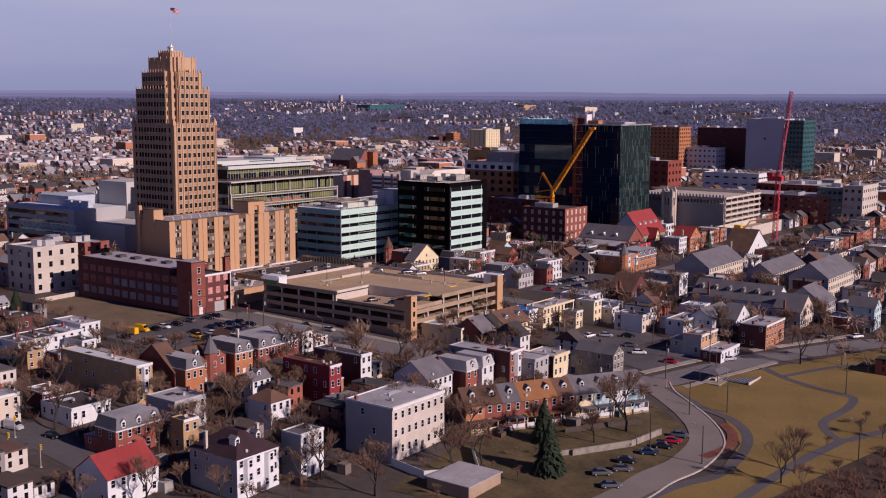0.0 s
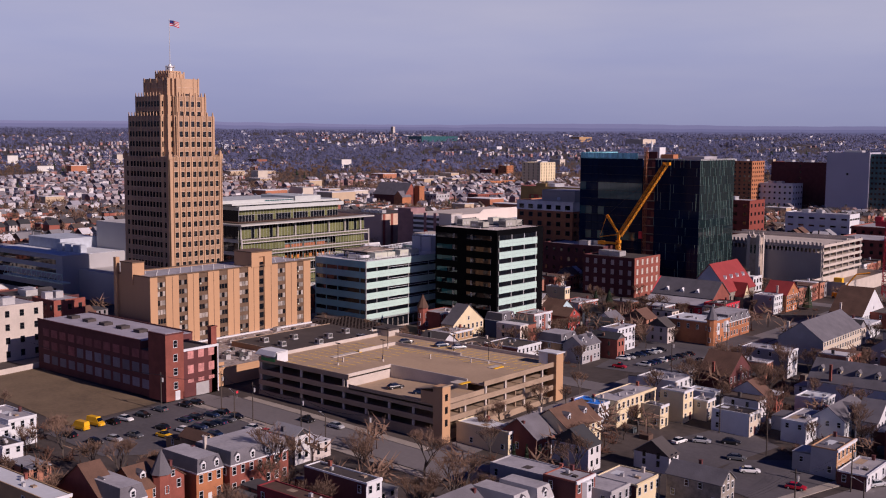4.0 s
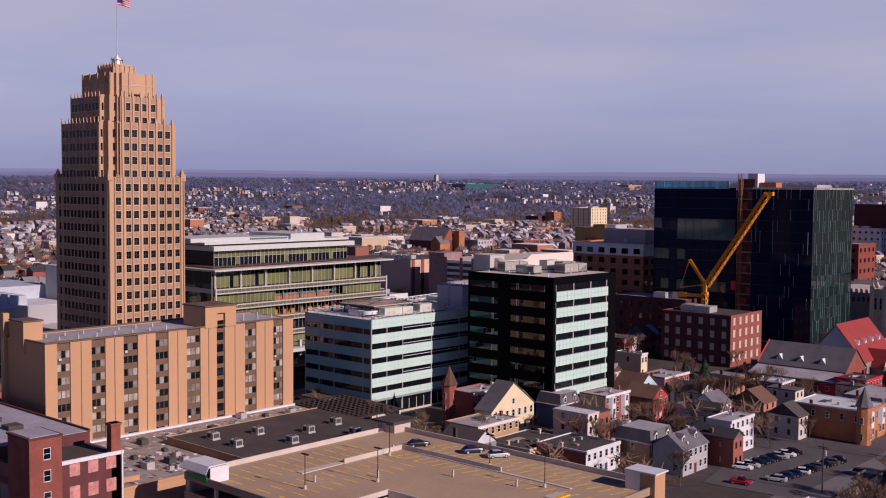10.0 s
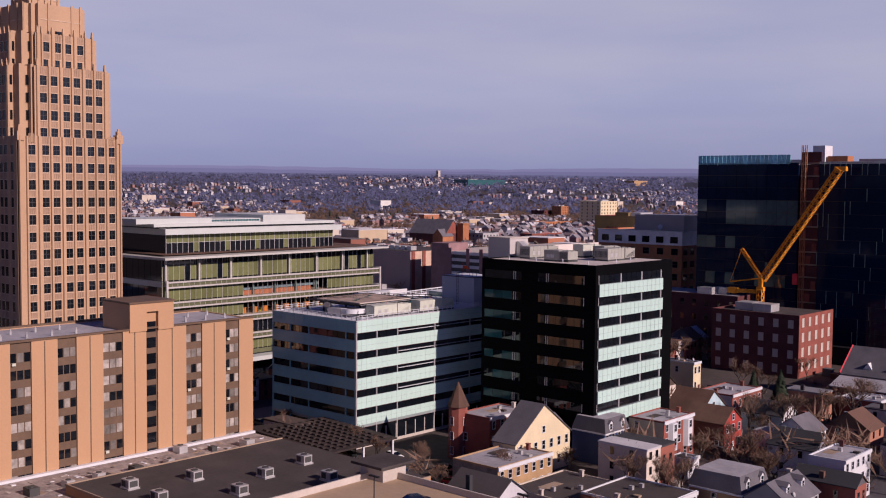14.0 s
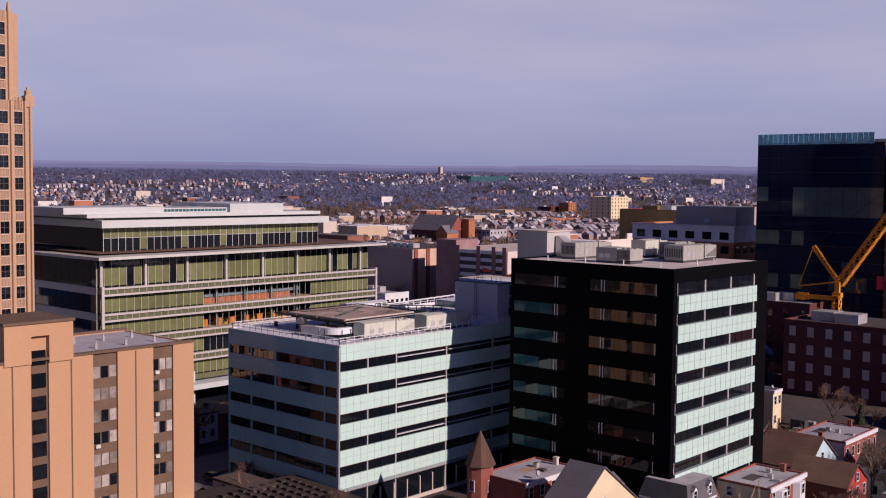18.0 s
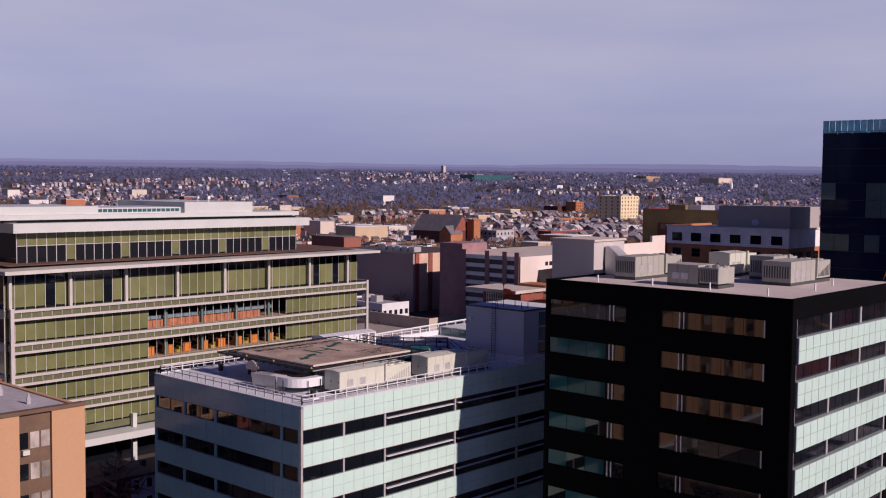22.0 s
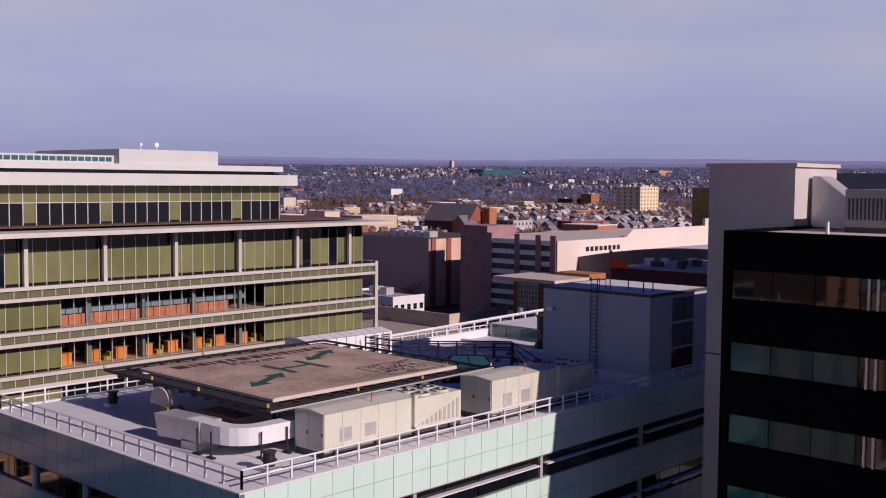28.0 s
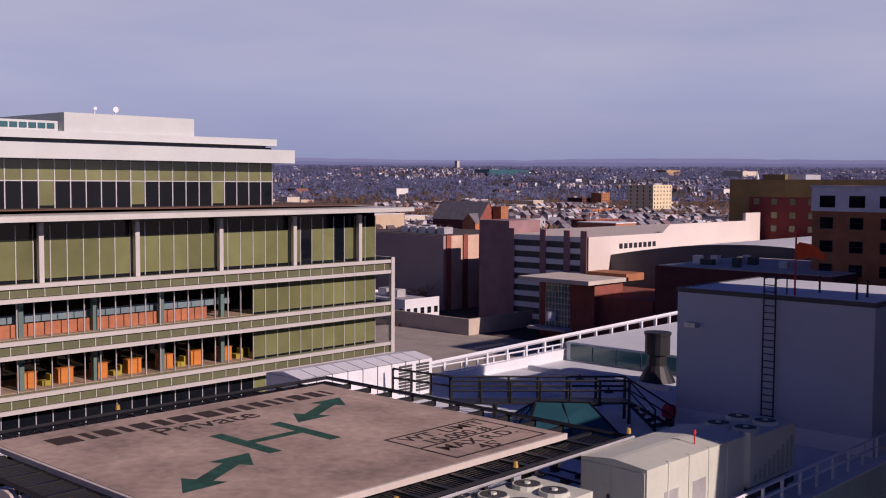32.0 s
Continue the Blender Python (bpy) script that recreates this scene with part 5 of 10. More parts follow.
def vault_unit():
    x0, x1, y0, y1, z1 = -25.1, -22.3, 28.6, 38.2, RZ + 2.3
    t = thing("vaulted_air_handler", -23.7, 33.4, RZ, "white rooftop air handler with a shallow ridged lid and louvres", "air handler")
    part("base_rail", MB().box(x0, y0, RZ, x1, y1, RZ + .3), ACDK, t)
    n = 9
    for i in range(n):
        ya, yb = y0 + (y1 - y0) * i / n, y0 + (y1 - y0) * (i + 1) / n - .06
        arc = [(x0 + (x1 - x0) * k / 8, z1 + .22 * (1 - abs(k - 4) / 4)) for k in range(9)]
        lid = MB().loft([(x, ya, z) for x, z in arc], [(x, yb, z) for x, z in arc])
        part("casing_panel", MB().box(x0, ya, RZ + .3, x1, yb, z1 - .03), WHITE, t)
        part("lid", lid, WHITE, t)
    for ya in (y1 - 2.7, y1 - 1.35):
        lv = MB()
        for k in range(9):
            lv.box(x1, ya, RZ + .55 + k * .18, x1 + .05, ya + 1.0, RZ + .66 + k * .18)
        part("louvre", lv, ACDK, t)


vault_unit()


def ducts():
    t = thing("ductwork", -6.5, 9.2, RZ, "white and galvanised air ducts beneath the landing deck", "duct")
    w = MB()
    path = [(-7.8, 8.1), (-5.2, 8.1)] + [(-5.2 + 1.6 * math.sin(a * 0.262), 9.7 - 1.6 * math.cos(a * 0.262)) for a in range(1, 7)] + [(-3.6, 20.0)]
    rings = []
    for k, (px, py) in enumerate(path):
        a, b = path[max(k - 1, 0)], path[min(k + 1, len(path) - 1)]
        dx, dy = b[0] - a[0], b[1] - a[1]
        L = math.hypot(dx, dy)
        nx, ny = -dy / L * 0.5, dx / L * 0.5
        rings.append([(px - nx, py - ny, RZ + .75), (px + nx, py + ny, RZ + .75), (px + nx, py + ny, RZ + 1.75), (px - nx, py - ny, RZ + 1.75)])
    w.v = [p for r in rings for p in r]
    for k in range(len(rings) - 1):
        for q in range(4):
            w.f.append((4 * k + q, 4 * k + (q + 1) % 4, 4 * k + 4 + (q + 1) % 4, 4 * k + 4 + q))
    w.f += [(3, 2, 1, 0), tuple(4 * len(rings) - 4 + q for q in range(4))]
    w.m = [0] * len(w.f)
    part("white_duct", w, WHITE, t)
    g = MB().box(-8.2, 7.5, RZ, -6.6, 8.9, RZ + .55).loft([(-10.6, 7.5, RZ + .3), (-6.4, 7.5, RZ + .55), (-6.4, 9.0, RZ + .55), (-10.6, 9.0, RZ + .3)], [(-11.0, 7.5, RZ + 1.6), (-6.4, 7.5, RZ + 1.75), (-6.4, 9.0, RZ + 1.75), (-11.0, 9.0, RZ + 1.6)])
    part("galvanised_duct", g, GALV, t, "stepped galvanised steel duct")
    part("rusty_duct", MB().box(-9.4, 9.6, RZ + .5, -5.9, 11.0, RZ + 1.7), M("rust_stained_duct", (0.22, 0.13, 0.09), .8, .4, .8, 4.0, .2), t, "rust-stained return duct")
    hood = MB()
    for k in range(10):
        a0, a1 = math.pi * k / 10, math.pi * (k + 1) / 10
        ring = lambda a: [(-13.2 - 1.0 * math.cos(a) * s, 9.6 + q, RZ + 1.45 + 1.0 * math.sin(a) * s) for q, s in ((-0.32, 1.1), (0.32, 1.1), (0.32, 0.04), (-0.32, 0.04))]
        hood.loft(ring(a0), ring(a1))
    part("gooseneck_hood", hood, CONCL, t, "pale curved gooseneck hood")
    part("hood_base", MB().box(-12.95, 9.1, RZ, -12.1, 10.1, RZ + 1.5).cyl(-11.6, 9.6, RZ + .8, RZ + 1.5, .35, .35, 10), M("olive_duct_paint", (.20, .17, .08), .7), t)
    for x, y in ((-6.3, 7.3), (-5.0, 7.3), (-3.0, 9.2), (-3.0, 11.0)):
        part("duct_stand", MB().box(x - .04, y - .04, RZ, x + .04, y + .04, RZ + 1.5).box(x - .3, y - .12, RZ, x + .3, y + .12, RZ + .1), IRON, t)


ducts()


def stair_box():
    x0, x1, y0, y1, z = -9.1, 0.9, 42.4, 51.3, 33.6
    t = thing("roof_stair_house", (x0 + x1) / 2, (y0 + y1) / 2, RZ, "grey metal-clad stair house on a roof with a ladder", "building")
    part("kerb", MB().box(x0 - .12, y0 - .12, RZ, x1 + .12, y1, RZ + .8), ROOFWH, t)
    part("wall", MB().box(x0, y0, RZ, x1, y1, z), M("grey_metal_cladding", (0.37, 0.41, 0.50), 0.55, 0.05, 0.3, 2.0, 0.02), t)
    part("roof", MB().box(x0 + 0.1, y0 + 0.1, z, x1 - 0.1, y1 - 0.1, z + 0.06), ROOFWH, t)
    part("roof_edge", MB().box(x0 - 0.06, y0 - 0.06, z - 0.12, x1 + 0.06, y0 + 0.1, z + 0.1).box(x1 - 0.1, y0 + .1, z - .12, x1 + 0.06, y1, z + 0.1).box(x0 - .06, y0 + .1, z - .12, x0 + .1, y1, z + .1), ACDK, t)
    F = FX(x1, y0)
    for k in range(4):
        for i in range(2):
            pane(t, F, 3.2 + i * 1.6, 4.7 + i * 1.6, z - 2.2 - k * 2.0, z - 0.4 - k * 2.0, 0.01, GTEAL if k < 2 else GDARK, "window_pane")
    ld = MB()
    lx = x0 + 5.1
    for dx in (-0.3, 0.3):
        ld.bar((lx + dx, y0 - 0.25, RZ + 0.3), (lx + dx, y0 - 0.25, z + 0.9), 0.04)
        ld.bar((lx + dx, y0 - 0.25, z + 0.9), (lx + dx, y0 + 0.9, z + 0.9), 0.035)
        ld.bar((lx + dx, y0 + 0.9, z + 0.9), (lx + dx, y0 + 0.9, z), 0.035)
    for k in range(22):
        ld.bar((lx - 0.3, y0 - 0.25, RZ + 0.5 + k * 0.33), (lx + 0.3, y0 - 0.25, RZ + 0.5 + k * 0.33), 0.025)
    part("ladder", ld, IRON, t)
    part("wall_lamp", MB().box(x0 + 0.6, y0 - 0.35, RZ + 5.0, x0 + 1.2, y0, RZ + 5.25), GALV, t)
    rods = MB()
    for x, y in ((x0 + 6.1, y0 + 3), (x0 + 8.6, y0 + 2.6), (x0 + 8.7, y0 + 1.1)):
        rods.cyl(x, y, z, z + 0.9, 0.06, 0.05, 6)
    part("roof_vent", rods, IRON, t)
    w = thing("windsock", x0 + 5.8, y0 + 0.9, z, "orange windsock on a red pole", "windsock")
    part("pole", MB().cyl(x0 + 5.8, y0 + 0.9, z, z + 3.0, 0.05, 0.05, 6).cyl(x0 + 5.8, y0 + 0.9, z + 3.0, z + 3.2, 0.12, 0.12, 8), REDP, w)
    sk = MB()
    pr = None
    for k in range(7):
        q = k / 6
        c = Vector((x0 + 5.95 + 0.85 * q, y0 + 0.95 + 0.75 * q, z + 2.2 - 0.9 * max(0, q - 0.55) ** 1.4))
        r = 0.42 - 0.22 * q
        ring = [c + Vector((0.35 * r * math.cos(a * 0.785), -0.35 * r * math.cos(a * 0.785) + 0.6 * r * math.cos(a * 0.785), r * math.sin(a * 0.785))) for a in range(8)]
        if pr:
            sk.loft(pr, ring, cap=False)
        pr = ring
    part("sock", sk, M("orange_nylon", (0.85, 0.10, 0.02), 0.7), w)


stair_box()


def roof_walk():
    t = thing("steel_catwalk", -13, 38, RZ, "black steel catwalk with railings on a white roof", "catwalk")
    a, b = Vector((-17.0, 34.0, 0)), Vector((-10.6, 40.4, 0))
    d = (b - a).normalized()
    q = Vector((-d.y, d.x, 0)) * 1.2
    up = lambda p, z: (p.x, p.y, RZ + z)
    part("walkway", MB().loft([up(a, 1.0), up(b, 1.0), up(b + q, 1.0), up(a + q, 1.0)], [up(a, 1.1), up(b, 1.1), up(b + q, 1.1), up(a + q, 1.1)]), IRON, t)
    rail(t, [tuple(a.xy), tuple(b.xy)], RZ + 1.1, 1.1, 1.5, IRON)
    rail(t, [tuple((a - d * 3 + q * 3).xy), tuple((a + q).xy), tuple((b + q).xy)], RZ + 1.1, 1.1, 1.5, IRON)
    for k in range(5):
        p = a + (b - a) * (k / 4)
        part("post", MB().box(p.x - .06, p.y - .06, RZ, p.x + .06, p.y + .06, RZ + 1.0), IRON, t)
        p += q
        part("post", MB().box(p.x - .06, p.y - .06, RZ, p.x + .06, p.y + .06, RZ + 1.0), IRON, t)
    e = b + Vector((1.9, -.6, 0))
    qq = Vector((.3, .95, 0)) * 1.2
    for s in (0, 1):
        o, f = b + q * (1 - s) * .9, e + qq * (1 - s)
        part("stair_rail", MB().bar(up(o, 2.2), up(f, 1.1), .05).bar(up(o, 1.65), up(f, .6), .04).bar(up(f, 0), up(f, 1.1), .05).bar(up(o, 1.0), up(f, .1), .09), IRON, t)
    for k in range(5):
        o, f = b + (e - b) * ((k + .5) / 5), b + q * .9 + (e + qq - b - q * .9) * ((k + .5) / 5)
        part("tread", MB().bar(up(o, 1.0 - .19 * k), up(f, 1.0 - .19 * k), .11), IRON, t)
    s = thing("skylight", -11.5, 35.0, RZ, "dark pyramid glass skylight in a black frame", "skylight")
    ring = [(-14.6, 35.0), (-11.0, 32.4), (-7.9, 36.0), (-11.4, 38.8)]
    r1, r2 = (-12.3, 34.9), (-10.3, 36.5)
    zb, zt = RZ + .35, RZ + 1.7
    P = lambda c, z: (c[0], c[1], z)
    for fc in ([P(ring[0], zb), P(ring[1], zb), P(r1, zt)], [P(ring[1], zb), P(ring[2], zb), P(r2, zt), P(r1, zt)], [P(ring[2], zb), P(ring[3], zb), P(r2, zt)], [P(ring[3], zb), P(ring[0], zb), P(r1, zt), P(r2, zt)]):
        k = len(fc)
        part("glazing_pane", MB().loft(fc, [(x, y, z - .05) for x, y, z in fc]), GTEAL2, s)
        for u in range(k):
            part("glazing_bar", MB().bar(fc[u], fc[(u + 1) % k], .06), IRON, s)
        m0 = tuple((Vector(fc[0]) + Vector(fc[1])) / 2)
        m1 = tuple((Vector(fc[2]) + Vector(fc[-1])) / 2)
        part("glazing_bar", MB().bar(m0, m1, .045), IRON, s)
    part("kerb", MB().prism(ring, RZ, RZ + .42), IRON, s)
    p = thing("parapet_frame", -25, 56, RZ, "white roof parapet frame with square openings", "parapet")
    part("top_rail", MB().bar((-25.0, 40, RZ + 1.25), (-25.0, 70, RZ + 1.95), 0.15), WHITE, p)
    for k in range(16):
        y = 40 + k * 2
        part("post", MB().box(-25.1, y - 0.09, RZ - 0.1, -24.9, y + 0.09, RZ + 1.25 + 0.7 * k / 15), WHITE, p)
    part("parapet_wall", MB().loft([(-25.2, 40, RZ), (-24.7, 40, RZ), (-24.7, 70, RZ), (-25.2, 70, RZ)], [(-25.2, 40, RZ + .5), (-24.7, 40, RZ + .5), (-24.7, 70, RZ + 1.05), (-25.2, 70, RZ + 1.05)]), WHITE, p)
    lr = thing("upper_roof", -18, 60, RZ, "white upper roof with a glass lantern wall", "roof")
    part("roof_slab", MB().box(-24.6, 54, RZ, -9.5, 69.8, RZ + 1.3), ROOFWH, lr)
    for k in range(6):
        part("lantern_pane", MB().box(-24.2 + k * 1.9, 53.9, RZ + .1, -22.4 + k * 1.9, 54, RZ + 1.15), GTEAL, lr)
    for y in (44.0, 49.0):
        part("roof_kerb", MB().box(-24, y, RZ, -13.5, y + .3, RZ + .3), ROOFWH, lr)
    h = thing("hose_reel", -9.0, 41.6, RZ, "red hose reel beside a stair", "hose reel")
    part("reel", MB().bar((-9.2, 41.6, RZ + .7), (-8.8, 41.6, RZ + .7), .38, 0, 12), REDP, h)
    part("stand", MB().box(-9.15, 41.5, RZ, -8.85, 41.7, RZ + .5), IRON, h)
    rn = random.Random(4)
    for x, y in ((-4.2, 28.0), (-5.6, 31.2), (-4.6, 33.8), (-14.4, 43.0), (-16.0, 46.5), (-19.5, 48.5), (-5.5, 39.5)):
        tagged(part("roof_drain", MB().cyl(x, y, RZ, RZ + .1, .3, .25, 8).cyl(x, y, RZ + .1, RZ + .35, .06, .06, 6), IRON), "small black drain on a white roof", "drain")
    for y in (29.6, 30.6):
        c = thing("roof_conduit", -5, y, RZ, "dark conduit on small blocks across a roof", "conduit")
        part("pipe", MB().bar((-8.5, y, RZ + .18), (-3.2, y - .6, RZ + .18), .05), IRON, c)
        for k in range(4):
            part("block", MB().box(-8 + k * 1.4, y - .2 - .13 * k, RZ, -7.7 + k * 1.4, y + .15 - .13 * k, RZ + .14), ACDK, c)


roof_walk()

# ---- parking structure ----


def garage():
    x0, x1, y0, y1, z = 44.0, 111.5, -84.0, -29.5, 9.5
    t = thing("parking_garage", 78, -57, 0, "tan concrete parking garage with an open roof deck", "parking garage")
    g0 = -0.4
    for k in range(3):
        zz = 0.2 + k * 3.1
        part("floor_slab", MB().box(x0 + 0.5, y0 + 0.5, zz - 0.3, x1 - 0.5, y1 - 0.5, zz), CONC, t)
    cx0, cx1, cy0, cy1 = 79.0, 110.5, y0 + 0.5, -66.0
    dk = MB().box(x0 + 0.3, y0 + 0.3, z - 0.35, cx0, y1 - 0.3, z).box(cx0, cy1, z - 0.35, x1 - 0.3, y1 - 0.3, z)
    part("roof_deck", dk, DECK, t, "tan roof parking deck")
    rp = MB().loft([(cx0, cy0, z - 3.0), (cx1, cy0, z - 2.2), (cx1, cy1 - 0.4, z - 2.2), (cx0, cy1 - 0.4, z - 3.0)], [(cx0, cy0, z - 2.75), (cx1, cy0, z - 1.9), (cx1, cy1 - 0.4, z - 1.9), (cx0, cy1 - 0.4, z - 2.75)])
    part("ramp_deck", rp, DECK, t)
    def spandrel(F, W, lo, hi, z0, z1, name="spandrel"):
        mb = MB()
        F.box(mb, lo, hi, z0, z1, 0, 0.3)
        return part(name, mb, CONC, t)
    FS, FE = FY(x0, y0 + 0.3), FX(x1 - 0.3, y0)
    spandrel(FS, 0, 0, cx0 - x0 + 1, z - 0.4, z + 0.95)
    spandrel(FS, 0, cx0 - x0 + 1, 67.5, z - 2.9, z - 1.55)
    for k in (0, 1):
        spandrel(FS, 0, 0, 67.5, 2.8 + k * 3.1 - 0.3, 2.8 + k * 3.1 + 1.1)
    spandrel(FS, 0, 0, 67.5, g0 - 3, 0.9)
    spandrel(FE, 0, 18, 54.5, z - 0.4, z + 0.95)
    spandrel(FE, 0, 0, 18, z - 2.3, z - 1.0)
    for k in (0, 1):
        spandrel(FE, 0, 0, 54.5, 2.8 + k * 3.1 - 0.3, 2.8 + k * 3.1 + 1.1)
    spandrel(FE, 0, 0, 54.5, g0 - 4, 0.6)
    part("back_parapet", MB().box(x0, y0 + 0.3, g0, x0 + 0.3, y1, z + 1.0), CONCL, t)
    part("back_parapet", MB().box(x0 + .3, y1 - 0.3, g0, x1 - .3, y1, z + 1.0), CONCL, t)
    for i in range(9):
        x = x0 + 0.8 + i * (x1 - x0 - 1.6) / 8
        part("column", MB().box(x - 0.3, y0 + 0.3, g0, x + 0.3, y0 + 0.8, z - 0.3 if x < cx0 else z - 2.9), CONCL, t)
    for i in range(7):
        y = y0 + 2 + i * 8.6
        part("column", MB().box(x1 - 0.8, y - 0.3, g0, x1 - 0.3, y + 0.3, z - 0.3 if y > cy1 else z - 2.3), CONCL, t)
    inner = MB()
    for i in range(8):
        for j in range(4):
            inner.box(x0 + 9 + i * 8 - 0.25, y0 + 11 + j * 12 - 0.25, g0, x0 + 9 + i * 8 + .25, y0 + 11 + j * 12 + 0.25, z - 3.1)
    part("inner_columns", inner, CONC, t, kind="stuff")
    part("ramp_wall", MB().box(cx0, cy1 - 0.35, z - 3.0, 106, cy1 - 0.05, z + 0.85).box(cx0 - 0.3, cy0, z - 2.9, cx0, cy1, z + 0.9), CONCL, t)
    isl = MB()
    for a in ((56.5, -68.0, 58.2, -57.5), (62, -42.0, 100, -41.2), (99.5, -49, 101.5, -45), (103, -70, 106, -66.2)):
        isl.box(a[0], a[1], z, a[2], a[3], z + 0.16)
    part("island_curb", isl, CONCL, t, kind="stuff")
    part("yellow_curb", MB().box(56.3, -57.6, z, 58.4, -56.6, z + 0.2).box(101.4, -49.1, z, 102.2, -44.9, z + 0.2).box(106, -70, z, 107, -66, z + 0.2).box(48, y0 + 0.4, z, 56, y0 + 0.9, z + 0.25), YELLOW, t)
    part("ramp_parapet", MB().box(58.0, -57.5, z, 58.3, -41.5, z + 0.95).box(58.3, -41.6, z, 84, -41.3, z + 0.95), CONCL, t)
    ln = MB()
    rnd = random.Random(2)
    for i in range(20):
        for yy in (-39.8, -47.0, -35.6):
            x = 61 + i * 2.55
            if x < 109:
                ln.loft([(x, yy, z + 0.003), (x + 0.3, yy, z + 0.003), (x + 1.0 + 0.3, yy + 3.8, z + 0.003), (x + 1.0, yy + 3.8, z + 0.003)], [(x, yy, z + 0.006), (x + .3, yy, z + 0.006), (x + 1.3, yy + 3.8, z + 0.006), (x + 1.0, yy + 3.8, z + 0.006)])
    for i in range(12):
        for xx in (47, 52, 60, 66):
            y = -80 + i * 3.0
            ln.box(xx, y, z + 0.003, xx + 3.8, y + 0.3, z + 0.006)
    part("bay_line", ln, YLINE, t, "worn yellow parking bay lines", kind="stuff")
    # stair houses
    ss = MB().box(109.6, -84.3, -3, 112.6, -81.2, 12.2).box(105.5, -84.2, z - 2, 109.6, -81.0, 10.6)
    part("stair_house", ss, TAN, t, "tan brick corner stair house")
    part("stair_roof", MB().loft([(104, -84.6, 10.6), (112.9, -84.6, 12.2), (112.9, -80.6, 12.2), (104, -80.6, 10.6)], [(104, -84.6, 10.8), (112.9, -84.6, 12.5), (112.9, -80.6, 12.5), (104, -80.6, 10.8)]), CONC, t)
    for k in range(3):
        pane(t, FX(112.6, -84.3), 1.0, 2.0, 2.2 + k * 3.2, 3.9 + k * 3.2, 0.01, GDARK, "stair_window")
    part("stair_house", MB().box(109.5, -34, -3, 112.4, -30.5, 12.8), TAN, t)
    part("stair_roof", MB().box(106.4, -34.4, 12.8, 112.8, -30.1, 13.05).box(106.5, -34.2, z, 109.5, -30.4, 12.8), WHITE, t)
    cn = MB().box(44.2, -83.9, z + 2.9, 51.5, -79.6, z + 3.2).box(44.2, -79.9, z, 51.5, -79.6, z + 3.0).box(51.2, -83.6, z, 51.5, -79.9, z + 3.0)
    cn.loft([(43.2, -84.6, z + 1.9), (51.5, -84.6, z + 1.9), (51.5, -83.9, z + 3.2), (44.2, -83.9, z + 3.2)], [(43.2, -84.6, z + 1.75), (51.5, -84.6, z + 1.75), (51.5, -83.9, z + 3.0), (44.2, -83.9, z + 3.0)])
    part("stair_canopy", cn, WHITE, t, "white metal stair canopy")
    part("green_panel", MB().box(45.2, -84.1, z + 0.2, 51.0, -83.95, z + 1.1), GREENP, t)
    part("canopy_glass", MB().box(45.2, -84.08, z + 1.1, 51.0, -84.0, z + 2.3), GTEAL, t)
    # street corner lift lobby at the back
    part("lift_lobby", MB().box(42.5, -33, 0, 47.5, -28, 11.8).box(41.8, -34.4, 11.8, 48.6, -27, 12.2, 1), [CONCL, ROOFDK], t)
    for x, y in ((60, -47), (72, -62), (96, -44), (66, -74), (80, -40)):
        p = thing("deck_lamp", x, y, z, "dark steel lamp post on a parking deck", "lamp post", "deck lamps")
        part("pole", MB().cyl(x, y, z, z + 6.2, 0.09, 0.07, 6).cyl(x, y, z, z + 0.7, 0.3, 0.28, 8, 1), [IRON, CONCL], p)
        part("lamp_head", MB().box(x - 0.9, y - 0.18, z + 6.1, x + 0.9, y + 0.18, z + 6.3), IRON, p)
    for x, y in ((58, -44), (70, -60), (79.5, -50), (92, -47), (64, -70)):
        part("deck_vent", MB().box(x - 0.15, y - 0.15, z, x + 0.15, y + 0.15, z + 1.3), CONCL, t)


garage()


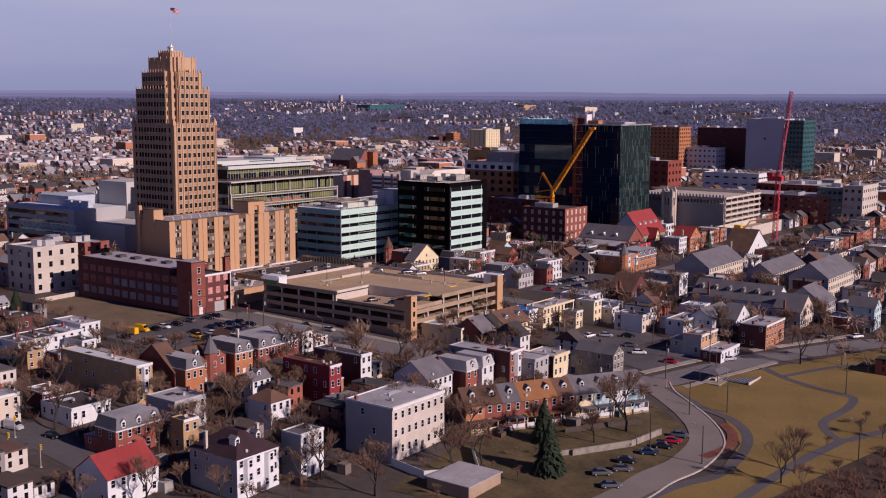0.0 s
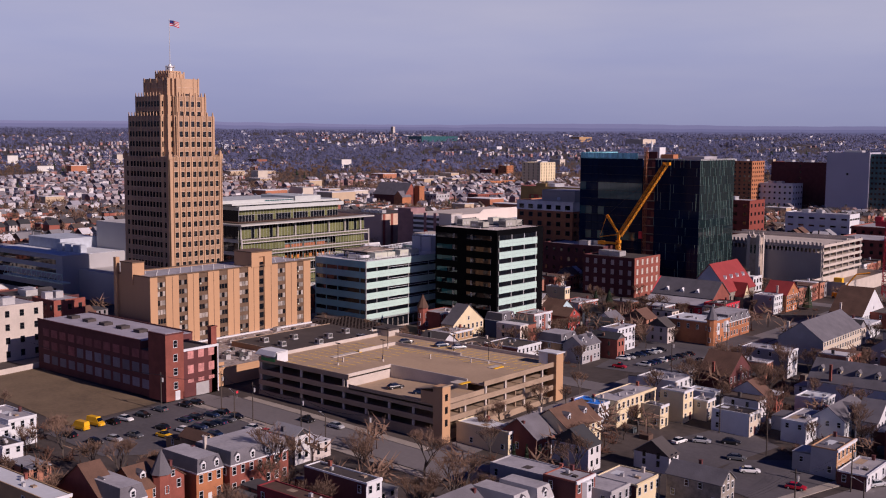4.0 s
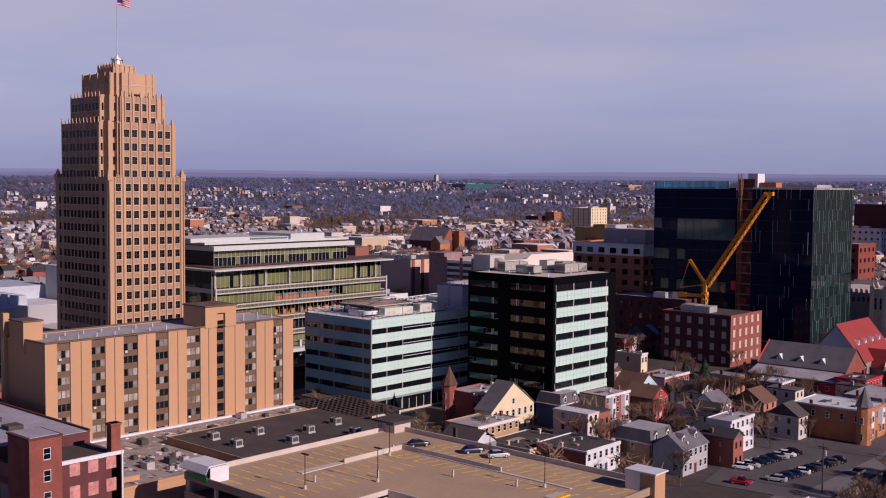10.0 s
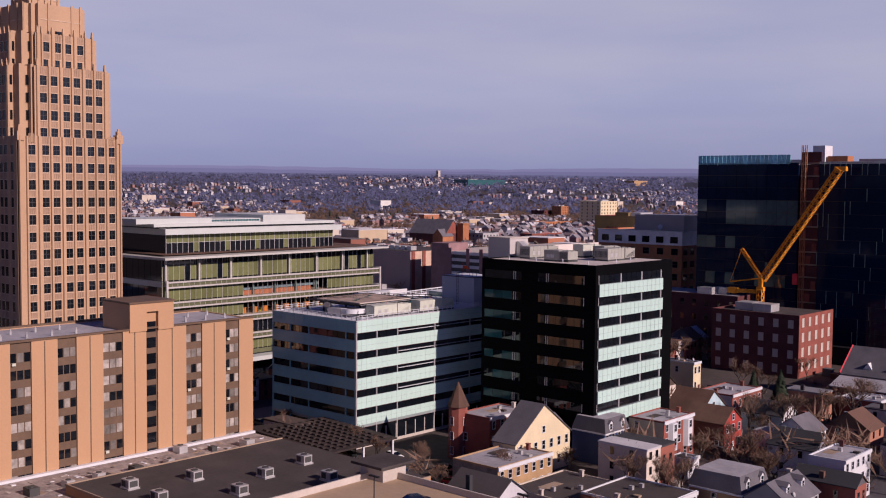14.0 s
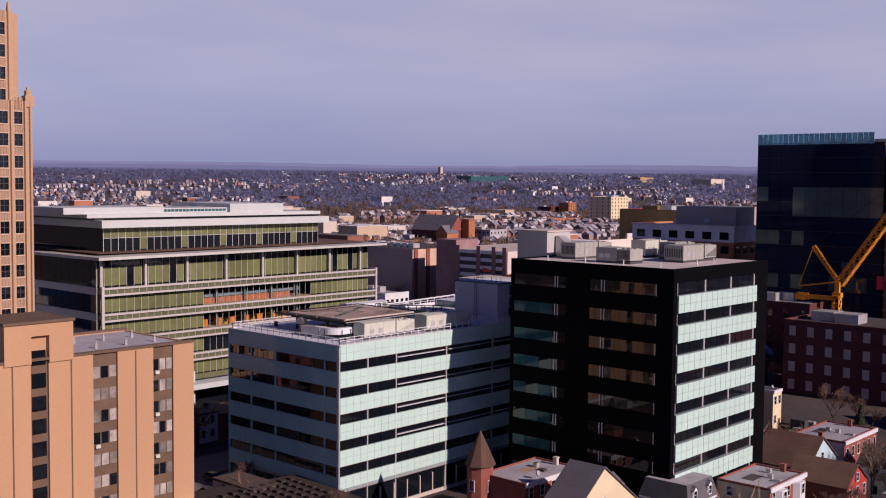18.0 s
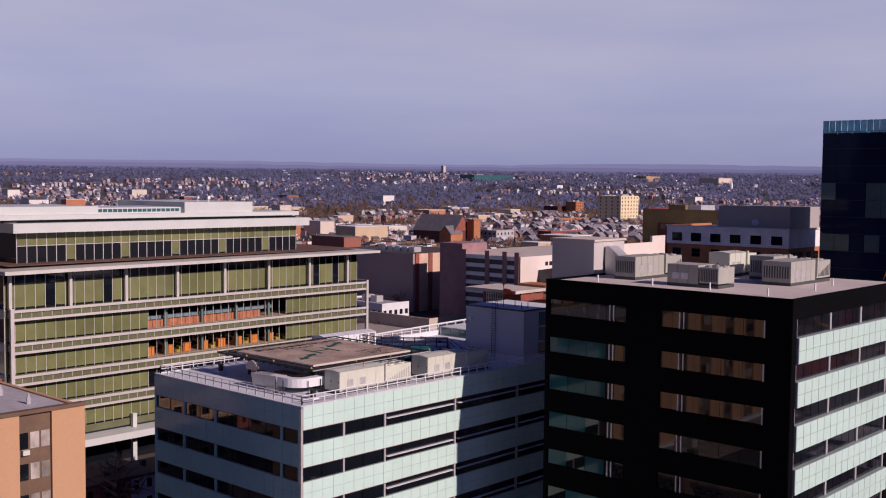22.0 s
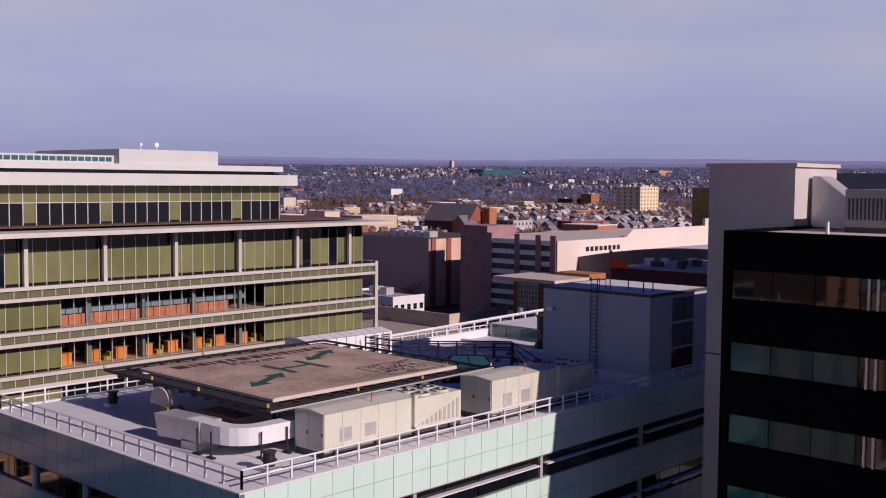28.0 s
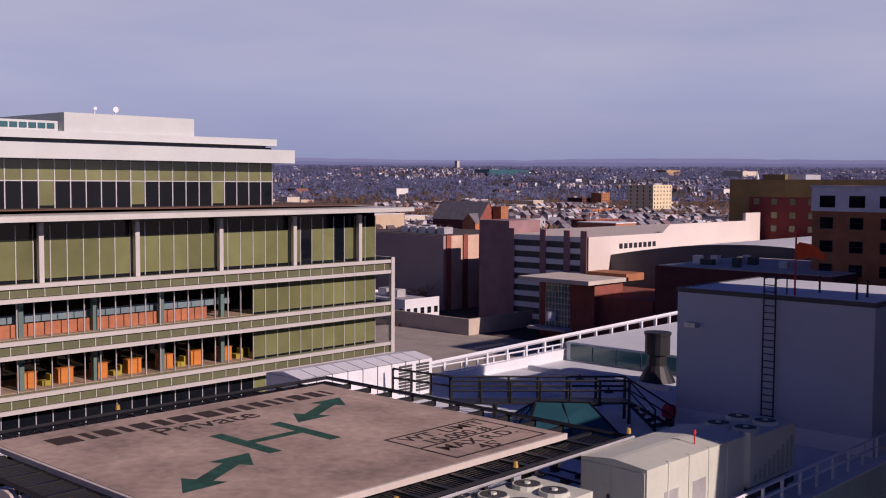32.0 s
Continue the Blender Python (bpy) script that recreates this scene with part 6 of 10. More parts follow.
def shop_roofs():
    """The low shops between the apartment block and the garage."""
    t = thing("low_shop_building", 16, -48, 0, "low flat-roofed shop building with grey and tar roofs", "building")
    gr = M("littered_gravel_roof", (0.30, 0.25, 0.23), 0.95, 0.5, 0.5, 2.2, 0.3)
    part("wall", MB().box(-8.4, -88, 0, 30.0, -14.5, 5.0), TAN, t)
    part("gravel_roof", MB().box(-8.3, -87.8, 5.0, 29.8, -14.7, 5.15), gr, t, "littered gravel roof")
    part("roof_edge", MB().box(-8.5, -88.1, 5.0, 30.1, -87.8, 5.5).box(29.8, -87.8, 5.0, 30.1, -60, 5.5).box(-8.55, -87.8, 5.0, -7.6, -14.5, 5.6, 1), [TAN, WHITE], t)
    part("tar_wall", MB().box(5.0, -62, 5.15, 43.6, -18, 6.6), M("tan_brick_low", (0.46, 0.26, 0.14), 0.9, 0.15, 0.2, 4, 0.1), t)
    part("tar_roof", MB().box(5.15, -61.85, 6.6, 43.4, -18.2, 6.7), ROOFDK, t, "black tar roof")
    part("tar_edge", MB().box(4.95, -62.1, 6.6, 43.65, -61.85, 6.9).box(43.4, -61.85, 6.6, 43.65, -18, 6.9).box(4.95, -61.85, 6.6, 5.15, -18, 6.9), CONC, t)
    part("rear_wing", MB().box(16, -88.2, 0, 26, -82, 6.2).box(15.8, -88.4, 6.2, 26.2, -81.8, 6.35, 1), [TAN, gr], t)
    for x, y in ((14, -56), (23, -56.5), (17, -46), (29, -46), (24, -37), (33, -31), (22, -27), (37, -24)):
        u = thing("condenser", x, y, 6.7, "small grey rooftop condenser box", "air conditioner", "small rooftop units")
        part("casing", MB().box(x - 1.1, y - 0.9, 6.95, x + 1.1, y + 0.9, 8.3).box(x - 1.25, y - 1.05, 6.7, x + 1.25, y + 1.05, 6.95), GALV, u)
        part("grille", MB().box(x + 1.1, y - 0.7, 7.15, x + 1.13, y + 0.7, 8.1).box(x - 0.9, y - 0.93, 7.15, x + 0.2, y - 0.9, 8.1), ACDK, u)
        part("fan", MB().cyl(x, y, 8.3, 8.42, 0.6, 0.6, 10), ACDK, u)
    rnd = random.Random(6)
    for k in range(22):
        x, y = rnd.uniform(-6, 3.5), -84 + k * 6.2 + rnd.uniform(-1, 1)
        if k > 10 or y > -18:
            x = rnd.uniform(8, 26)
            y = rnd.uniform(-82, -66)
        s = rnd.uniform(0.6, 1.2)
        u = thing("condenser", x, y, 5.15, "small grey rooftop condenser box", "air conditioner", "small rooftop units")
        part("casing", MB().box(x - s, y - s * .8, 5.15, x + s, y + s * .8, 5.15 + s * 1.2), GALV if k % 3 else ACDK, u)
        part("fan", MB().cyl(x, y, 5.15 + s * 1.2, 5.27 + s * 1.2, s * .5, s * .5, 10), ACDK, u)
    deb = MB()
    for k in range(520):
        x, y = rnd.uniform(-7, 28), rnd.uniform(-86, -16)
        if x > 4.5 and y > -62.5:
            continue
        a = rnd.uniform(0.2, 1.8)
        deb.box(x, y, 5.15, x + a, y + rnd.uniform(0.1, 1.1), 5.156 + k * .0001 + (rnd.uniform(0.02, 0.12) if k % 4 == 0 else 0), k % 4)
    part("roof_debris", deb, [WHITE, CONC, CONCL, ROOFDK], t, "scraps of torn roofing", kind="stuff")
    c = thing("entry_canopy", 2, -6, 0, "brown tiled entrance canopy roof", "canopy")
    cm = MB().loft([(-12, -14, 5.2), (14, -14, 4.4), (14, 4, 4.4), (-8, 4, 5.2)], [(-12, -14, 5.5), (14, -14, 4.7), (14, 4, 4.7), (-8, 4, 5.5)])
    for i in range(12):
        for j in range(9):
            cm.box(-7 + i * 1.7, -13 + j * 1.8, 4.7, -6 + i * 1.7, -12.2 + j * 1.8, 5.75 - i * 0.065)
    part("canopy_roof", cm, M("dark_brown_tile", (.035, .024, .022), .85, .3, .5, 3, .2), c)
    part("post", MB().box(13.3, -13.6, 0, 13.7, -13.2, 4.4).box(13.3, 3, 0, 13.7, 3.4, 4.4).box(-7, 3, 0, -6.6, 3.4, 5.2).box(13.3, -5, 0, 13.7, -4.6, 4.4), WHITE, c)


shop_roofs()


def factory():
    t = thing("brick_factory", 2, -98, 0, "long maroon brick factory with bricked-up windows and corner tower", "building")
    X, Y, Z = 33.5, -108.0, 15.3
    part("wall", MB().box(-33, Y, 0, X, -90, Z - 2.2).box(-33, Y, Z - 2.2, X - 12, -90, Z), BRICKDK, t)
    part("roof", MB().box(-32.7, Y + 0.3, Z, X - 12.3, -90.3, Z + 0.12), M("grey_purple_roof", (0.34, 0.32, 0.37), 0.8, 0.2, 0.2, 1.5, 0.1), t)
    part("lower_roof", MB().box(X - 12, Y + 0.3, Z - 2.2, X - 0.3, -90.3, Z - 2.08), ROOFDK, t)
    part("parapet", MB().box(-33.1, Y - 0.1, Z, X - 12, Y + 0.3, Z + 0.5).box(X - 0.3, Y + 5.6, Z - 2.2, X + 0.1, -90, Z - 1.5, 1).box(-33.1, -90.3, Z, X - 12, -89.9, Z + .5), [BRICKDK, WHITE], t)
    part("corner_tower", MB().box(X - 7.5, Y - 0.4, 0, X + 0.4, Y + 5.6, 18.6), BRICK, t)
    part("tower_cap", MB().box(X - 7.7, Y - 0.6, 18.6, X + 0.6, Y + 5.8, 18.9).box(X - 7.2, Y - 0.1, 18.9, X + .1, Y + 5.3, 19.0, 1), [BRICKDK, M("grey_purple_roof", (0.34, 0.32, 0.37))], t)
    part("chimney", MB().box(X - 1.6, -92.5, 0, X, -90.6, 19.0).box(X - 1.8, -92.7, 18.6, X + 0.2, -90.4, 19.0), BRICK, t)
    F = FY(-33, Y)
    pinkb = M("patched_pink_brick", (0.24, 0.08, 0.08), 0.9, 0.3, 0.5, 4, 0.1, rand=0.3)
    greyb = M("grey_block_infill", (0.19, 0.165, 0.20), 0.9, 0.2, 0.5, 4, 0.1, rand=0.25)
    for i in range(17):
        u = 3 + i * 4.75
        for k, (z, h) in enumerate(((2.2, 2.6), (6.4, 2.8), (10.6, 2.4))):
            if u < 57:
                pane(t, F, u, u + 3.4, z, z + h, 0.01, (greyb, greyb if 3 < i < 14 else pinkb, pinkb)[k], "infill_panel", thick=0.05)
    F = FX(X, Y + 5.6)
    for i in range(3):
        for k in range(3):
            pane(t, F, 1.6 + i * 3.6, 3.6 + i * 3.6, 2.4 + k * 4.2 + (1.6 if k == 0 else 0), 5.0 + k * 4.0, 0.01, M("faded_pink_board", (0.50, 0.22, 0.20), 0.9, 0.4, 0.8, 3, 0.1), "boarded_window", thick=0.05)
    F = FX(X + 0.4, Y - 0.4)
    for k in range(4):
        sash(t, F, 3.2, 3.2 + k * 3.9, 1.2, 1.9)
    part("roller_door", MB().box(X, -98, 0, X + 0.08, -93.5, 3.6), GALV, t)
    part("side_door", MB().box(X + 0.4, -105.4, 0, X + 0.46, -103.8, 2.6), WHITE, t)
    part("downpipe", MB().box(X + 0.02, -90.5, 0, X + 0.2, -90.2, Z - 1.5), WHITE, t)
    for i in range(5):
        part("roof_hatch", MB().box(-28 + i * 9, -101, Z + .12, -25 + i * 9, -98, Z + 1.0), ROOFDK, t)


factory()

# ---- cranes ----


def cranes():
    t = thing("mobile_crane", 5, 182, 0, "orange-yellow lattice-boom crane at the building site", "crane")
    bm_ = MB()
    lattice(bm_, (5.4, 182, 25.0), (30.0, 182, 61.2), 2.0, 18, 0.17, (0, 1, 0))
    part("boom", bm_, ORANGE, t)
    jb = MB()
    lattice(jb, (5.0, 182, 26.0), (-2.0, 182, 35.0), 0.9, 8, 0.13, (0, 1, 0))
    part("gantry", jb, ORANGE, t)
    mb = MB()
    lattice(mb, (4.9, 182, 0), (4.9, 182, 22), 1.8, 10, 0.16, (0, 1, 0))
    part("mast", mb, ORANGE, t)
    part("slewing_deck", MB().box(3.8, 181.2, 21.6, 6.2, 182.8, 22.8).box(4.4, 181.5, 22.8, 5.6, 182.5, 25.6), ORANGE, t)
    part("counterweight_arm", MB().box(-5.2, 181.2, 20.6, 3.4, 182.8, 21.7).box(-6.4, 180.9, 20.2, -3.4, 183.1, 22.0).bar((-5.9, 182, 23.9), (-2.0, 182, 35.0), 0.1).bar((-5.9, 182, 23.9), (4.6, 182, 25.6), 0.22), ORANGE, t)
    part("cable", MB().bar((-2.0, 182, 35.0), (29.4, 182, 60.8), 0.06), IRON, t)
    part("boom_head", MB().box(28.6, 181.2, 60.6, 32.2, 182.8, 62.0), ORANGE, t)
    r = thing("tower_crane", 118, 236, 0, "pink-red lattice crane beside a garage under construction", "crane")
    m2 = MB()
    lattice(m2, (117.5, 236, 0), (118.0, 236, 38), 2.2, 16, 0.16, (0, 1, 0))
    part("mast", m2, REDP, r)
    m3 = MB()
    lattice(m3, (118, 236, 36), (123, 236.5, 82), 1.7, 22, 0.14, (0, 1, 0))
    part("jib", m3, M("faded_red_paint", (0.45, 0.05, 0.09), 0.6), r)
    part("machinery_deck", MB().box(112.5, 234, 33, 120.5, 238, 35.5).box(112, 234.5, 35.5, 115, 237.5, 37.5), REDP, r)
    l = thing("boom_lift", 108, 214, 0, "orange telescopic boom lift", "boom lift")
    part("boom", MB().bar((104, 214, 2.2), (111.5, 214, 12), 0.35).bar((111.5, 214, 12), (117, 216, 13), 0.3), ORANGE, l)
    part("chassis", MB().box(101, 212.8, 0.6, 106.5, 215.2, 2.6), ORANGE, l)
    for q in ((101.8, 212.7), (105.7, 212.7), (101.8, 215.3), (105.7, 215.3)):
        part("wheel", MB().loft([(q[0] + 0.6 * math.cos(a * .63), q[1] - .2, 0.6 + 0.6 * math.sin(a * .63)) for a in range(10)], [(q[0] + 0.6 * math.cos(a * .63), q[1] + .2, 0.6 + 0.6 * math.sin(a * .63)) for a in range(10)]), IRON, l)


cranes()

# ---- houses ----
WORDS = {"white_paint": "white", "cream_stucco": "cream stucco", "beige_siding": "beige", "red_brick": "red brick", "dark_maroon_brick": "dark brick", "orange_brick": "orange brick",
         "yellow_brick": "yellow brick", "maroon_painted_wall": "maroon painted", "grey_field_stone": "field stone", "grey_siding": "grey", "light_blue_siding": "light blue", "navy_siding": "navy",
         "red_paint": "bright red brick", "tan_brick": "tan brick", "light_concrete": "pale stucco", "grey_membrane_roof": "grey flat roof", "white_membrane_roof": "white flat roof", "dark_tar_roof": "black tar roof",
         "brown_shingle_roof": "brown shingle roof", "rust_shingle_roof": "rust shingle roof", "slate_grey_roof": "slate roof", "red_shingle_roof": "red roof", "blue_tarp": "blue tarp roof", "maroon_black_shingle": "maroon-black shingle roof"}
FOOT = []


def house(x, y, w, d, h, kind, wall, roof, floors, front=None, dormers=0, side_dormers=0, bays=0, turret="", turn=0.0, porch=None, ny=0, nx=0, sink=1.5):
    """A town house whose corner towards +x, -y stands at (x, y); w along -x, d along +y, h to the eaves."""
    if x > 60 and y > -95 and not turn:
        h *= .84
    FOOT.append((x - w, x, y, y + d))
    z0 = gz(x - w / 2, y + d / 2)
    rn = random.Random(int(x * 31 + y * 17))
    shape = {"flat": "flat-roofed", "gx": "gabled", "gy": "gabled", "mansard": "mansard-roofed", "hip": "hip-roofed"}[kind]
    t = thing("house", 0, 0, 0, f"{WORDS[wall.name]} {shape} town house with {WORDS[roof.name]}", "house", "town houses")
    # walls with a sunken footing
    part("wall", MB().box(-w, 0, -sink, 0, d, h), wall, t)
    fw = front or wall
    if front:
        part("front_wall", MB().box(0, 0, -sink, 0.12, d, h + (0.5 if kind == "flat" else 0)), front, t)
    fd = 0.12 if front else 0.0
    if kind == "flat":
        part("roof", MB().box(-w + 0.2, 0.2, h, -0.2, d - 0.2, h + 0.06), roof, t)
        part("parapet", MB().box(-w, 0, h, 0, 0.2, h + 0.35).box(-0.2, 0.2, h, 0, d, h + 0.35).box(-w, 0.2, h, -w + 0.2, d, h + 0.3).box(-w + .2, d - .2, h, -.2, d, h + .3), fw if rn.random() < 0.6 else WHITE, t)
        part("cornice", MB().box(fd, 0, h - 0.25, fd + 0.25, d, h + 0.4), WHITE if rn.random() < 0.7 else fw, t)
        for k in range(1 + int(w * d > 90)):
            vx, vy = -w * rn.uniform(.3, .7), d * rn.uniform(.25, .75)
            part("roof_vent", MB().box(vx, vy, h, vx + 0.7, vy + 0.6, h + 0.75), GALV, t)
    elif kind in ("gx", "gy"):
        hh = (d if kind == "gx" else w) * 0.36
        part("roof", MB().gable(-w, 0, 0, d, h, hh, kind[1], 0.3, 0, 1), [roof, fw if kind == "gx" else wall], t)
        if kind == "gx":
            sash(t, FX(fd, 0), d / 2, h + hh * 0.15, 0.8, 1.2)
    elif kind == "mansard":
        part("roof", MB().hip(-w - 0.2, -0.05, 0.35, d + 0.05, h, 2.7, 0.75, 0, 1), [ROOFSL if roof is not ROOFWH else GREYW, ROOFGR], t)
        part("cornice", MB().box(0, 0, h - 0.3, 0.4, d, h).box(-w, -0.12, h - 0.3, 0.4, 0, h), WHITE, t)
        dormers = dormers or max(1, round(d / 4.5))
    elif kind == "hip":
        part("roof", MB().hip(-w - 0.3, -0.3, 0.3, d + 0.3, h, min(w, d) * 0.33, min(w, d) * 0.47, 0), roof, t)
    # chimneys
    for k in range(1 + (w * d > 110)):
        cx, cy = -w * rn.uniform(.35, .8), d - 0.8 if k == 0 else 0.5
        zt = h + (1.1 if kind == "flat" else min(w, d) * .3 + .6)
        if rn.random() < .3:
            continue
        part("chimney", MB().box(cx - 0.33, cy - 0.3, h - 0.3, cx + 0.33, cy + 0.3, zt).box(cx - 0.4, cy - 0.37, zt, cx + 0.4, cy + 0.37, zt + 0.15), rn.choice((BRICK, BRICKDK, CONCL)), t)
    # windows
    fh = h / floors
    ny_ = ny or max(2, round(d / 2.4))
    nx_ = nx or max(1, round(w / 3.4))
    for k in range(floors):
        zz = k * fh + fh * 0.34
        for i in range(ny_):
            if k == 0 and i == ny_ // 2:
                part("door", MB().box(fd, (i + .5) * d / ny_ - 0.5, 0, fd + 0.06, (i + .5) * d / ny_ + 0.5, 2.1), rn.choice((WHITE, BRICKDK, ACDK)), t)
                continue
            sash(t, FX(fd, 0), (i + .5) * d / ny_, zz, 0.9, min(1.65, fh * 0.5), arch=(k == floors - 1 and floors > 2))
        for i in range(nx_):
            if rn.random() < (0.4 if x > 90 else 0.3):
                sash(t, FY(-w, 0), (i + .5) * w / nx_, zz, 0.85, min(1.5, fh * 0.48))
    for k in range(bays):
        bw = min(2.6, d * 0.4)
        for q in ((0.25, 0.75) if d > 9 else (0.5,)):
            yb = d * q
            bay_ = part("bay", MB().prism([(fd, yb - bw / 2), (fd + 0.9, yb - bw / 3), (fd + 0.9, yb + bw / 3), (fd, yb + bw / 2)], fh * 0.9, h - 0.3), WHITE, t)
            for kk in range(1, floors):
                sash(bay_, FX(fd + 0.9, 0), yb, kk * fh + fh * 0.3, 0.8, 1.4)
    for k in range(dormers):
        yd = (k + 0.5) * d / dormers
        if kind == "mansard":
            dx, dz = 0.15, h + 0.35
        else:
            dx, dz = -w * 0.2, h + w * 0.144 - 0.3
        dm = part("dormer", MB().box(dx - 1.8, yd - 0.65, dz, dx, yd + 0.65, dz + 1.5).gable(dx - 1.9, yd - 0.65, dx + 0.05, yd + 0.65, dz + 1.5, 0.55, "x", 0.15, 1, 0, 0.1), [WHITE, ROOFSL], t)
        sash(dm, FX(dx, 0), yd, dz + 0.15, 0.75, 1.15)
    for k in range(side_dormers):
        xd = (k + 0.5) * w / side_dormers
        dy, dz = d * 0.2, h + d * 0.144 - 0.3
        dm = part("dormer", MB().box(-w + xd - 0.7, dy, dz, -w + xd + 0.7, dy + 1.9, dz + 1.5).gable(-w + xd - 0.7, dy - 0.05, -w + xd + 0.7, dy + 2.2, dz + 1.5, 0.7, "y", 0.15, 1, 0, 0.1), [CREAM, ROOFSL], t)
        sash(dm, FY(-w, dy), xd, dz + 0.2, 0.7, 1.1)
    if turret:
        tx, ty = (0.0, 0.0) if turret == "C" else (-w, 0.0)
        tw_ = part("turret", MB().cyl(tx, ty, 0, h + 1.6, 1.9, 1.9, 8), wall, t)
        part("turret_roof", MB().cyl(tx, ty, h + 1.6, h + 6.6, 2.3, 0.05, 8), ROOFSL if turret == "C" else ROOFBR, tw_)
        for k in range(floors):
            for a in (0, 1):
                F = FX(tx + 1.78, ty) if a == 0 else FY(tx, ty - 1.78)
                sash(tw_, F, 0, k * fh + fh * 0.35, 0.8, 1.5)
    if porch:
        part("porch", MB().box(0.02, 0.2, -sink, 2.4, d - 0.2, 0.2).box(0.02, 0.3, 2.5, 2.5, d - 0.1, 2.7, 1).box(2.2, 0.3, 0.2, 2.35, d - 0.3, 1.1, 2).box(2.2, .3, 1.1, 2.3, .45, 2.5, 2).box(2.2, d - .45, 1.1, 2.3, d - .3, 2.5, 2).box(2.2, d / 2 - .08, 1.1, 2.3, d / 2 + .08, 2.5, 2), [CONC, roof, porch], t)
    # a lower rear wing, and clutter on flat roofs
    L, wd = rn.uniform(3.5, 6.0), d * rn.uniform(.45, .65)
    ya = rn.choice((0.0, d - wd))
    if not turn and not any(p < x - w - .5 and x - w - L - .5 < q and s < y + ya + wd + .3 and y + ya - .3 < e for p, q, s, e in FOOT[:-1]) and rn.random() < .75:
        hw = h * rn.uniform(.5, .75)
        FOOT.append((x - w - L, x - w, y + ya, y + ya + wd))
        wing = part("rear_wing", MB().box(-w - L, ya, -sink, -w - .02, ya + wd, hw), wall, t)
        part("wing_roof", MB().loft([(-w - L - .15, ya - .15, hw), (-w, ya - .15, hw + .5), (-w, ya + wd + .15, hw + .5), (-w - L - .15, ya + wd + .15, hw)], [(-w - L - .15, ya - .15, hw + .12), (-w, ya - .15, hw + .62), (-w, ya + wd + .15, hw + .62), (-w - L - .15, ya + wd + .15, hw + .12)]), rn.choice((ROOFDK, ROOFGR, ROOFSL)), wing)
        if ya == 0.0:
            sash(wing, FY(-w - L, 0), L / 2, hw * .55, .8, 1.2)
    if kind == "flat":
        vx, vy = -w * rn.uniform(.2, .5), d * rn.uniform(.3, .7)
        part("roof_hatch", MB().box(vx, vy, h + .06, vx + 1.1, vy + .9, h + .4), rn.choice((GALV, ROOFDK, CONC)), t)
        px_, py_ = -w * rn.uniform(.5, .8), d * rn.uniform(.2, .6)
        part("roof_patch", MB().box(px_ - 1.6, py_, h + .06, px_ + .4, py_ + d * .3, h + .075), rn.choice((ROOFDK, CONC, ROOFWH)), t)
    if rn.random() < .35:
        part("satellite_dish", MB().bar((-.8, d * .3, h + .1), (-.8, d * .3, h + .9), .04).bar((-.85, d * .3, h + .95), (-.7, d * .3, h + 1.0), .38, 0, 10), GREYW, t)
    t.location = (x, y, z0)
    t.rotation_euler = (0, 0, radians(turn))
    return t

house(146.4, -225.1, 10.9, 12.7, 6.0, "gy", WHITE, ROOFRED, 2)
house(163.5, -206.0, 14.6, 11.9, 8.4, "hip", GREYW, M("maroon_black_shingle", (0.035, 0.016, 0.022), 0.8, 0.3, 0.4, 4.0, 0.2), 3, front=WHITE, dormers=2, bays=1)
house(165.6, -189.4, 5.9, 7.1, 9.5, "flat", GREYW, ROOFSL, 3, front=WHITE)
house(124.7, -207.2, 7.7, 12.8, 6.3, "mansard", BRICK, ROOFSL, 2)
house(133.8, -195.3, 4.5, 4.5, 7.5, "flat", BRICKYL, ROOFDK, 2)
house(122.2, -188.4, 10.7, 9.9, 7.5, "flat", GREYW, ROOFGR, 2)
house(98.4, -181.3, 33.4, 5.2, 10.0, "flat", BRICKYL, ROOFWH, 3, bays=1)
house(100.2, -170.3, 17.9, 4.5, 6.5, "gy", BRICK, ROOFBR, 2, dormers=1)
house(104.0, -169.8, 16.2, 6.2, 8.0, "mansard", BRICKOR, ROOFSL, 2)
house(99.7, -148.5, 12.9, 6.9, 7.0, "mansard", BRICKOR, ROOFSL, 2)
house(97.5, -155.5, 10.0, 5.6, 7.0, "gx", BRICK, ROOFBR, 2, turret="C")
house(97.8, -161.4, 10.0, 5.4, 6.6, "gy", BRICKOR, ROOFBR, 2, dormers=1)
house(101.5, -141.2, 12.7, 16.5, 7.0, "mansard", BRICK, ROOFSL, 2)
house(136.9, -149.2, 17.2, 4.5, 10.0, "flat", MAROON, ROOFBR, 3)
house(134.1, -133.7, 17.7, 4.5, 9.0, "flat", BRICKDK, ROOFDK, 3, front=WHITE)
house(138.2, -171.7, 8.2, 6.7, 6.5, "hip", WHITE, ROOFBR, 2)
house(120.1, -160.8, 5.2, 6.5, 6.0, "gy", WHITE, ROOFSL, 2, dormers=1)
house(98.5, -201.0, 13.0, 11.5, 4.0, "flat", WHITE, ROOFDK, 1)
house(81.5, -198.0, 8.5, 6.5, 4.0, "flat", BRICKDK, ROOFBR, 1)
house(85.0, -221.0, 12.0, 14.7, 7.4, "flat", BEIGE, ROOFGR, 2)
for k, ro in enumerate((ROOFSL, ROOFDK, ROOFDK, ROOFGR)):
    house(39.0, -178.4 + k * 5.6, 12.0, 5.6, 5.7, "flat", WHITE, ro, 2, nx=2)
house(47.5, -180.8, 6.0, 5.0, 5.0, "flat", BRICKYL, ROOFBR, 2)
house(54.5, -175.5, 6.0, 5.4, 4.8, "flat", BRICK, ROOFBR, 2)
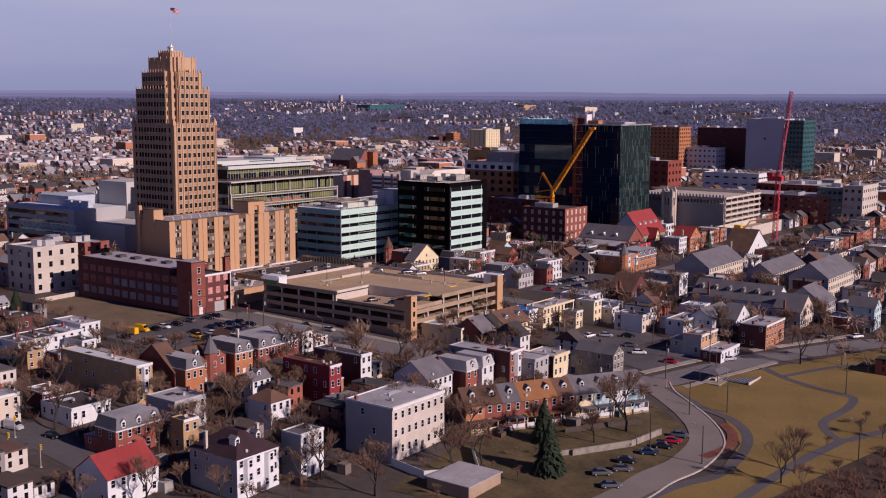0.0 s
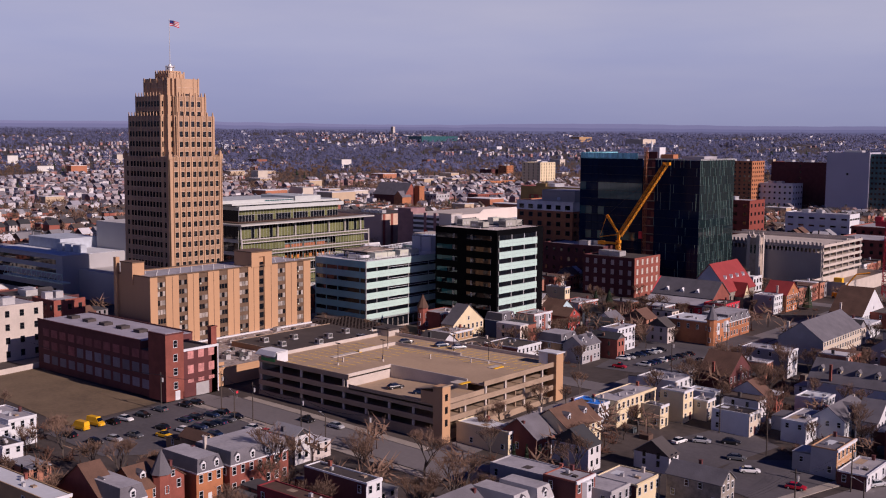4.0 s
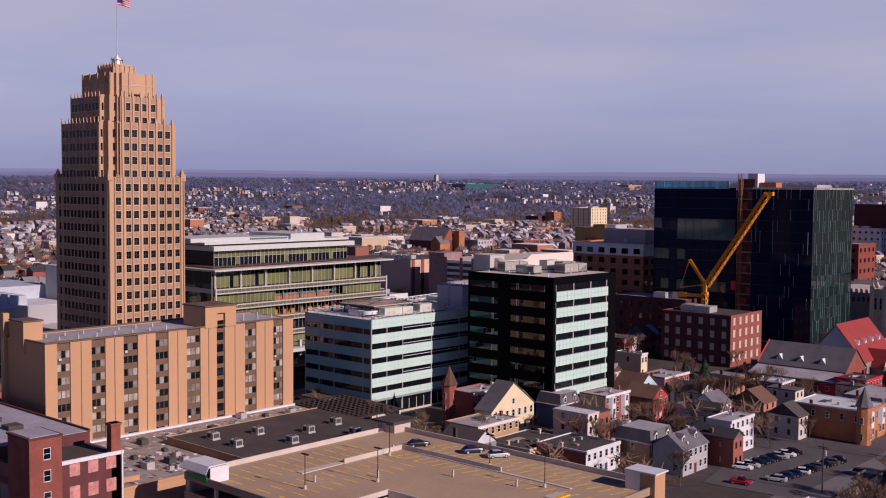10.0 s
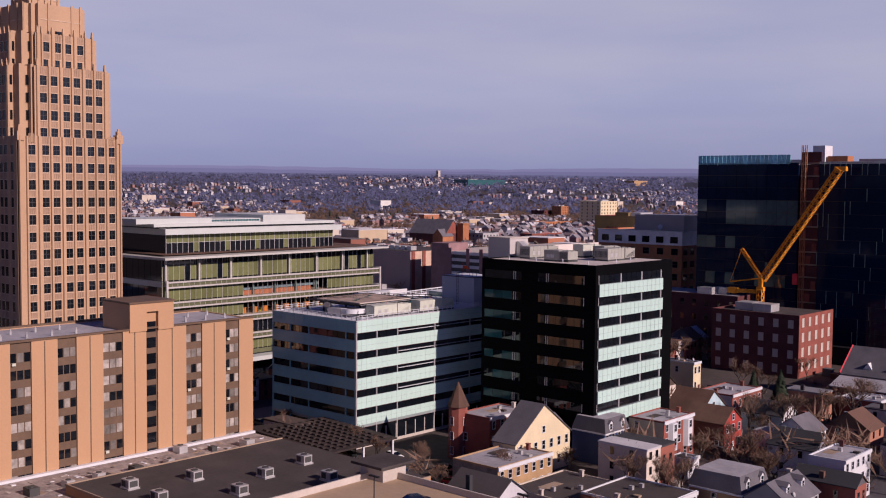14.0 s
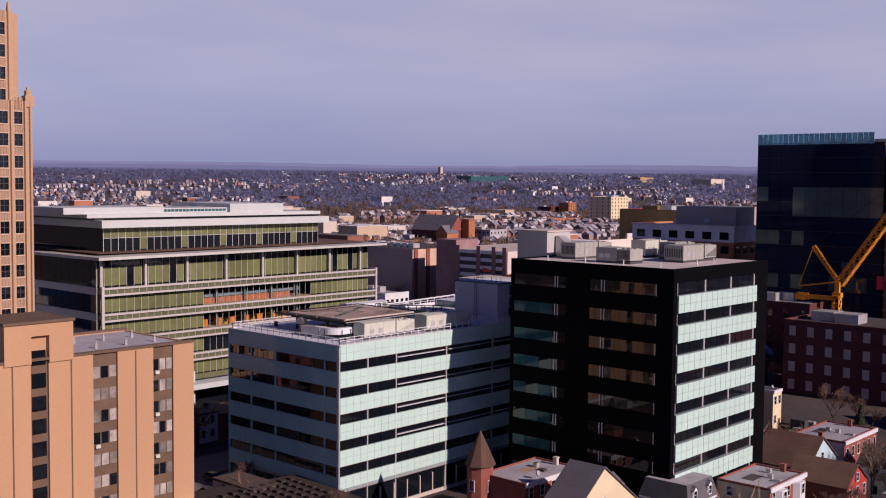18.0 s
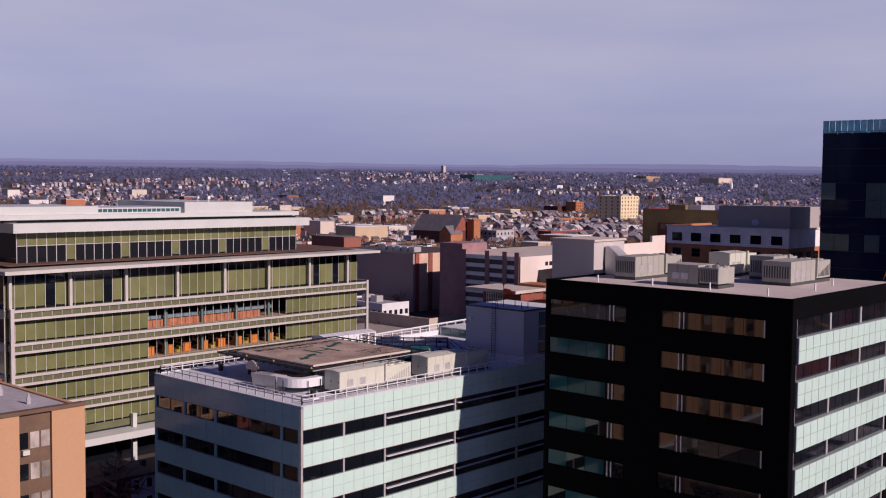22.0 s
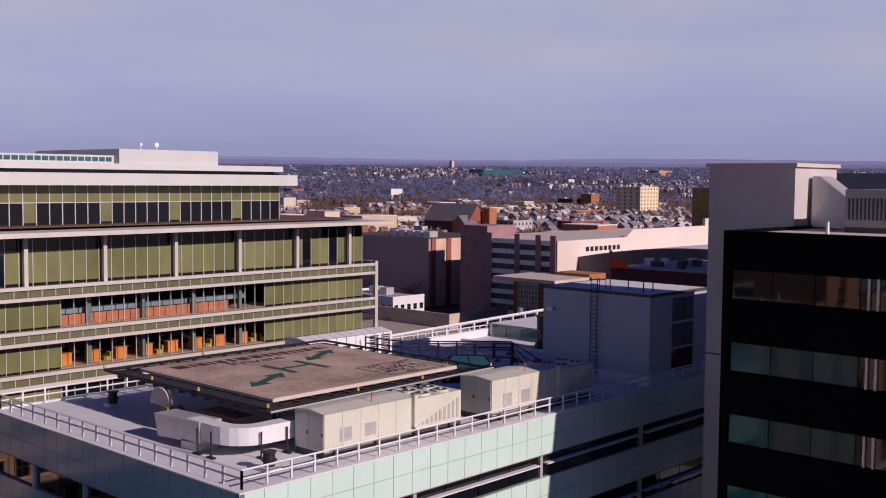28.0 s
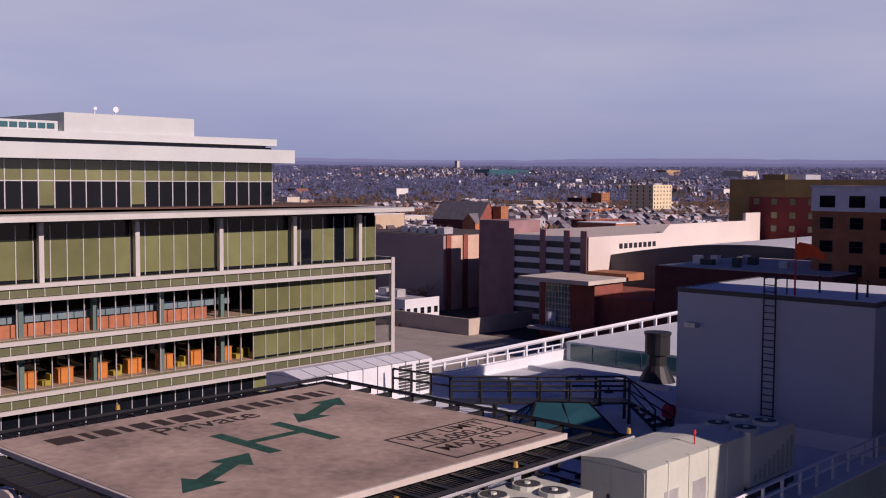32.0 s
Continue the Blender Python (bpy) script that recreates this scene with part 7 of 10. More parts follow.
house(8.0, -160.0, 18.0, 10.0, 4.5, "flat", BRICKDK, ROOFDK, 1)
house(37.3, -156.0, 14.8, 7.3, 6.5, "flat", WHITE, ROOFGR, 2)
house(50.1, -164.3, 9.2, 5.0, 5.2, "flat", WHITE, ROOFDK, 2)
house(77.2, -130.1, 8.1, 4.5, 4.0, "gx", BRICKYL, ROOFBR, 1)
house(175.2, -169.9, 14.0, 19.7, 12.0, "flat", GREYW, ROOFGR, 3, front=CONCL)
house(157.1, -133.0, 11.6, 10.8, 6.5, "gy", WHITE, ROOFSL, 2)
house(159.9, -119.8, 11.0, 5.9, 6.5, "mansard", BRICK, ROOFWH, 2, dormers=1)
house(161.4, -114.2, 9.9, 5.6, 6.8, "mansard", WHITE, ROOFWH, 2, dormers=1)
house(166.0, -107.5, 7.7, 7.2, 10.0, "flat", BRICKDK, ROOFGR, 3, front=BRICK, bays=1)
house(171.2, -92.6, 9.7, 9.9, 7.5, "flat", BRICKDK, ROOFGR, 2, front=CREAM)
house(170.5, -101.6, 30.0, 7.5, 7.0, "flat", GREYW, ROOFGR, 2)
house(185.5, -83.4, 12.3, 6.3, 9.0, "gx", STONE, ROOFSL, 3)
house(129.5, -80.0, 15.9, 6.9, 6.0, "flat", CREAM, ROOFWH, 2)
house(136.6, -78.2, 11.5, 10.1, 5.5, "gy", BRICK, ROOFSL, 1)
house(140.0, -69.7, 11.6, 14.5, 6.5, "gy", CREAM, ROOFBR, 2, dormers=2)
house(135.7, -49.6, 8.7, 6.7, 7.5, "flat", WHITE, BLUETARP, 2)
house(137.9, -44.0, 8.0, 20.8, 7.5, "flat", CREAM, ROOFGR, 2)
house(149.2, -29.1, 6.9, 5.5, 9.5, "flat", CREAM, ROOFGR, 3)
house(146.9, -37.3, 5.7, 4.5, 6.5, "flat", CREAM, ROOFSL, 2)
house(153.0, -23.1, 4.5, 5.0, 6.0, "flat", BEIGE, ROOFGR, 2)
house(167.2, -28.6, 10.2, 6.8, 6.5, "flat", WHITE, ROOFDK, 2, front=BEIGE)
house(139.0, -14.4, 11.9, 10.7, 7.0, "flat", WHITE, ROOFGR, 2)
house(151.9, -16.7, 8.4, 5.5, 6.5, "flat", WHITE, ROOFWH, 2)
house(148.3, 0.6, 9.7, 15.3, 7.5, "gx", BRICKDK, ROOFBR, 2)
house(151.1, 36.1, 15.1, 7.5, 9.5, "flat", GREYW, ROOFGR, 3, front=WHITE)
house(110.0, 69.0, 18.5, 14.5, 9.4, "flat", BRICKOR, ROOFWH, 2, turret="C", bays=1)
house(109.0, 84.2, 11.0, 19.0, 7.4, "mansard", BRICKOR, ROOFSL, 2, dormers=4)
house(72.5, 104.0, 9.5, 9.0, 6.6, "flat", BRICK, ROOFGR, 2)
house(91.0, 121.0, 9.5, 13.0, 7.6, "flat", REDP, ROOFDK, 2)
house(99.5, 149.0, 9.0, 9.0, 9.0, "flat", GREYW, ROOFGR, 3, front=WHITE)
house(101.0, 159.0, 10.0, 14.0, 8.6, "gx", BRICKOR, ROOFRED, 3)
house(84.5, 10.5, 9.0, 10.0, 7.2, "mansard", BRICKYL, ROOFSL, 2)
house(92.6, 11.0, 7.6, 11.0, 7.0, "gy", GREYW, ROOFSL, 2, dormers=2)
house(58.5, 55.0, 9.0, 7.8, 6.2, "gx", BRICK, ROOFBR, 2, front=M("bright_red_brick", (0.36, 0.05, 0.04), 0.9, 0.15, 0.4, 5.0, 0.15))
house(21.5, 109.0, 10.0, 4.0, 8.0, "flat", CREAM, ROOFDK, 2, nx=1)
house(63.0, 32.5, 4.0, 4.2, 4.2, "flat", WHITE, ROOFDK, 1)
house(54.0, 38.5, 8.0, 12.0, 8.3, "flat", CREAM, ROOFGR, 3, front=BRICK, bays=1)
house(46.0, 29.6, 7.6, 8.6, 6.4, "mansard", NAVY, ROOFSL, 2, dormers=2)
house(36.6, 23.5, 7.0, 7.0, 6.0, "gy", GREYW, ROOFSL, 2)
house(40.5, 8.4, 5.3, 17.4, 7.0, "gx", CREAM, ROOFSL, 2)
house(29.3, 14.4, 8.3, 13.1, 9.0, "flat", BRICK, ROOFGR, 3, turret="L")
house(47.0, -4.8, 10.3, 15.9, 6.0, "flat", STONE, ROOFGR, 2, front=BRICKYL)
house(64.6, -7.7, 13.0, 15.9, 5.0, "flat", BEIGE, ROOFDK, 1)
house(78.0, -5.0, 13.4, 13.4, 6.6, "flat", BRICK, ROOFDK, 2, front=WHITE)
house(74.1, 61.4, 7.8, 8.1, 6.5, "gy", WHITE, ROOFSL, 2)
house(91.8, 34.5, 6.5, 12.0, 9.6, "flat", WHITE, ROOFGR, 3)
house(50.1, 74.9, 9.1, 14.5, 8.0, "flat", WHITE, ROOFGR, 2, front=BRICK)
house(49.6, 61.4, 8.6, 11.8, 6.0, "gx", BLUEW, ROOFBR, 2)
house(152.7, 61.2, 15.1, 36.6, 9.5, "gy", GREYW, ROOFSL, 3, front=BEIGE)
house(178.0, 64.6, 11.1, 38.7, 9.0, "gy", GREYW, ROOFSL, 3, front=BEIGE)
house(200.5, 62.4, 15.2, 35.3, 10.0, "gy", GREYW, ROOFSL, 3, front=BEIGE)
house(195.7, 18.7, 31.7, 14.7, 6.2, "gx", WHITE, ROOFSL, 2, side_dormers=6)
house(207.3, 10.8, 9.7, 14.1, 6.5, "gx", BEIGE, ROOFSL, 2)
house(209.5, 28.3, 15.2, 14.7, 6.5, "gy", GREYW, ROOFSL, 2)
house(227.9, 24.7, 8.9, 8.3, 9.0, "gx", BLUEW, ROOFSL, 3)
house(207.4, -22.6, 8.7, 16.8, 8.5, "flat", BRICKDK, ROOFGR, 3, front=BRICKOR)
house(194.6, -43.4, 5.9, 12.6, 7.5, "flat", GREYW, ROOFSL, 2, front=TAN)
house(202.3, -46.2, 6.5, 14.7, 3.5, "flat", BRICKDK, ROOFGR, 1, front=WHITE)
house(180.4, -24.7, 6.4, 14.5, 6.0, "flat", WHITE, ROOFGR, 2)
house(176.0, -1.5, 7.7, 8.7, 6.0, "flat", WHITE, ROOFWH, 2)
house(193.9, -13.1, 5.4, 12.3, 6.5, "gx", WHITE, ROOFSL, 2)
house(187.2, -16.9, 8.7, 18.1, 6.0, "gy", WHITE, ROOFSL, 2, dormers=1)
house(220.2, 20.7, 7.4, 10.1, 4.0, "flat", BRICK, ROOFWH, 1)
house(140.2, 136.2, 12.7, 26.7, 6.5, "gx", WHITE, ROOFBR, 2)
house(157.4, 145.3, 18.6, 19.4, 7.0, "flat", BRICK, ROOFDK, 2)
house(189.6, 156.7, 9.9, 34.7, 9.0, "flat", WHITE, ROOFGR, 3)
house(148.1, 118.8, 13.9, 14.3, 6.0, "flat", WHITE, ROOFWH, 2)
# a stepped row of brick houses above the creek road, turned off the town grid
ROW = [(BRICKOR, ROOFBR, CREAM), (BRICK, ROOFBR, CREAM), (BRICK, ROOFSL, WHITE), (BRICK, ROOFOR, WHITE), (BRICK, ROOFOR, WHITE), (BRICK, ROOFBR, WHITE), (CREAM, ROOFSL, WHITE), (BLUEW, ROOFSL, WHITE), (WHITE, ROOFSL, CREAM), (BLUEW, ROOFSL, WHITE)]
for k, (wa, ro, po) in enumerate(ROW):
    q = k * 5.15
    house(176.8 + q * 0.515, -143.3 + q * 0.857, 9.5, 5.1, 6.4 - 0.05 * k, "gy", wa, ro, 2, dormers=1, turn=-31.0, porch=po, ny=2, sink=4.0)


def church():
    t = thing("church", 72, 158, 0, "stone church with a steep red roof, pale gable and porch", "church")
    x0, x1, y0, y1 = 63.0, 81.0, 145.0, 172.0
    FOOT.append((x0 - 1, x1 + 5, y0 - 1, y1 + 1))
    part("nave_wall", MB().box(x0, y0, 0, x1, y1, 8.5), STONE, t)
    part("nave_roof", MB().gable(x0, y0, x1, y1, 8.5, 10.8, "y", 0.5, 0, 1, 0.3), [ROOFRED, M("pale_blue_gable", (0.42, 0.45, 0.52), 0.85)], t)
    part("porch_wall", MB().box(x1, 151.5, 0, x1 + 4, 157.5, 6.2), STONE, t)
    part("porch_roof", MB().gable(x1 - 5, 151.5, x1 + 4, 157.5, 6.2, 5.2, "x", 0.4, 0, 1, 0.25), [ROOFRED, CREAM], t)
    for k in range(4):
        y = 148.5 + k * 6
        part("roof_dormer", MB().gable(x1 - 6.4, y, x1 - 3.2, y + 1.6, 13.0, 1.5, "x", 0.1, 0, 1, 0.1), [WHITE, WHITE], t)
    for k in range(7):
        if not 1 < k < 4:
            sash(t, FX(x1, y0), 2.2 + k * 3.7, 2.6, 1.2, 3.6, STONE)
    for k in range(3):
        sash(t, FY(x0, y0), 6 + k * 3, 9.4, 1.0, 1.6)
    hall = thing("parish_hall", 70, 134, 0, "brick parish hall with a slate roof and pale dormers", "building")
    FOOT.append((53, 91, 119, 145))
    part("wall", MB().box(54, 128, 0, 82, 144, 7.2), BRICK, hall)
    part("roof", MB().gable(54, 128, 82, 144, 7.2, 6.2, "x", 0.4, 0, 1, 0.25), [ROOFSL, BRICK], hall)
    part("verge", MB().bar((53.5, 127.7, 7.35), (53.5, 136, 13.7), 0.22).bar((53.5, 136, 13.7), (53.5, 144.3, 7.35), 0.22), REDP, hall, "red painted verge boards")
    part("lean_to_wall", MB().box(54, 121.2, 0, 81, 128, 4.7), BRICK, hall)
    part("lean_to_roof", MB().loft([(53.6, 120.6, 4.7), (81.4, 120.6, 4.7), (81.4, 128, 6.6), (53.6, 128, 6.6)], [(53.6, 120.6, 4.95), (81.4, 120.6, 4.95), (81.4, 128, 6.85), (53.6, 128, 6.85)]), ROOFGR, hall)
    for k in range(3):
        x = 60 + k * 7
        part("roof_dormer", MB().gable(x - 1.1, 129.6, x + 1.1, 134, 8.6, 1.6, "y", 0.1, 0, 1, 0.1), [WHITE, WHITE], hall)
    for k in range(8):
        sash(hall, FY(54, 121.2), 2 + k * 3.3, 1.2, 1.0, 1.9)
    b = thing("bell_tower", 54, 234, 0, "slender pale stone bell tower with corner pinnacles", "tower")
    part("shaft", MB().box(51, 231, 0, 57, 237, 24.0), M("pale_brown_stone", (0.42, 0.34, 0.28), 0.9, 0.3, 0.5, 3, 0.3), b)
    pn = MB()
    for dx in (51, 56):
        for dy in (231, 236):
            pn.box(dx - 0.3, dy - 0.3, 0, dx + 1.3, dy + 1.3, 25.2).cyl(dx + .5, dy + .5, 25.2, 27.0, 0.7, 0.1, 6)
    part("pinnacle", pn, CONCL, b)
    for k in range(2):
        sash(b, FX(57, 231), 2 + k * 2, 16, 0.9, 4.5, CONCL)
        sash(b, FY(51, 231), 2 + k * 2, 16, 0.9, 4.5, CONCL)


church()


def block(name, x, y, w, d, h, wall, roof, floors, nx, ny, label, ww=1.4, wh=1.7, category="building", z0=0.0, glass=None, frame=None, lintel=True):
    """A plain larger building: walls, roof, parapet, rows of windows, rooftop boxes. Corner (x, y) towards +x, -y."""
    FOOT.append((x - w, x, y, y + d))
    t = thing(name, x - w / 2, y + d / 2, z0, label, category)
    part("wall", MB().box(x - w, y, z0, x, y + d, h), wall, t)
    part("roof", MB().box(x - w + .3, y + .3, h, x - .3, y + d - .3, h + .1), roof, t)
    part("parapet", MB().box(x - w - .05, y - .05, h, x + .05, y + .3, h + .7).box(x - .3, y + .3, h, x + .05, y + d, h + .7).box(x - w - .05, y + .3, h, x - w + .3, y + d, h + .7), wall, t)
    fh = (h - z0) / floors
    far = math.hypot(x, y) > 430 or name in ("red_brick_offices", "brick_hotel", "brick_shops", "brick_block")
    wins, hh = MB(), min(wh, fh * .55)
    for F, n, L in ((FX(x, y), ny, d), (FY(x - w, y), nx, w)):
        for k in range(floors):
            for i in range(n):
                u, z = (i + .5) * L / n, z0 + k * fh + fh * .3
                if far:
                    F.box(wins, u - ww / 2, u + ww / 2, z, z + hh, 0, .06)
                else:
                    sash(t, F, u, z, ww, hh, frame or ACDK, glass)
    if far:
        part("glazing", wins, glass or GDARK, t, "rows of dark windows", kind="stuff")
    rn = random.Random(int(x + y))
    for k in range(2):
        ux, uy, s = x - w * rn.uniform(.3, .8), y + d * rn.uniform(.3, .7), min(w, d) * .12
        part("rooftop_box", MB().box(ux - s, uy - s, h, ux + s, uy + s, h + 2.4), GALV, t)
    return t


block("brick_warehouse", 32, 150.5, 27.5, 24, 17.7, BRICKDK, ROOFDK, 4, 6, 5, "dark red brick warehouse with arched pale windows", 1.5, 2.2, frame=CONCL, glass=CONCL)
WH = bpy.data.objects["brick_warehouse"]
part("end_wall", MB().box(32.12, 150.4, 0, 32.3, 174.6, 18.4), BRICK, WH)
for k in range(4):
    for q in range(5):
        sash(WH, FX(32.3, 150.4), 2.6 + q * 4.6, 2 + k * 4.3, 1.5, 2.3, CONCL, CONCL, True)
block("brick_block", 0, 176, 36, 20, 19, BRICKDK, ROOFGR, 4, 8, 5, "dark brick commercial block with grey roof", 1.3, 2.0)
block("brick_shop", 44, 196, 12, 22, 8.5, BRICK, ROOFGR, 2, 3, 5, "low red brick shop with parapet")
block("white_hall_shed", 66, 205, 10, 10, 7, WHITE, ROOFWH, 2, 3, 3, "small white rendered annexe")


def frame_garage():
    t = thing("unfinished_garage", 66, 268, 0, "unfinished grey concrete parking garage with open floors", "parking garage")
    x0, x1, y0, y1, h = 24.0, 86.5, 240.0, 296.0, 22.0
    FOOT.append((x0, x1, y0, y1))
    grey = M("fresh_grey_precast", (0.33, 0.31, 0.31), 0.9, 0.1, 0.1, 2, 0.1)
    part("side_wall", MB().box(x0, y0, 0, x1 - 1, y0 + 0.4, h - 4.2), grey, t)
    part("side_wall_top", MB().box(x0, y0, h - 2.2, x1 - 1, y0 + 0.4, h - 0.6), grey, t)
    sl = MB()
    for i in range(30):
        sl.box(x0 + 1 + i * 2.05, y0, h - 4.2, x0 + 1.7 + i * 2.05, y0 + 0.4, h - 2.2)
        sl.box(x0 + 1 + i * 2.05, y0 - 0.2, h - .6, x0 + 2.0 + i * 2.05, y0 + 0.4, h + 0.9)
    part("precast_fin", sl, CONCL, t)
    for k in range(7):
        z = 1.2 + k * 3.3
        part("floor_slab", MB().box(x0 + .3, y0 + .4, z - 0.35, x1, y1, z), CONCL, t)
        part("edge_beam", MB().box(x1 - 0.25, y0 + .4, z - 0.6, x1 + .05, y1, z + 0.7), CONCL, t)
    for i in range(7):
        y = y0 + 0.8 + i * 9.0
        part("column", MB().box(x1 - 0.9, y - .35, 0, x1 - .3, y + .35, h), CONCL, t)
    part("core_tower", MB().box(x0 - 8, y0 + 4, 0, x0 + 6, y0 + 16, h + 5.5).box(x0 - 8, y0 - 2, 0, x0 - 1, y0 + 4, h + 2), grey, t)
    part("top_rails", MB().box(x0, y1 - 24, h, x1, y1 - 23.4, h + 1.2).box(x0, y1 - 12, h, x1, y1 - 11.4, h + 1.2), CONCL, t)
    s = thing("concrete_shell", 100, 255, 0, "roofless pale concrete shell under construction", "building")
    part("wall", MB().box(88, 222, 0, 104, 222.4, 6.5).box(103.6, 222.4, 0, 104, 285, 6.5).box(88, 222.4, 0, 88.4, 285, 6.5).box(88.4, 284.6, 0, 103.6, 285, 6.5), CONCL, s)
    part("slab", MB().box(88.4, 222.4, 3.0, 103.6, 284.6, 3.4), CONC, s)
    part("site_plant", MB().box(92, 240, 3.4, 96, 243, 6.2), YELLOW, s)


frame_garage()


def brick_arch(x, y, w, d, h, label, wall, roof=None, floors=12, nx=6, ny=6, glass=None):
    return block("office_block", x, y, w, d, h, wall, roof or ROOFGR, floors, nx, ny, label, 2.0, 2.0, glass=glass)


brick_arch(-173, 745, 36, 30, 51, "tall orange brick office with white bands", BRICKOR, None, 12, 7, 6)
brick_arch(-138, 764, 53, 26, 29, "white office block with dark window bands", WHITE, None, 5, 10, 4)
brick_arch(-114, 800, 62, 34, 50, "brown brick department store block", BRICKDK, None, 8, 1, 5)
brick_arch(-64.5, 765, 41, 40, 61, "pale lavender windowless hospital block", M("lavender_panel", (0.42, 0.42, 0.50), 0.7, 0.06, 0.05, 1, 0.02), ROOFGR, 2, 1, 1)
brick_arch(-45, 767, 19, 38, 59.5, "teal glass office slab", GTEAL, ROOFGR, 12, 5, 8)
block("pale_clinic", 138, 330, 12, 34, 25, CONCL, ROOFGR, 5, 3, 7, "pale concrete block with small square windows", 1.5, 1.6)
block("teal_clinic_wing", 125.5, 331, 16, 30, 23, M("slate_teal_panel", (0.10, 0.14, 0.16), 0.5, 0.1, 0.1, 1, 0.02), ROOFGR, 5, 5, 5, "slate teal clad office wing", 1.8, 1.6)
block("red_brick_offices", 118, 330, 60, 40, 17, BRICK, ROOFGR, 4, 12, 8, "red brick office range with white trim", 1.8, 1.9)
block("red_brick_offices", 100, 385, 50, 40, 20, BRICK, ROOFGR, 4, 10, 8, "red brick office range with white trim", 1.8, 1.9)
block("white_office", 20, 470, 46, 20, 21, WHITE, ROOFGR, 4, 6, 4, "white panel office with dark bands", 4.0, 1.2)
block("pale_block", 205, 420, 60, 40, 16, CONCL, ROOFWH, 4, 10, 8, "pale concrete commercial block", 1.8, 1.6)
block("pale_block", 260, 380, 50, 30, 12, BEIGE, ROOFWH, 3, 8, 6, "beige stucco commercial block with ribbon windows", 1.8, 1.6)
block("brick_hotel", 8, 330, 42, 22, 36, M("hotel_brick", (0.22, 0.05, 0.035), 0.9, 0.15, 0.3, 4, 0.1), ROOFGR, 7, 7, 4, "red brick hotel with pale top storey", 2.2, 2.0)
BO = block("brick_offices", -39, 208, 37, 25.5, 38, BRICKOR, ROOFGR, 8, 6, 5, "brick office block with a white top storey and plant house", 2.6, 2.2)
part("white_storey", MB().box(-76.2, 207.85, 33.4, -38.85, 208, 38.3).box(-39, 208, 33.4, -38.85, 233.6, 38.3), M("white_panel", (0.74, 0.72, 0.74), 0.7), BO)
for k in range(6):
    pane(BO, FY(-76, 207.85), 1.6 + k * 6.1, 4.8 + k * 6.1, 34.2, 36.6, 0.0, GDARK, "window_pane")
part("roof_edge", MB().box(-76.5, 207.6, 38.3, -38.5, 208.2, 38.7).box(-39.1, 208.2, 38.3, -38.5, 233.8, 38.7), WHITE, BO)
part("plant_house", MB().box(-62, 212, 38, -40.5, 231, 44.5), M("grey_plant_cladding", (0.35, 0.315, 0.31), 0.7, 0.08, 0.2, 2, 0.05), BO, "grey metal plant house")
part("dish", MB().bar((-50, 210.6, 40), (-49.8, 210.4, 40.1), 1.0, 0, 12), WHITE, BO, "white satellite dish")
MH = block("mustard_hotel", -100, 325, 57, 26, 39.6, M("hotel_red", (0.17, 0.032, 0.032), 0.9, 0.12, 0.2, 3, 0.1), ROOFGR, 9, 9, 5, "red hotel with a mustard top storey", 2.0, 1.9, glass=GGREEN)
part("mustard_storey", MB().box(-157.2, 324.85, 34.6, -99.85, 325, 40.2).box(-100, 325, 34.6, -99.85, 351, 40.2).box(-157.2, 324.85, 22, -150, 325, 34.6).box(-148, 330, 39.6, -140, 338, 42), M("mustard_render", (0.20, 0.135, 0.055), 0.85), MH)


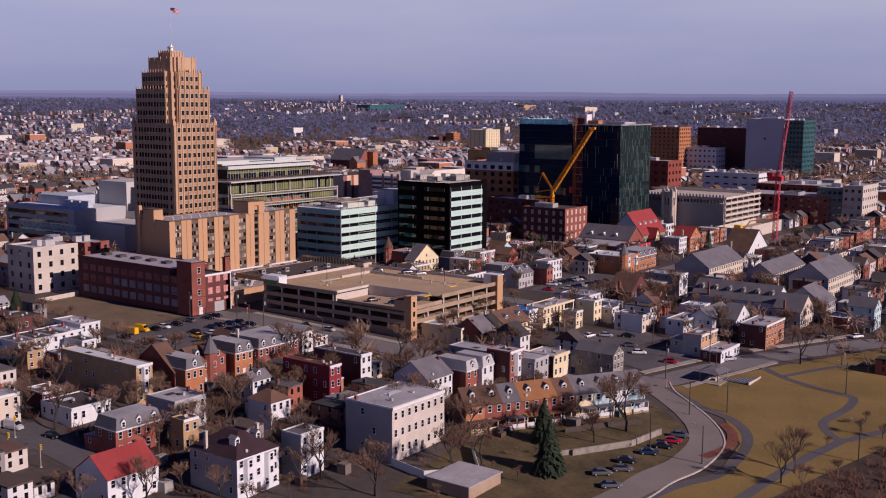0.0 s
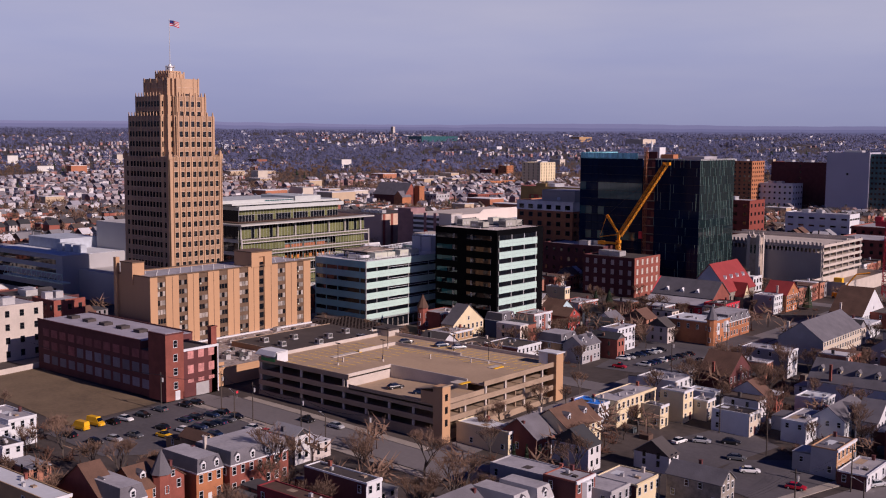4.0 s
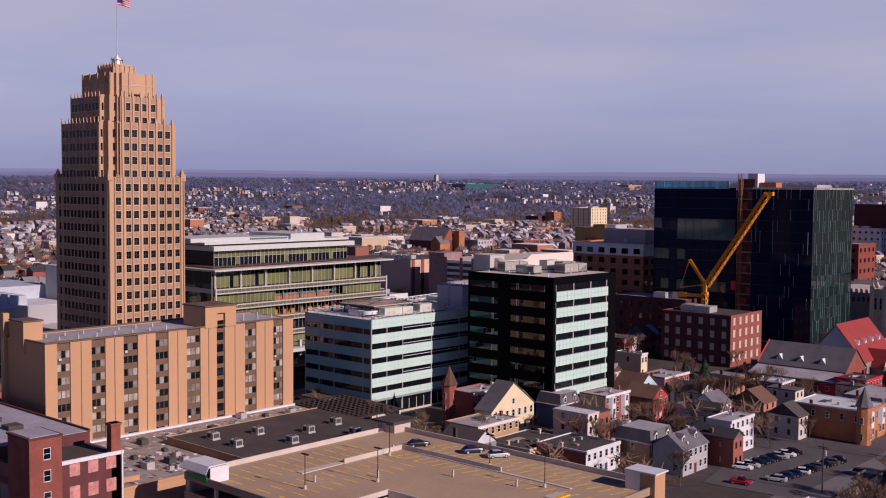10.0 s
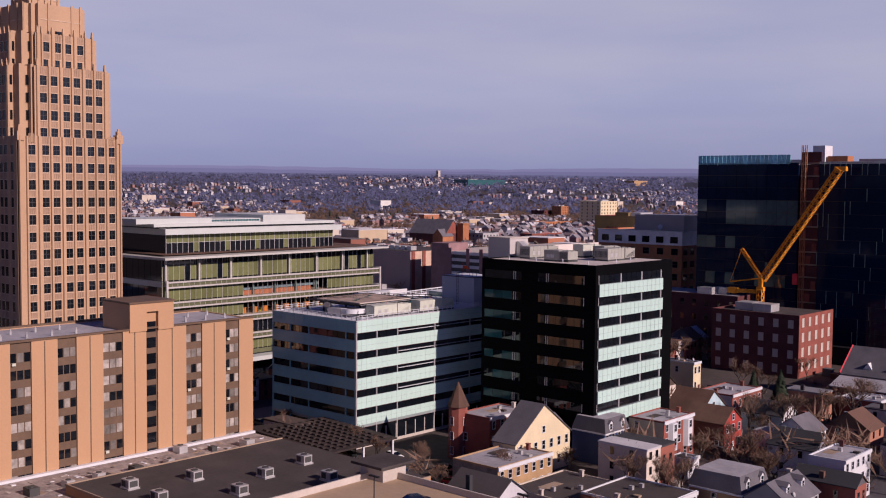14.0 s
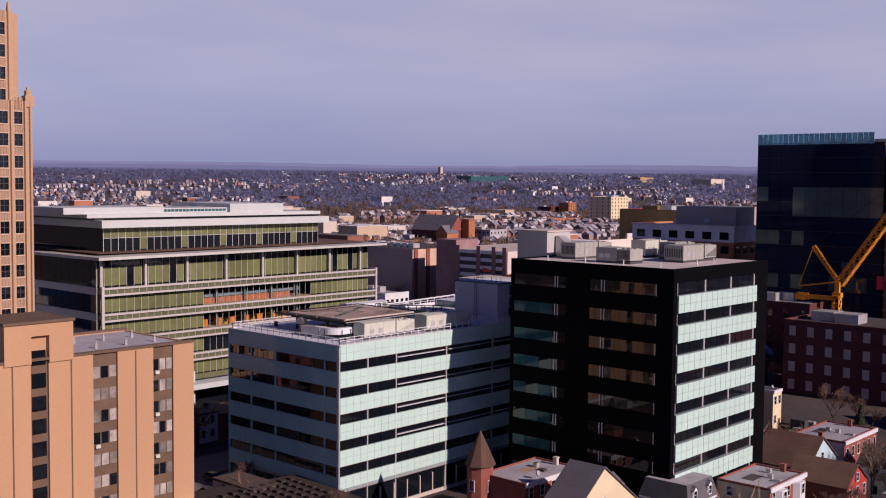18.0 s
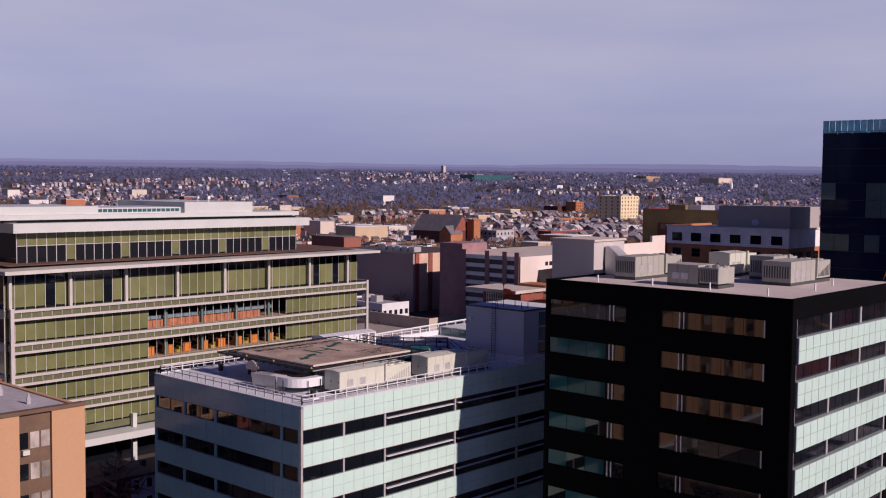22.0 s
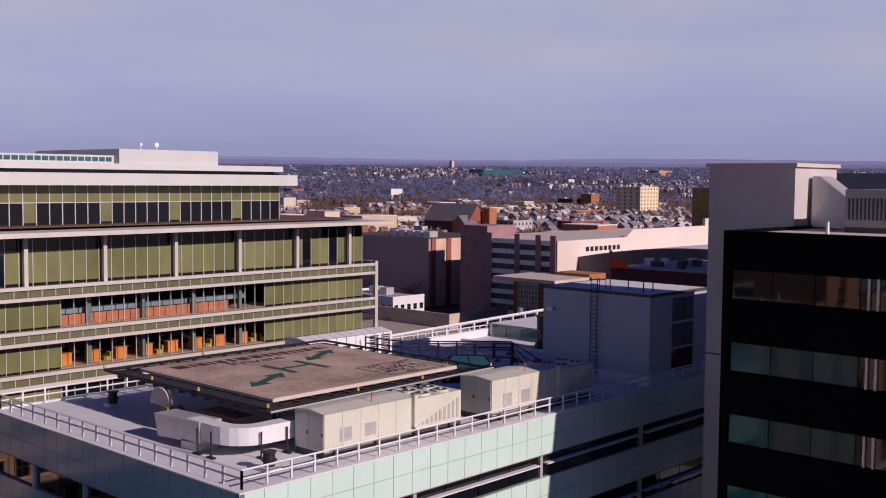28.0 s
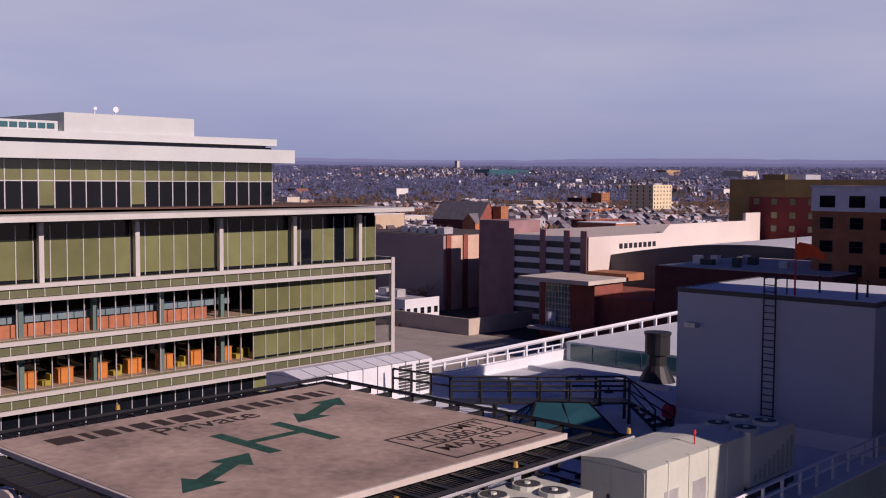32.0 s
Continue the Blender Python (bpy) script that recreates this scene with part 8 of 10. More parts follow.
def civic():
    """Dark box store, striped garage, arena and its entrance beyond the green office."""
    b = thing("windowless_block", -220, 248, 0, "brown windowless block with lit salmon pilasters", "building")
    FOOT.append((-250, -200, 228, 275))
    part("wall", MB().box(-245, 230, 0, -200.7, 268, 22.6), M("mauve_brown_render", (0.34, 0.26, 0.25), 0.9, 0.1, 0.1, 3, 0.05), b)
    for k in range(5):
        part("pilaster", MB().box(-200.7, 231 + k * 7.6, 0, -200.2, 233 + k * 7.6, 22.8), BRICK, b)
        part("bay_panel", MB().box(-200.7, 233.2 + k * 7.6, 0, -200.5, 238.4 + k * 7.6, 22.6), M("salmon_render", (0.55, 0.38, 0.29), 0.9), b)
    part("roof", MB().box(-244.6, 230.4, 22.6, -201, 267.6, 22.8), ROOFDK, b)
    for k in range(5):
        part("rooftop_box", MB().box(-225 + k * 4, 236, 22.8, -222 + k * 4, 240, 24.8), GALV, b)
    g = thing("striped_garage", -165, 250, 0, "brown brick parking garage with white spandrels", "parking garage")
    FOOT.append((-190, -142, 222, 330))
    y0 = 225.0
    part("wall", MB().box(-182, y0, 0, -171, y0 + 14, 28.2), MAUVEB, g)
    part("dark_interior", MB().box(-171, y0 + 0.6, 0, -145.5, y0 + 40, 24.0), ACDK, g)
    for k in range(8):
        part("spandrel", MB().box(-171, y0, 1.5 + k * 3.1, -145, y0 + 0.6, 2.9 + k * 3.1), WHITE, g)
    for x in (-171, -160, -152, -146.5):
        part("pier", MB().box(x, y0 - 0.2, 0, x + 2.0, y0 + 0.7, 26.2), MAUVEB, g)
    part("white_wall", MB().box(-145.5, y0, 0, -144.5, 322, 24.6).loft([(-145.5, 262, 24.6), (-144.5, 262, 24.6), (-144.5, 322, 24.6), (-145.5, 322, 24.6)], [(-145.5, 266, 27), (-144.5, 266, 27), (-144.5, 322, 27), (-145.5, 322, 27)]).box(-145.5, 312, 27, -144.5, 322, 29.5), M("cream_render_wall", (0.60, 0.53, 0.48), 0.9, 0.06, 0.1, 2, 0.05), g)
    part("roof", MB().box(-182, y0 + .7, 24.0, -145.5, 322, 24.6), CONCL, g)
    for k in range(8):
        pane(g, FX(-144.5, 240), k * 2.4, k * 2.4 + 1.6, 25.5 if k > 9 else 21.0, 22.4, 0.02, GDARK, "slot_window")
    a = thing("arena", -118, 275, 0, "white low-vaulted arena roof", "arena")
    FOOT.append((-144, -60, 235, 345))
    pts = [(-144.4 + 84 * i / 12, 17.0 + 7.0 * math.sin(math.pi * (0.12 + 0.76 * i / 12))) for i in range(13)]
    rf = MB()
    for (xa, za), (xb, zb) in zip(pts, pts[1:]):
        rf.face([(xa, 236, za), (xb, 236, zb), (xb, 320, zb), (xa, 320, za)])
        rf.face([(xa, 236, 0), (xb, 236, 0), (xb, 236, zb), (xa, 236, za)], 1)
    rf.face([(pts[-1][0], 236, 0), (pts[-1][0], 320, 0), (pts[-1][0], 320, pts[-1][1]), (pts[-1][0], 236, pts[-1][1])], 1)
    part("vault_roof", rf, [ROOFWH, M("dark_grey_metal", (0.10, 0.10, 0.11), 0.6)], a)
    e = thing("arena_entrance", -140, 205, 0, "brick arena entrance with a tall glass front and white canopy", "building")
    FOOT.append((-165, -110, 196, 236))
    part("wall", MB().box(-148, 204, 0, -118, 236, 11.5).box(-152.5, 206, 0, -148, 214, 14.5).box(-140.2, 202, 0, -133, 214, 14.5), BRICK, e)
    part("glass_front", MB().box(-148, 202.6, 3, -140.2, 203.2, 14.2), GTEAL, e)
    gr = MB()
    for i in range(9):
        gr.box(-148 + i * .97, 202.4, 3, -147.9 + i * .97, 202.7, 14.2)
    for i in range(8):
        gr.box(-148, 202.4, 3 + i * 1.5, -140.2, 202.7, 3.1 + i * 1.5)
    part("glazing_bar", gr, GALV, e)
    part("canopy", MB().box(-153.5, 198, 14.6, -132, 215, 15.6).box(-151, 199, 2.6, -139.5, 203, 3.2), CONCL, e)
    part("sign", MB().cyl(-146, 202.2, 4.6, 7.0, 1.3, 1.3, 12), WHITE, e)
    part("upper_wall", MB().box(-144, 214, 14.6, -132, 222, 16.4), BRICKOR, e)
    e.location = (-135.6, 209, 0)
    d = thing("dark_brick_hall", -110, 205, 0, "dark maroon brick hall with rooftop plant", "building")
    FOOT.append((-118, -70, 190, 235))
    part("wall", MB().box(-105.7, 196, 0, -66, 234, 21), BRICKDK, d)
    part("roof", MB().box(-105.2, 196.5, 21, -66.5, 233.5, 21.2), CONCL, d)
    rn = random.Random(8)
    for k in range(9):
        x, y = rn.uniform(-102, -72), rn.uniform(200, 216)
        part("rooftop_box", MB().box(x, y, 21.2, x + rn.uniform(1, 3), y + 1.6, 21.2 + rn.uniform(1, 2)), ACDK if k % 2 else GALV, d)
    part("plaza_wall", MB().box(-190, 196, 0, -160, 196.6, 4.2).box(-160.6, 196.6, 0, -160, 222, 4.2), M("pale_plaza_wall", (0.45, 0.38, 0.31), 0.9, 0.15, 0.2, 2, 0.1), d)
    w = block("low_white_shop", -192, 205, 26, 14, 5.2, WHITE, ROOFGR, 1, 9, 5, "low white painted shop with many windows", 1.3, 1.6)


civic()


def left_office():
    t = thing("white_banded_office", -185, 0, 0, "white office with dark ribbon windows and roof plant", "building")
    X, Y, Z = -153, -28, 19.6
    FOOT.append((-250, -100, -30, 60))
    part("wall", MB().box(-215, Y, 0, X, 20, Z), M("pale_grey_precast", (0.36, 0.355, 0.37), 0.85, 0.06, 0.1, 2, 0.05), t)
    F = FY(-215, Y)
    for k in range(4):
        for i in range(14):
            pane(t, F, 2 + i * 3.9, 5.85 + i * 3.9, 2.6 + k * 4.3, 4.7 + k * 4.3, 0.02, GDARK, "window_pane")
    part("roof", MB().box(-214.5, Y + .5, Z, X - .5, 19.5, Z + .1), ROOFWH, t)
    part("plant_house", MB().box(-206, -14, Z, -178, 6, Z + 5.0), M("blue_grey_plant", (0.40, 0.44, 0.50), 0.7), t)
    for k in range(3):
        part("plant_unit", MB().box(-178 + k * 7, -16, Z, -173 + k * 7, -12, Z + 3.4), M("blue_grey_plant", (0.40, 0.44, 0.50), 0.7), t)
    s = thing("white_stair_block", -140, 5, 0, "tall white windowless stair block", "building")
    part("wall", MB().box(-153, -20, 0, -122, 4, 13).box(-176, 4, 0, -152, 30, 32.4).box(-152, 4, 0, -118, 26, 17), M("cream_white_render", (0.46, 0.44, 0.43), 0.9, 0.06, 0.1, 2, 0.05), s)
    r = thing("truss_bridge", -150, -34, 0, "pale green steel truss footbridge", "bridge")
    mb = MB().box(-190, -36, 9, -140, -32, 9.6).box(-190, -36, 13, -140, -35.6, 13.5)
    for k in range(12):
        mb.bar((-190 + k * 4.2, -36, 9.3), (-186 + k * 4.2, -36, 13.2), 0.18).bar((-186 + k * 4.2, -36, 9.3), (-186 + k * 4.2, -36, 13.2), 0.14)
    part("truss", mb, M("pale_green_steel", (0.45, 0.58, 0.52), 0.6), r)
    block("pale_apartments", -49, -117, 18, 20, 17.5, CONCL, ROOFGR, 4, 3, 4, "pale stucco corner apartment house with tall windows", 1.3, 1.9)
    block("brick_apartments", -56, -89, 14, 12, 16, BRICK, ROOFGR, 4, 4, 3, "red brick apartment house", 1.2, 1.8)
    block("brick_shops", -60, -100, 14, 9, 8, BRICK, ROOFGR, 2, 3, 3, "two-storey red brick shop", 1.2, 1.6)
    block("brick_shops", -88, -80, 30, 20, 12, BRICKDK, ROOFDK, 3, 6, 4, "dark brick shop row", 1.2, 1.6)


left_office()


def far_landmarks():
    """Single buildings that stand out in the distance."""
    ch = thing("stone_church", -480, 560, 0, "brown stone church with a steep dark roof", "church")
    FOOT.append((-520, -455, 545, 590))
    part("nave_wall", MB().box(-512, 552, 0, -468, 572, 13), BRICKDK, ch)
    part("nave_roof", MB().gable(-512, 552, -468, 572, 13, 12, "x", .6, 0, 1), [ROOFSL, BRICK], ch)
    part("gable_wing", MB().box(-478, 546, 0, -466, 560, 11).gable(-478, 546, -466, 560, 11, 6, "y", .4, 1, 0), [BRICKOR, ROOFSL], ch)
    part("bell_tower", MB().box(-467, 566, 0, -460, 574, 21).box(-467.5, 565.5, 21, -459.5, 574.5, 22), BRICKOR, ch)
    block("grey_brick_block", -452, 584, 36, 22, 12.5, GREYW, ROOFGR, 3, 8, 5, "three-storey grey brick block with cornice", 1.3, 1.9)
    block("terrace_row", -440, 640, 14, 46, 11, BRICK, ROOFWH, 3, 3, 12, "red and white terrace row with bay fronts", 1.1, 1.7)
    block("white_hall", -1000, 1140, 30, 40, 13, CONCL, ROOFWH, 2, 3, 4, "plain white hall with a flat roof", 1.6, 1.6)
    block("orange_brick_tower", -838, 1234, 18, 20, 24, BRICKOR, ROOFGR, 6, 2, 4, "slender orange brick tower block", 1.4, 1.8)
    block("maroon_block", -862, 1222, 26, 20, 17, BRICKDK, ROOFDK, 4, 4, 3, "dark maroon brick block", 1.4, 1.8)
    block("cream_hospital", -640, 1050, 34, 40, 36, CREAM, ROOFGR, 8, 4, 6, "cream brick hospital block with a stepped roof", 1.6, 2.2)
    block("long_brick_mill", -684, 984, 22, 74, 8.5, BRICKOR, ROOFGR, 2, 3, 12, "long low orange brick mill", 1.6, 1.8)
    block("long_teal_range", -2070, 2430, 60, 190, 76, GTEAL, ROOFGR, 3, 1, 8, "long low teal glass institution", 6, 4)
    block("pale_tower", -2540, 2803, 12, 12, 112, CONCL, ROOFGR, 2, 1, 1, "slim pale tower on a rise", 4, 6)
    block("tan_range", -1700, 2820, 40, 80, 77, BRICKYL, ROOFGR, 2, 1, 5, "long tan brick range", 5, 4)
    block("tan_range", -1362, 2650, 60, 80, 71, BEIGE, ROOFGR, 2, 2, 5, "long tan brick range", 5, 4)
    st = thing("white_steeple", -1182, 2378, 36, "white church steeple among far trees", "church")
    part("spire", MB().cyl(-1182, 2378, 30, 52, 4, 4, 8).cyl(-1182, 2378, 52, 70, 4, .2, 8), WHITE, st)


far_landmarks()

# ---- streets, lots and the park ----
ROADS = []
for a, b, w in (((15, -420), (15, -138), 9), ((40, -96), (130, -96), 11), ((-300, -125), (40, -98), 9), ((118, -96), (118, 330), 9), ((-4, -12), (118, -12), 9), ((-60, 2), (-4, 2), 11), ((-40, 2), (-40, 420), 11),
                ((130, -96), (196, -75), 9), ((196, -74), (208, -36), 10), ((208, -36), (232, 8), 10), ((232, 8), (300, 70), 10), ((-140, 190), (130, 190), 10)):
    for q in range(12):
        c = Vector(a).lerp(Vector(b), q / 11)
        s_ = w / 2 + 2 + (Vector(b) - Vector(a)).length / 24 * .5
        ROADS.append((c.x - s_, c.x + s_, c.y - s_, c.y + s_) if abs(a[0] - b[0]) > 2 and abs(a[1] - b[1]) > 2 else (c.x - w / 2 - 2, c.x + w / 2 + 2, min(a[1], b[1]), max(a[1], b[1])) if abs(a[0] - b[0]) <= 2 else (min(a[0], b[0]), max(a[0], b[0]), c.y - w / 2 - 2, c.y + w / 2 + 2))
    drape("road", strip(a, b, w), ROAD, 0.03, "worn grey asphalt street", "road")
for a, b, w in (((45, -89.5), (112, -89.5), 2.6), ((38, -103.5), (128, -103.5), 2.6), ((124.5, -20), (124.5, 150), 2.2), ((188, -70), (200, -32), 2.4), ((204, -26), (224, 14), 2.4), ((203.5, -75), (215, -34), 1.8)):
    drape("pavement", strip(a, b, w), WALKC, 0.15, "pale concrete pavement with kerb", "pavement", curb=0.2)
# the lots' darker asphalt, used here to put shade into the street colour
for a, b, w in (((44, -190), (86, -190), 5), ((87, -209), (132, -213), 9), ((98.5, -300), (98.5, -214), 11)):
    drape("road", strip(a, b, w), ASPH, 0.03, "dark asphalt side street with shade in its tone", "road")
    ROADS.append((min(a[0], b[0]) - w / 2, max(a[0], b[0]) + w / 2, min(a[1], b[1]) - w / 2, max(a[1], b[1]) + w / 2))
drape("parking_lot", [(33, -144), (33, -103), (85, -103), (86, -118), (70, -131), (58, -144)], ASPH, 0.05, "asphalt parking lot with cars", "parking lot")
drape("vacant_lot", [(31, -137), (-30, -134), (-34, -108), (31, -109.5)], M("bare_dry_lot", (0.15, 0.105, 0.065), 0.95, 0.35, 0.08, 1, 0.2), 0.04, "bare dry vacant lot", "lot")
drape("parking_lot", [(98, 10), (88, 60), (92, 96), (117, 96), (117, 12)], ASPH, 0.04, "asphalt parking lot behind houses", "parking lot")
drape("parking_lot", [(172, -64), (172, -46), (184, -36), (196, -47), (190, -68)], ASPH, 0.05, "small asphalt parking lot", "parking lot")
drape("parking_lot", [(150, -52), (160, -22), (176, -30), (170, -58)], ASPH, 0.045, "small asphalt parking lot", "parking lot")
drape("parking_lot", [(124, 96), (124, 150), (150, 150), (150, 100)], ASPH, 0.04, "asphalt lot", "parking lot")
drape("plaza", [(-190, 150), (-120, 150), (-120, 200), (-190, 200)], WALKC, 0.05, "pale paved plaza", "plaza")
ROUGH = M("rough_yard_grass", (0.085, 0.062, 0.028), 0.95, 0.6, 0.12, 0.9, 0.3)
drape("yard", [(184, -182), (219, -176), (223, -140), (224, -116), (216, -104), (204, -94), (186, -128), (180, -150)], ROUGH, 0.03, "rough brown and green sloping back yards", "yard", step=8)
drape("bank", [(250, -137), (262, -86), (300, -56), (340, -120), (330, -208), (246, -186)], SOIL, 0.1, "brown brushy creek bank", "bank", step=10)
LAWN_PTS = [(200, -79), (216, -40), (236, 2), (330, 60), (420, -60), (330, -210), (236, -170), (231, -148), (236, -128), (233, -108), (222, -92)]
drape("lawn", LAWN_PTS, LAWN, 0.06, "yellow-brown winter park lawn", "lawn", step=10)


def ribbon(name, pts, w, mat, lift, label, category):
    """A smooth band along a line of points."""
    P = [Vector(p) for p in pts]
    fine = []
    for i in range(len(P) - 1):
        p0, p1, p2, p3 = P[max(i - 1, 0)], P[i], P[i + 1], P[min(i + 2, len(P) - 1)]
        for k in range(6):
            t = k / 6
            fine.append(0.5 * ((2 * p1) + (p2 - p0) * t + (2 * p0 - 5 * p1 + 4 * p2 - p3) * t * t + (3 * p1 - p0 - 3 * p2 + p3) * t ** 3))
    fine.append(P[-1])
    mb = MB()
    ed = []
    for i, p in enumerate(fine):
        d = (fine[min(i + 1, len(fine) - 1)] - fine[max(i - 1, 0)]).normalized()
        n = Vector((-d.y, d.x)) * (w / 2)
        ed.append((p + n, p - n))
    for (a, b), (c, e) in zip(ed, ed[1:]):
        top = [(q.x, q.y, gz(q.x, q.y) + lift) for q in (b, e, c, a)]
        low = [(x, y, z - 0.2) for x, y, z in top]
        mb.loft(low, top)
    return tagged(part(name, mb, mat), label, category, kind="structure")


CURVE = [(222, -175), (225.5, -153), (226.0, -141), (228.0, -129), (226.6, -114), (222, -104), (215, -95.5), (207, -88), (199, -81), (194, -74)]
ribbon("road_bend", CURVE, 8.2, M("pale_bend_asphalt", (0.19, 0.165, 0.155), 0.9, 0.15, 0.08, 1.0, 0.15), 0.09, "curved pale asphalt creek road", "road")
ribbon("kerb", [(p[0] + 4.4, p[1] + 0.6) for p in CURVE], 0.4, CONCL, 0.22, "concrete kerb along the bend", "kerb")
ribbon("path", [(200, -78), (215, -88.5), (225, -93), (232.5, -102), (236, -115), (236.5, -130), (232.5, -140), (230, -152), (230, -170)], 2.6, ASPH, 0.1, "dark asphalt park path", "path")
ribbon("path", [(214, -42), (224, -49), (237, -53), (244, -54.5), (245.5, -65), (244, -79), (247.5, -87), (252, -90), (256, -82), (262, -68)], 2.4, ASPH, 0.1, "dark asphalt park path", "path")
ribbon("path", [(252, -90), (248, -113), (245.5, -139), (243, -165)], 2.6, ASPH, 0.11, "dark asphalt park path", "path")
ribbon("path", [(222, -47), (232, -26), (244, -15), (262, -2)], 2.0, ASPH, 0.1, "dark asphalt park path", "path")
ribbon("mulch_bed", [(229.5, -122), (231.5, -112), (229, -103), (224, -97)], 2.6, M("red_mulch", (0.16, 0.055, 0.035), 0.95, 0.4, 0.5, 2, 0.3), 0.12, "red-brown mulch bed", "bed")


def shelter():
    z = gz(208, -63)
    t = thing("picnic_shelter", 208, -63, z, "open picnic shelter with dark low roof", "shelter")
    part("roof", MB().hip(203.5, -67, 210.5, -58, z + 2.7, 0.9, 2.2), ROOFSL, t)
    for x, y in ((204.3, -66), (209.7, -66), (204.3, -59), (209.7, -59)):
        part("post", MB().box(x - .12, y - .12, z, x + .12, y + .12, z + 2.8), CONC, t)
    part("floor", MB().box(202.5, -68, z - 0.6, 211, -57, z + 0.1), WALKC, t)
    part("picnic_table", MB().box(205.5, -64.5, z + .7, 206.5, -62, z + .8).box(205.9, -64, z, 206.1, -62.4, z + .7).box(207.6, -64.5, z + .7, 208.6, -62, z + .8).box(208, -64, z, 208.2, -62.4, z + .7), CONCL, t)
    c = thing("ball_court", 213, -57, z, "small dark blue court with a timber edge", "court")
    part("court", MB().box(209.5, -62, z - .8, 217, -52.5, z + .12), M("dark_court", (0.05, 0.07, 0.10), 0.9), c)
    part("timber_edge", MB().box(217, -62, z - .8, 217.4, -52.5, z + .5), CONCL, c)
    ln = MB()
    for k in range(8):
        ln.box(210 + k * .85, -61, z + .121, 210.1 + k * .85, -54, z + .126)
    part("court_line", ln, LINE, c)


shelter()

# ---- vehicles ----
CARS = {}
CARCOL = {"black": (0.012, 0.012, 0.014), "dark_blue": (0.015, 0.03, 0.075), "silver": (0.42, 0.43, 0.45), "white": (0.75, 0.75, 0.75), "red": (0.42, 0.015, 0.03), "grey": (0.10, 0.105, 0.115), "yellow": (0.78, 0.42, 0.015)}


def car(x, y, turn, color="black", kind="car", z=None):
    """A parked car, van or pickup, its nose along local +x."""
    key = (color, kind)
    if key not in CARS:
        paint = M("car_paint_" + color, CARCOL[color], 0.25, 0.05, 1, 4, 0.0, 0.0, spec=0.6)
        L, W = (4.6, 1.82) if kind != "van" else (5.4, 2.0)
        body, cab = MB(), MB()
        h1 = 0.98 if kind != "van" else 1.25
        ring = lambda xx, zt, w: [(xx, -w, 0.32), (xx, w, 0.32), (xx, w * .97, zt * .8), (xx, w * .9, zt), (xx, -w * .9, zt), (xx, -w * .97, zt * .8)]
        w = W / 2
        prof = [(-L / 2, h1 * .86, w * .86), (-L / 2 + .25, h1 * .98, w * .97), (-L * .1, h1, w), (L * .2, h1, w), (L / 2 - .5, h1 * .86, w * .97), (L / 2, h1 * .7, w * .82)]
        for a, b in zip(prof, prof[1:]):
            body.loft(ring(*a), ring(*b), 0)
        if kind == "van":
            top = [(-L / 2 + .05, h1), (L * .34, h1), (L * .18, 2.3), (-L / 2 + .15, 2.3)]
        elif kind == "pickup":
            top = [(-L * .12, h1), (L * .24, h1), (L * .1, 1.7), (-L * .08, 1.72)]
        else:
            top = [(-L * .42, h1), (L * .27, h1), (L * .07, 1.45), (-L * .27, 1.47)]
        lo = [(top[0][0], -w * .9, top[0][1]), (top[1][0], -w * .9, top[1][1]), (top[1][0], w * .9, top[1][1]), (top[0][0], w * .9, top[0][1])]
        hi = [(top[3][0], -w * .74, top[3][1]), (top[2][0], -w * .74, top[2][1]), (top[2][0], w * .74, top[2][1]), (top[3][0], w * .74, top[3][1])]
        cab.loft(lo, hi, 0)
        rf = MB().loft([(p[0], p[1] * .98, p[2] - .02) for p in hi], [(p[0] * .96, p[1] * .9, p[2] + .05) for p in hi])
        wh = MB()
        n = 12
        wh.loft([(.33 * math.cos(2 * math.pi * i / n), -.11, .33 * math.sin(2 * math.pi * i / n)) for i in range(n)], [(.33 * math.cos(2 * math.pi * i / n), .11, .33 * math.sin(2 * math.pi * i / n)) for i in range(n)], 0)
        wh.loft([(.2 * math.cos(2 * math.pi * i / n), -.125, .2 * math.sin(2 * math.pi * i / n)) for i in range(n)], [(.2 * math.cos(2 * math.pi * i / n), .125, .2 * math.sin(2 * math.pi * i / n)) for i in range(n)], 1)
        lt = MB().box(L / 2 - .12, -w * .75, .55, L / 2 + .01, -w * .4, .7).box(L / 2 - .12, w * .4, .55, L / 2 + .01, w * .75, .7)
        tl = MB().box(-L / 2 - .01, -w * .8, .6, -L / 2 + .1, -w * .5, .78).box(-L / 2 - .01, w * .5, .6, -L / 2 + .1, w * .8, .78)
        cabm = paint if kind == "van" else GDARK
        CARS[key] = [("body", body.mesh("body", [paint]), None), ("cabin", cab.mesh("cabin", [cabm]), None), ("roof_panel", rf.mesh("roof_panel", [paint]), None), ("headlight", lt.mesh("headlight", [GALV]), None), ("tail_light", tl.mesh("tail_light", [REDP]), None)]
        if kind == "van":
            CARS[key].append(("windscreen", MB().loft([(L * .335, -w * .8, 1.35), (L * .335, w * .8, 1.35), (L * .22, w * .7, 2.1), (L * .22, -w * .7, 2.1)], [(L * .345, -w * .8, 1.36), (L * .345, w * .8, 1.36), (L * .23, w * .7, 2.11), (L * .23, -w * .7, 2.11)]).mesh("windscreen", [GDARK]), None))
        wm = wh.mesh("wheel", [IRON, GALV])
        for sx in (-.31, .31):
            for sy in (-.92, .92):
                CARS[key].append(("wheel", wm, (sx * L, sy * w, .33)))
    nm = {"car": "car", "van": "van", "pickup": "pickup_truck"}[kind]
    cw = color.replace("_", " ")
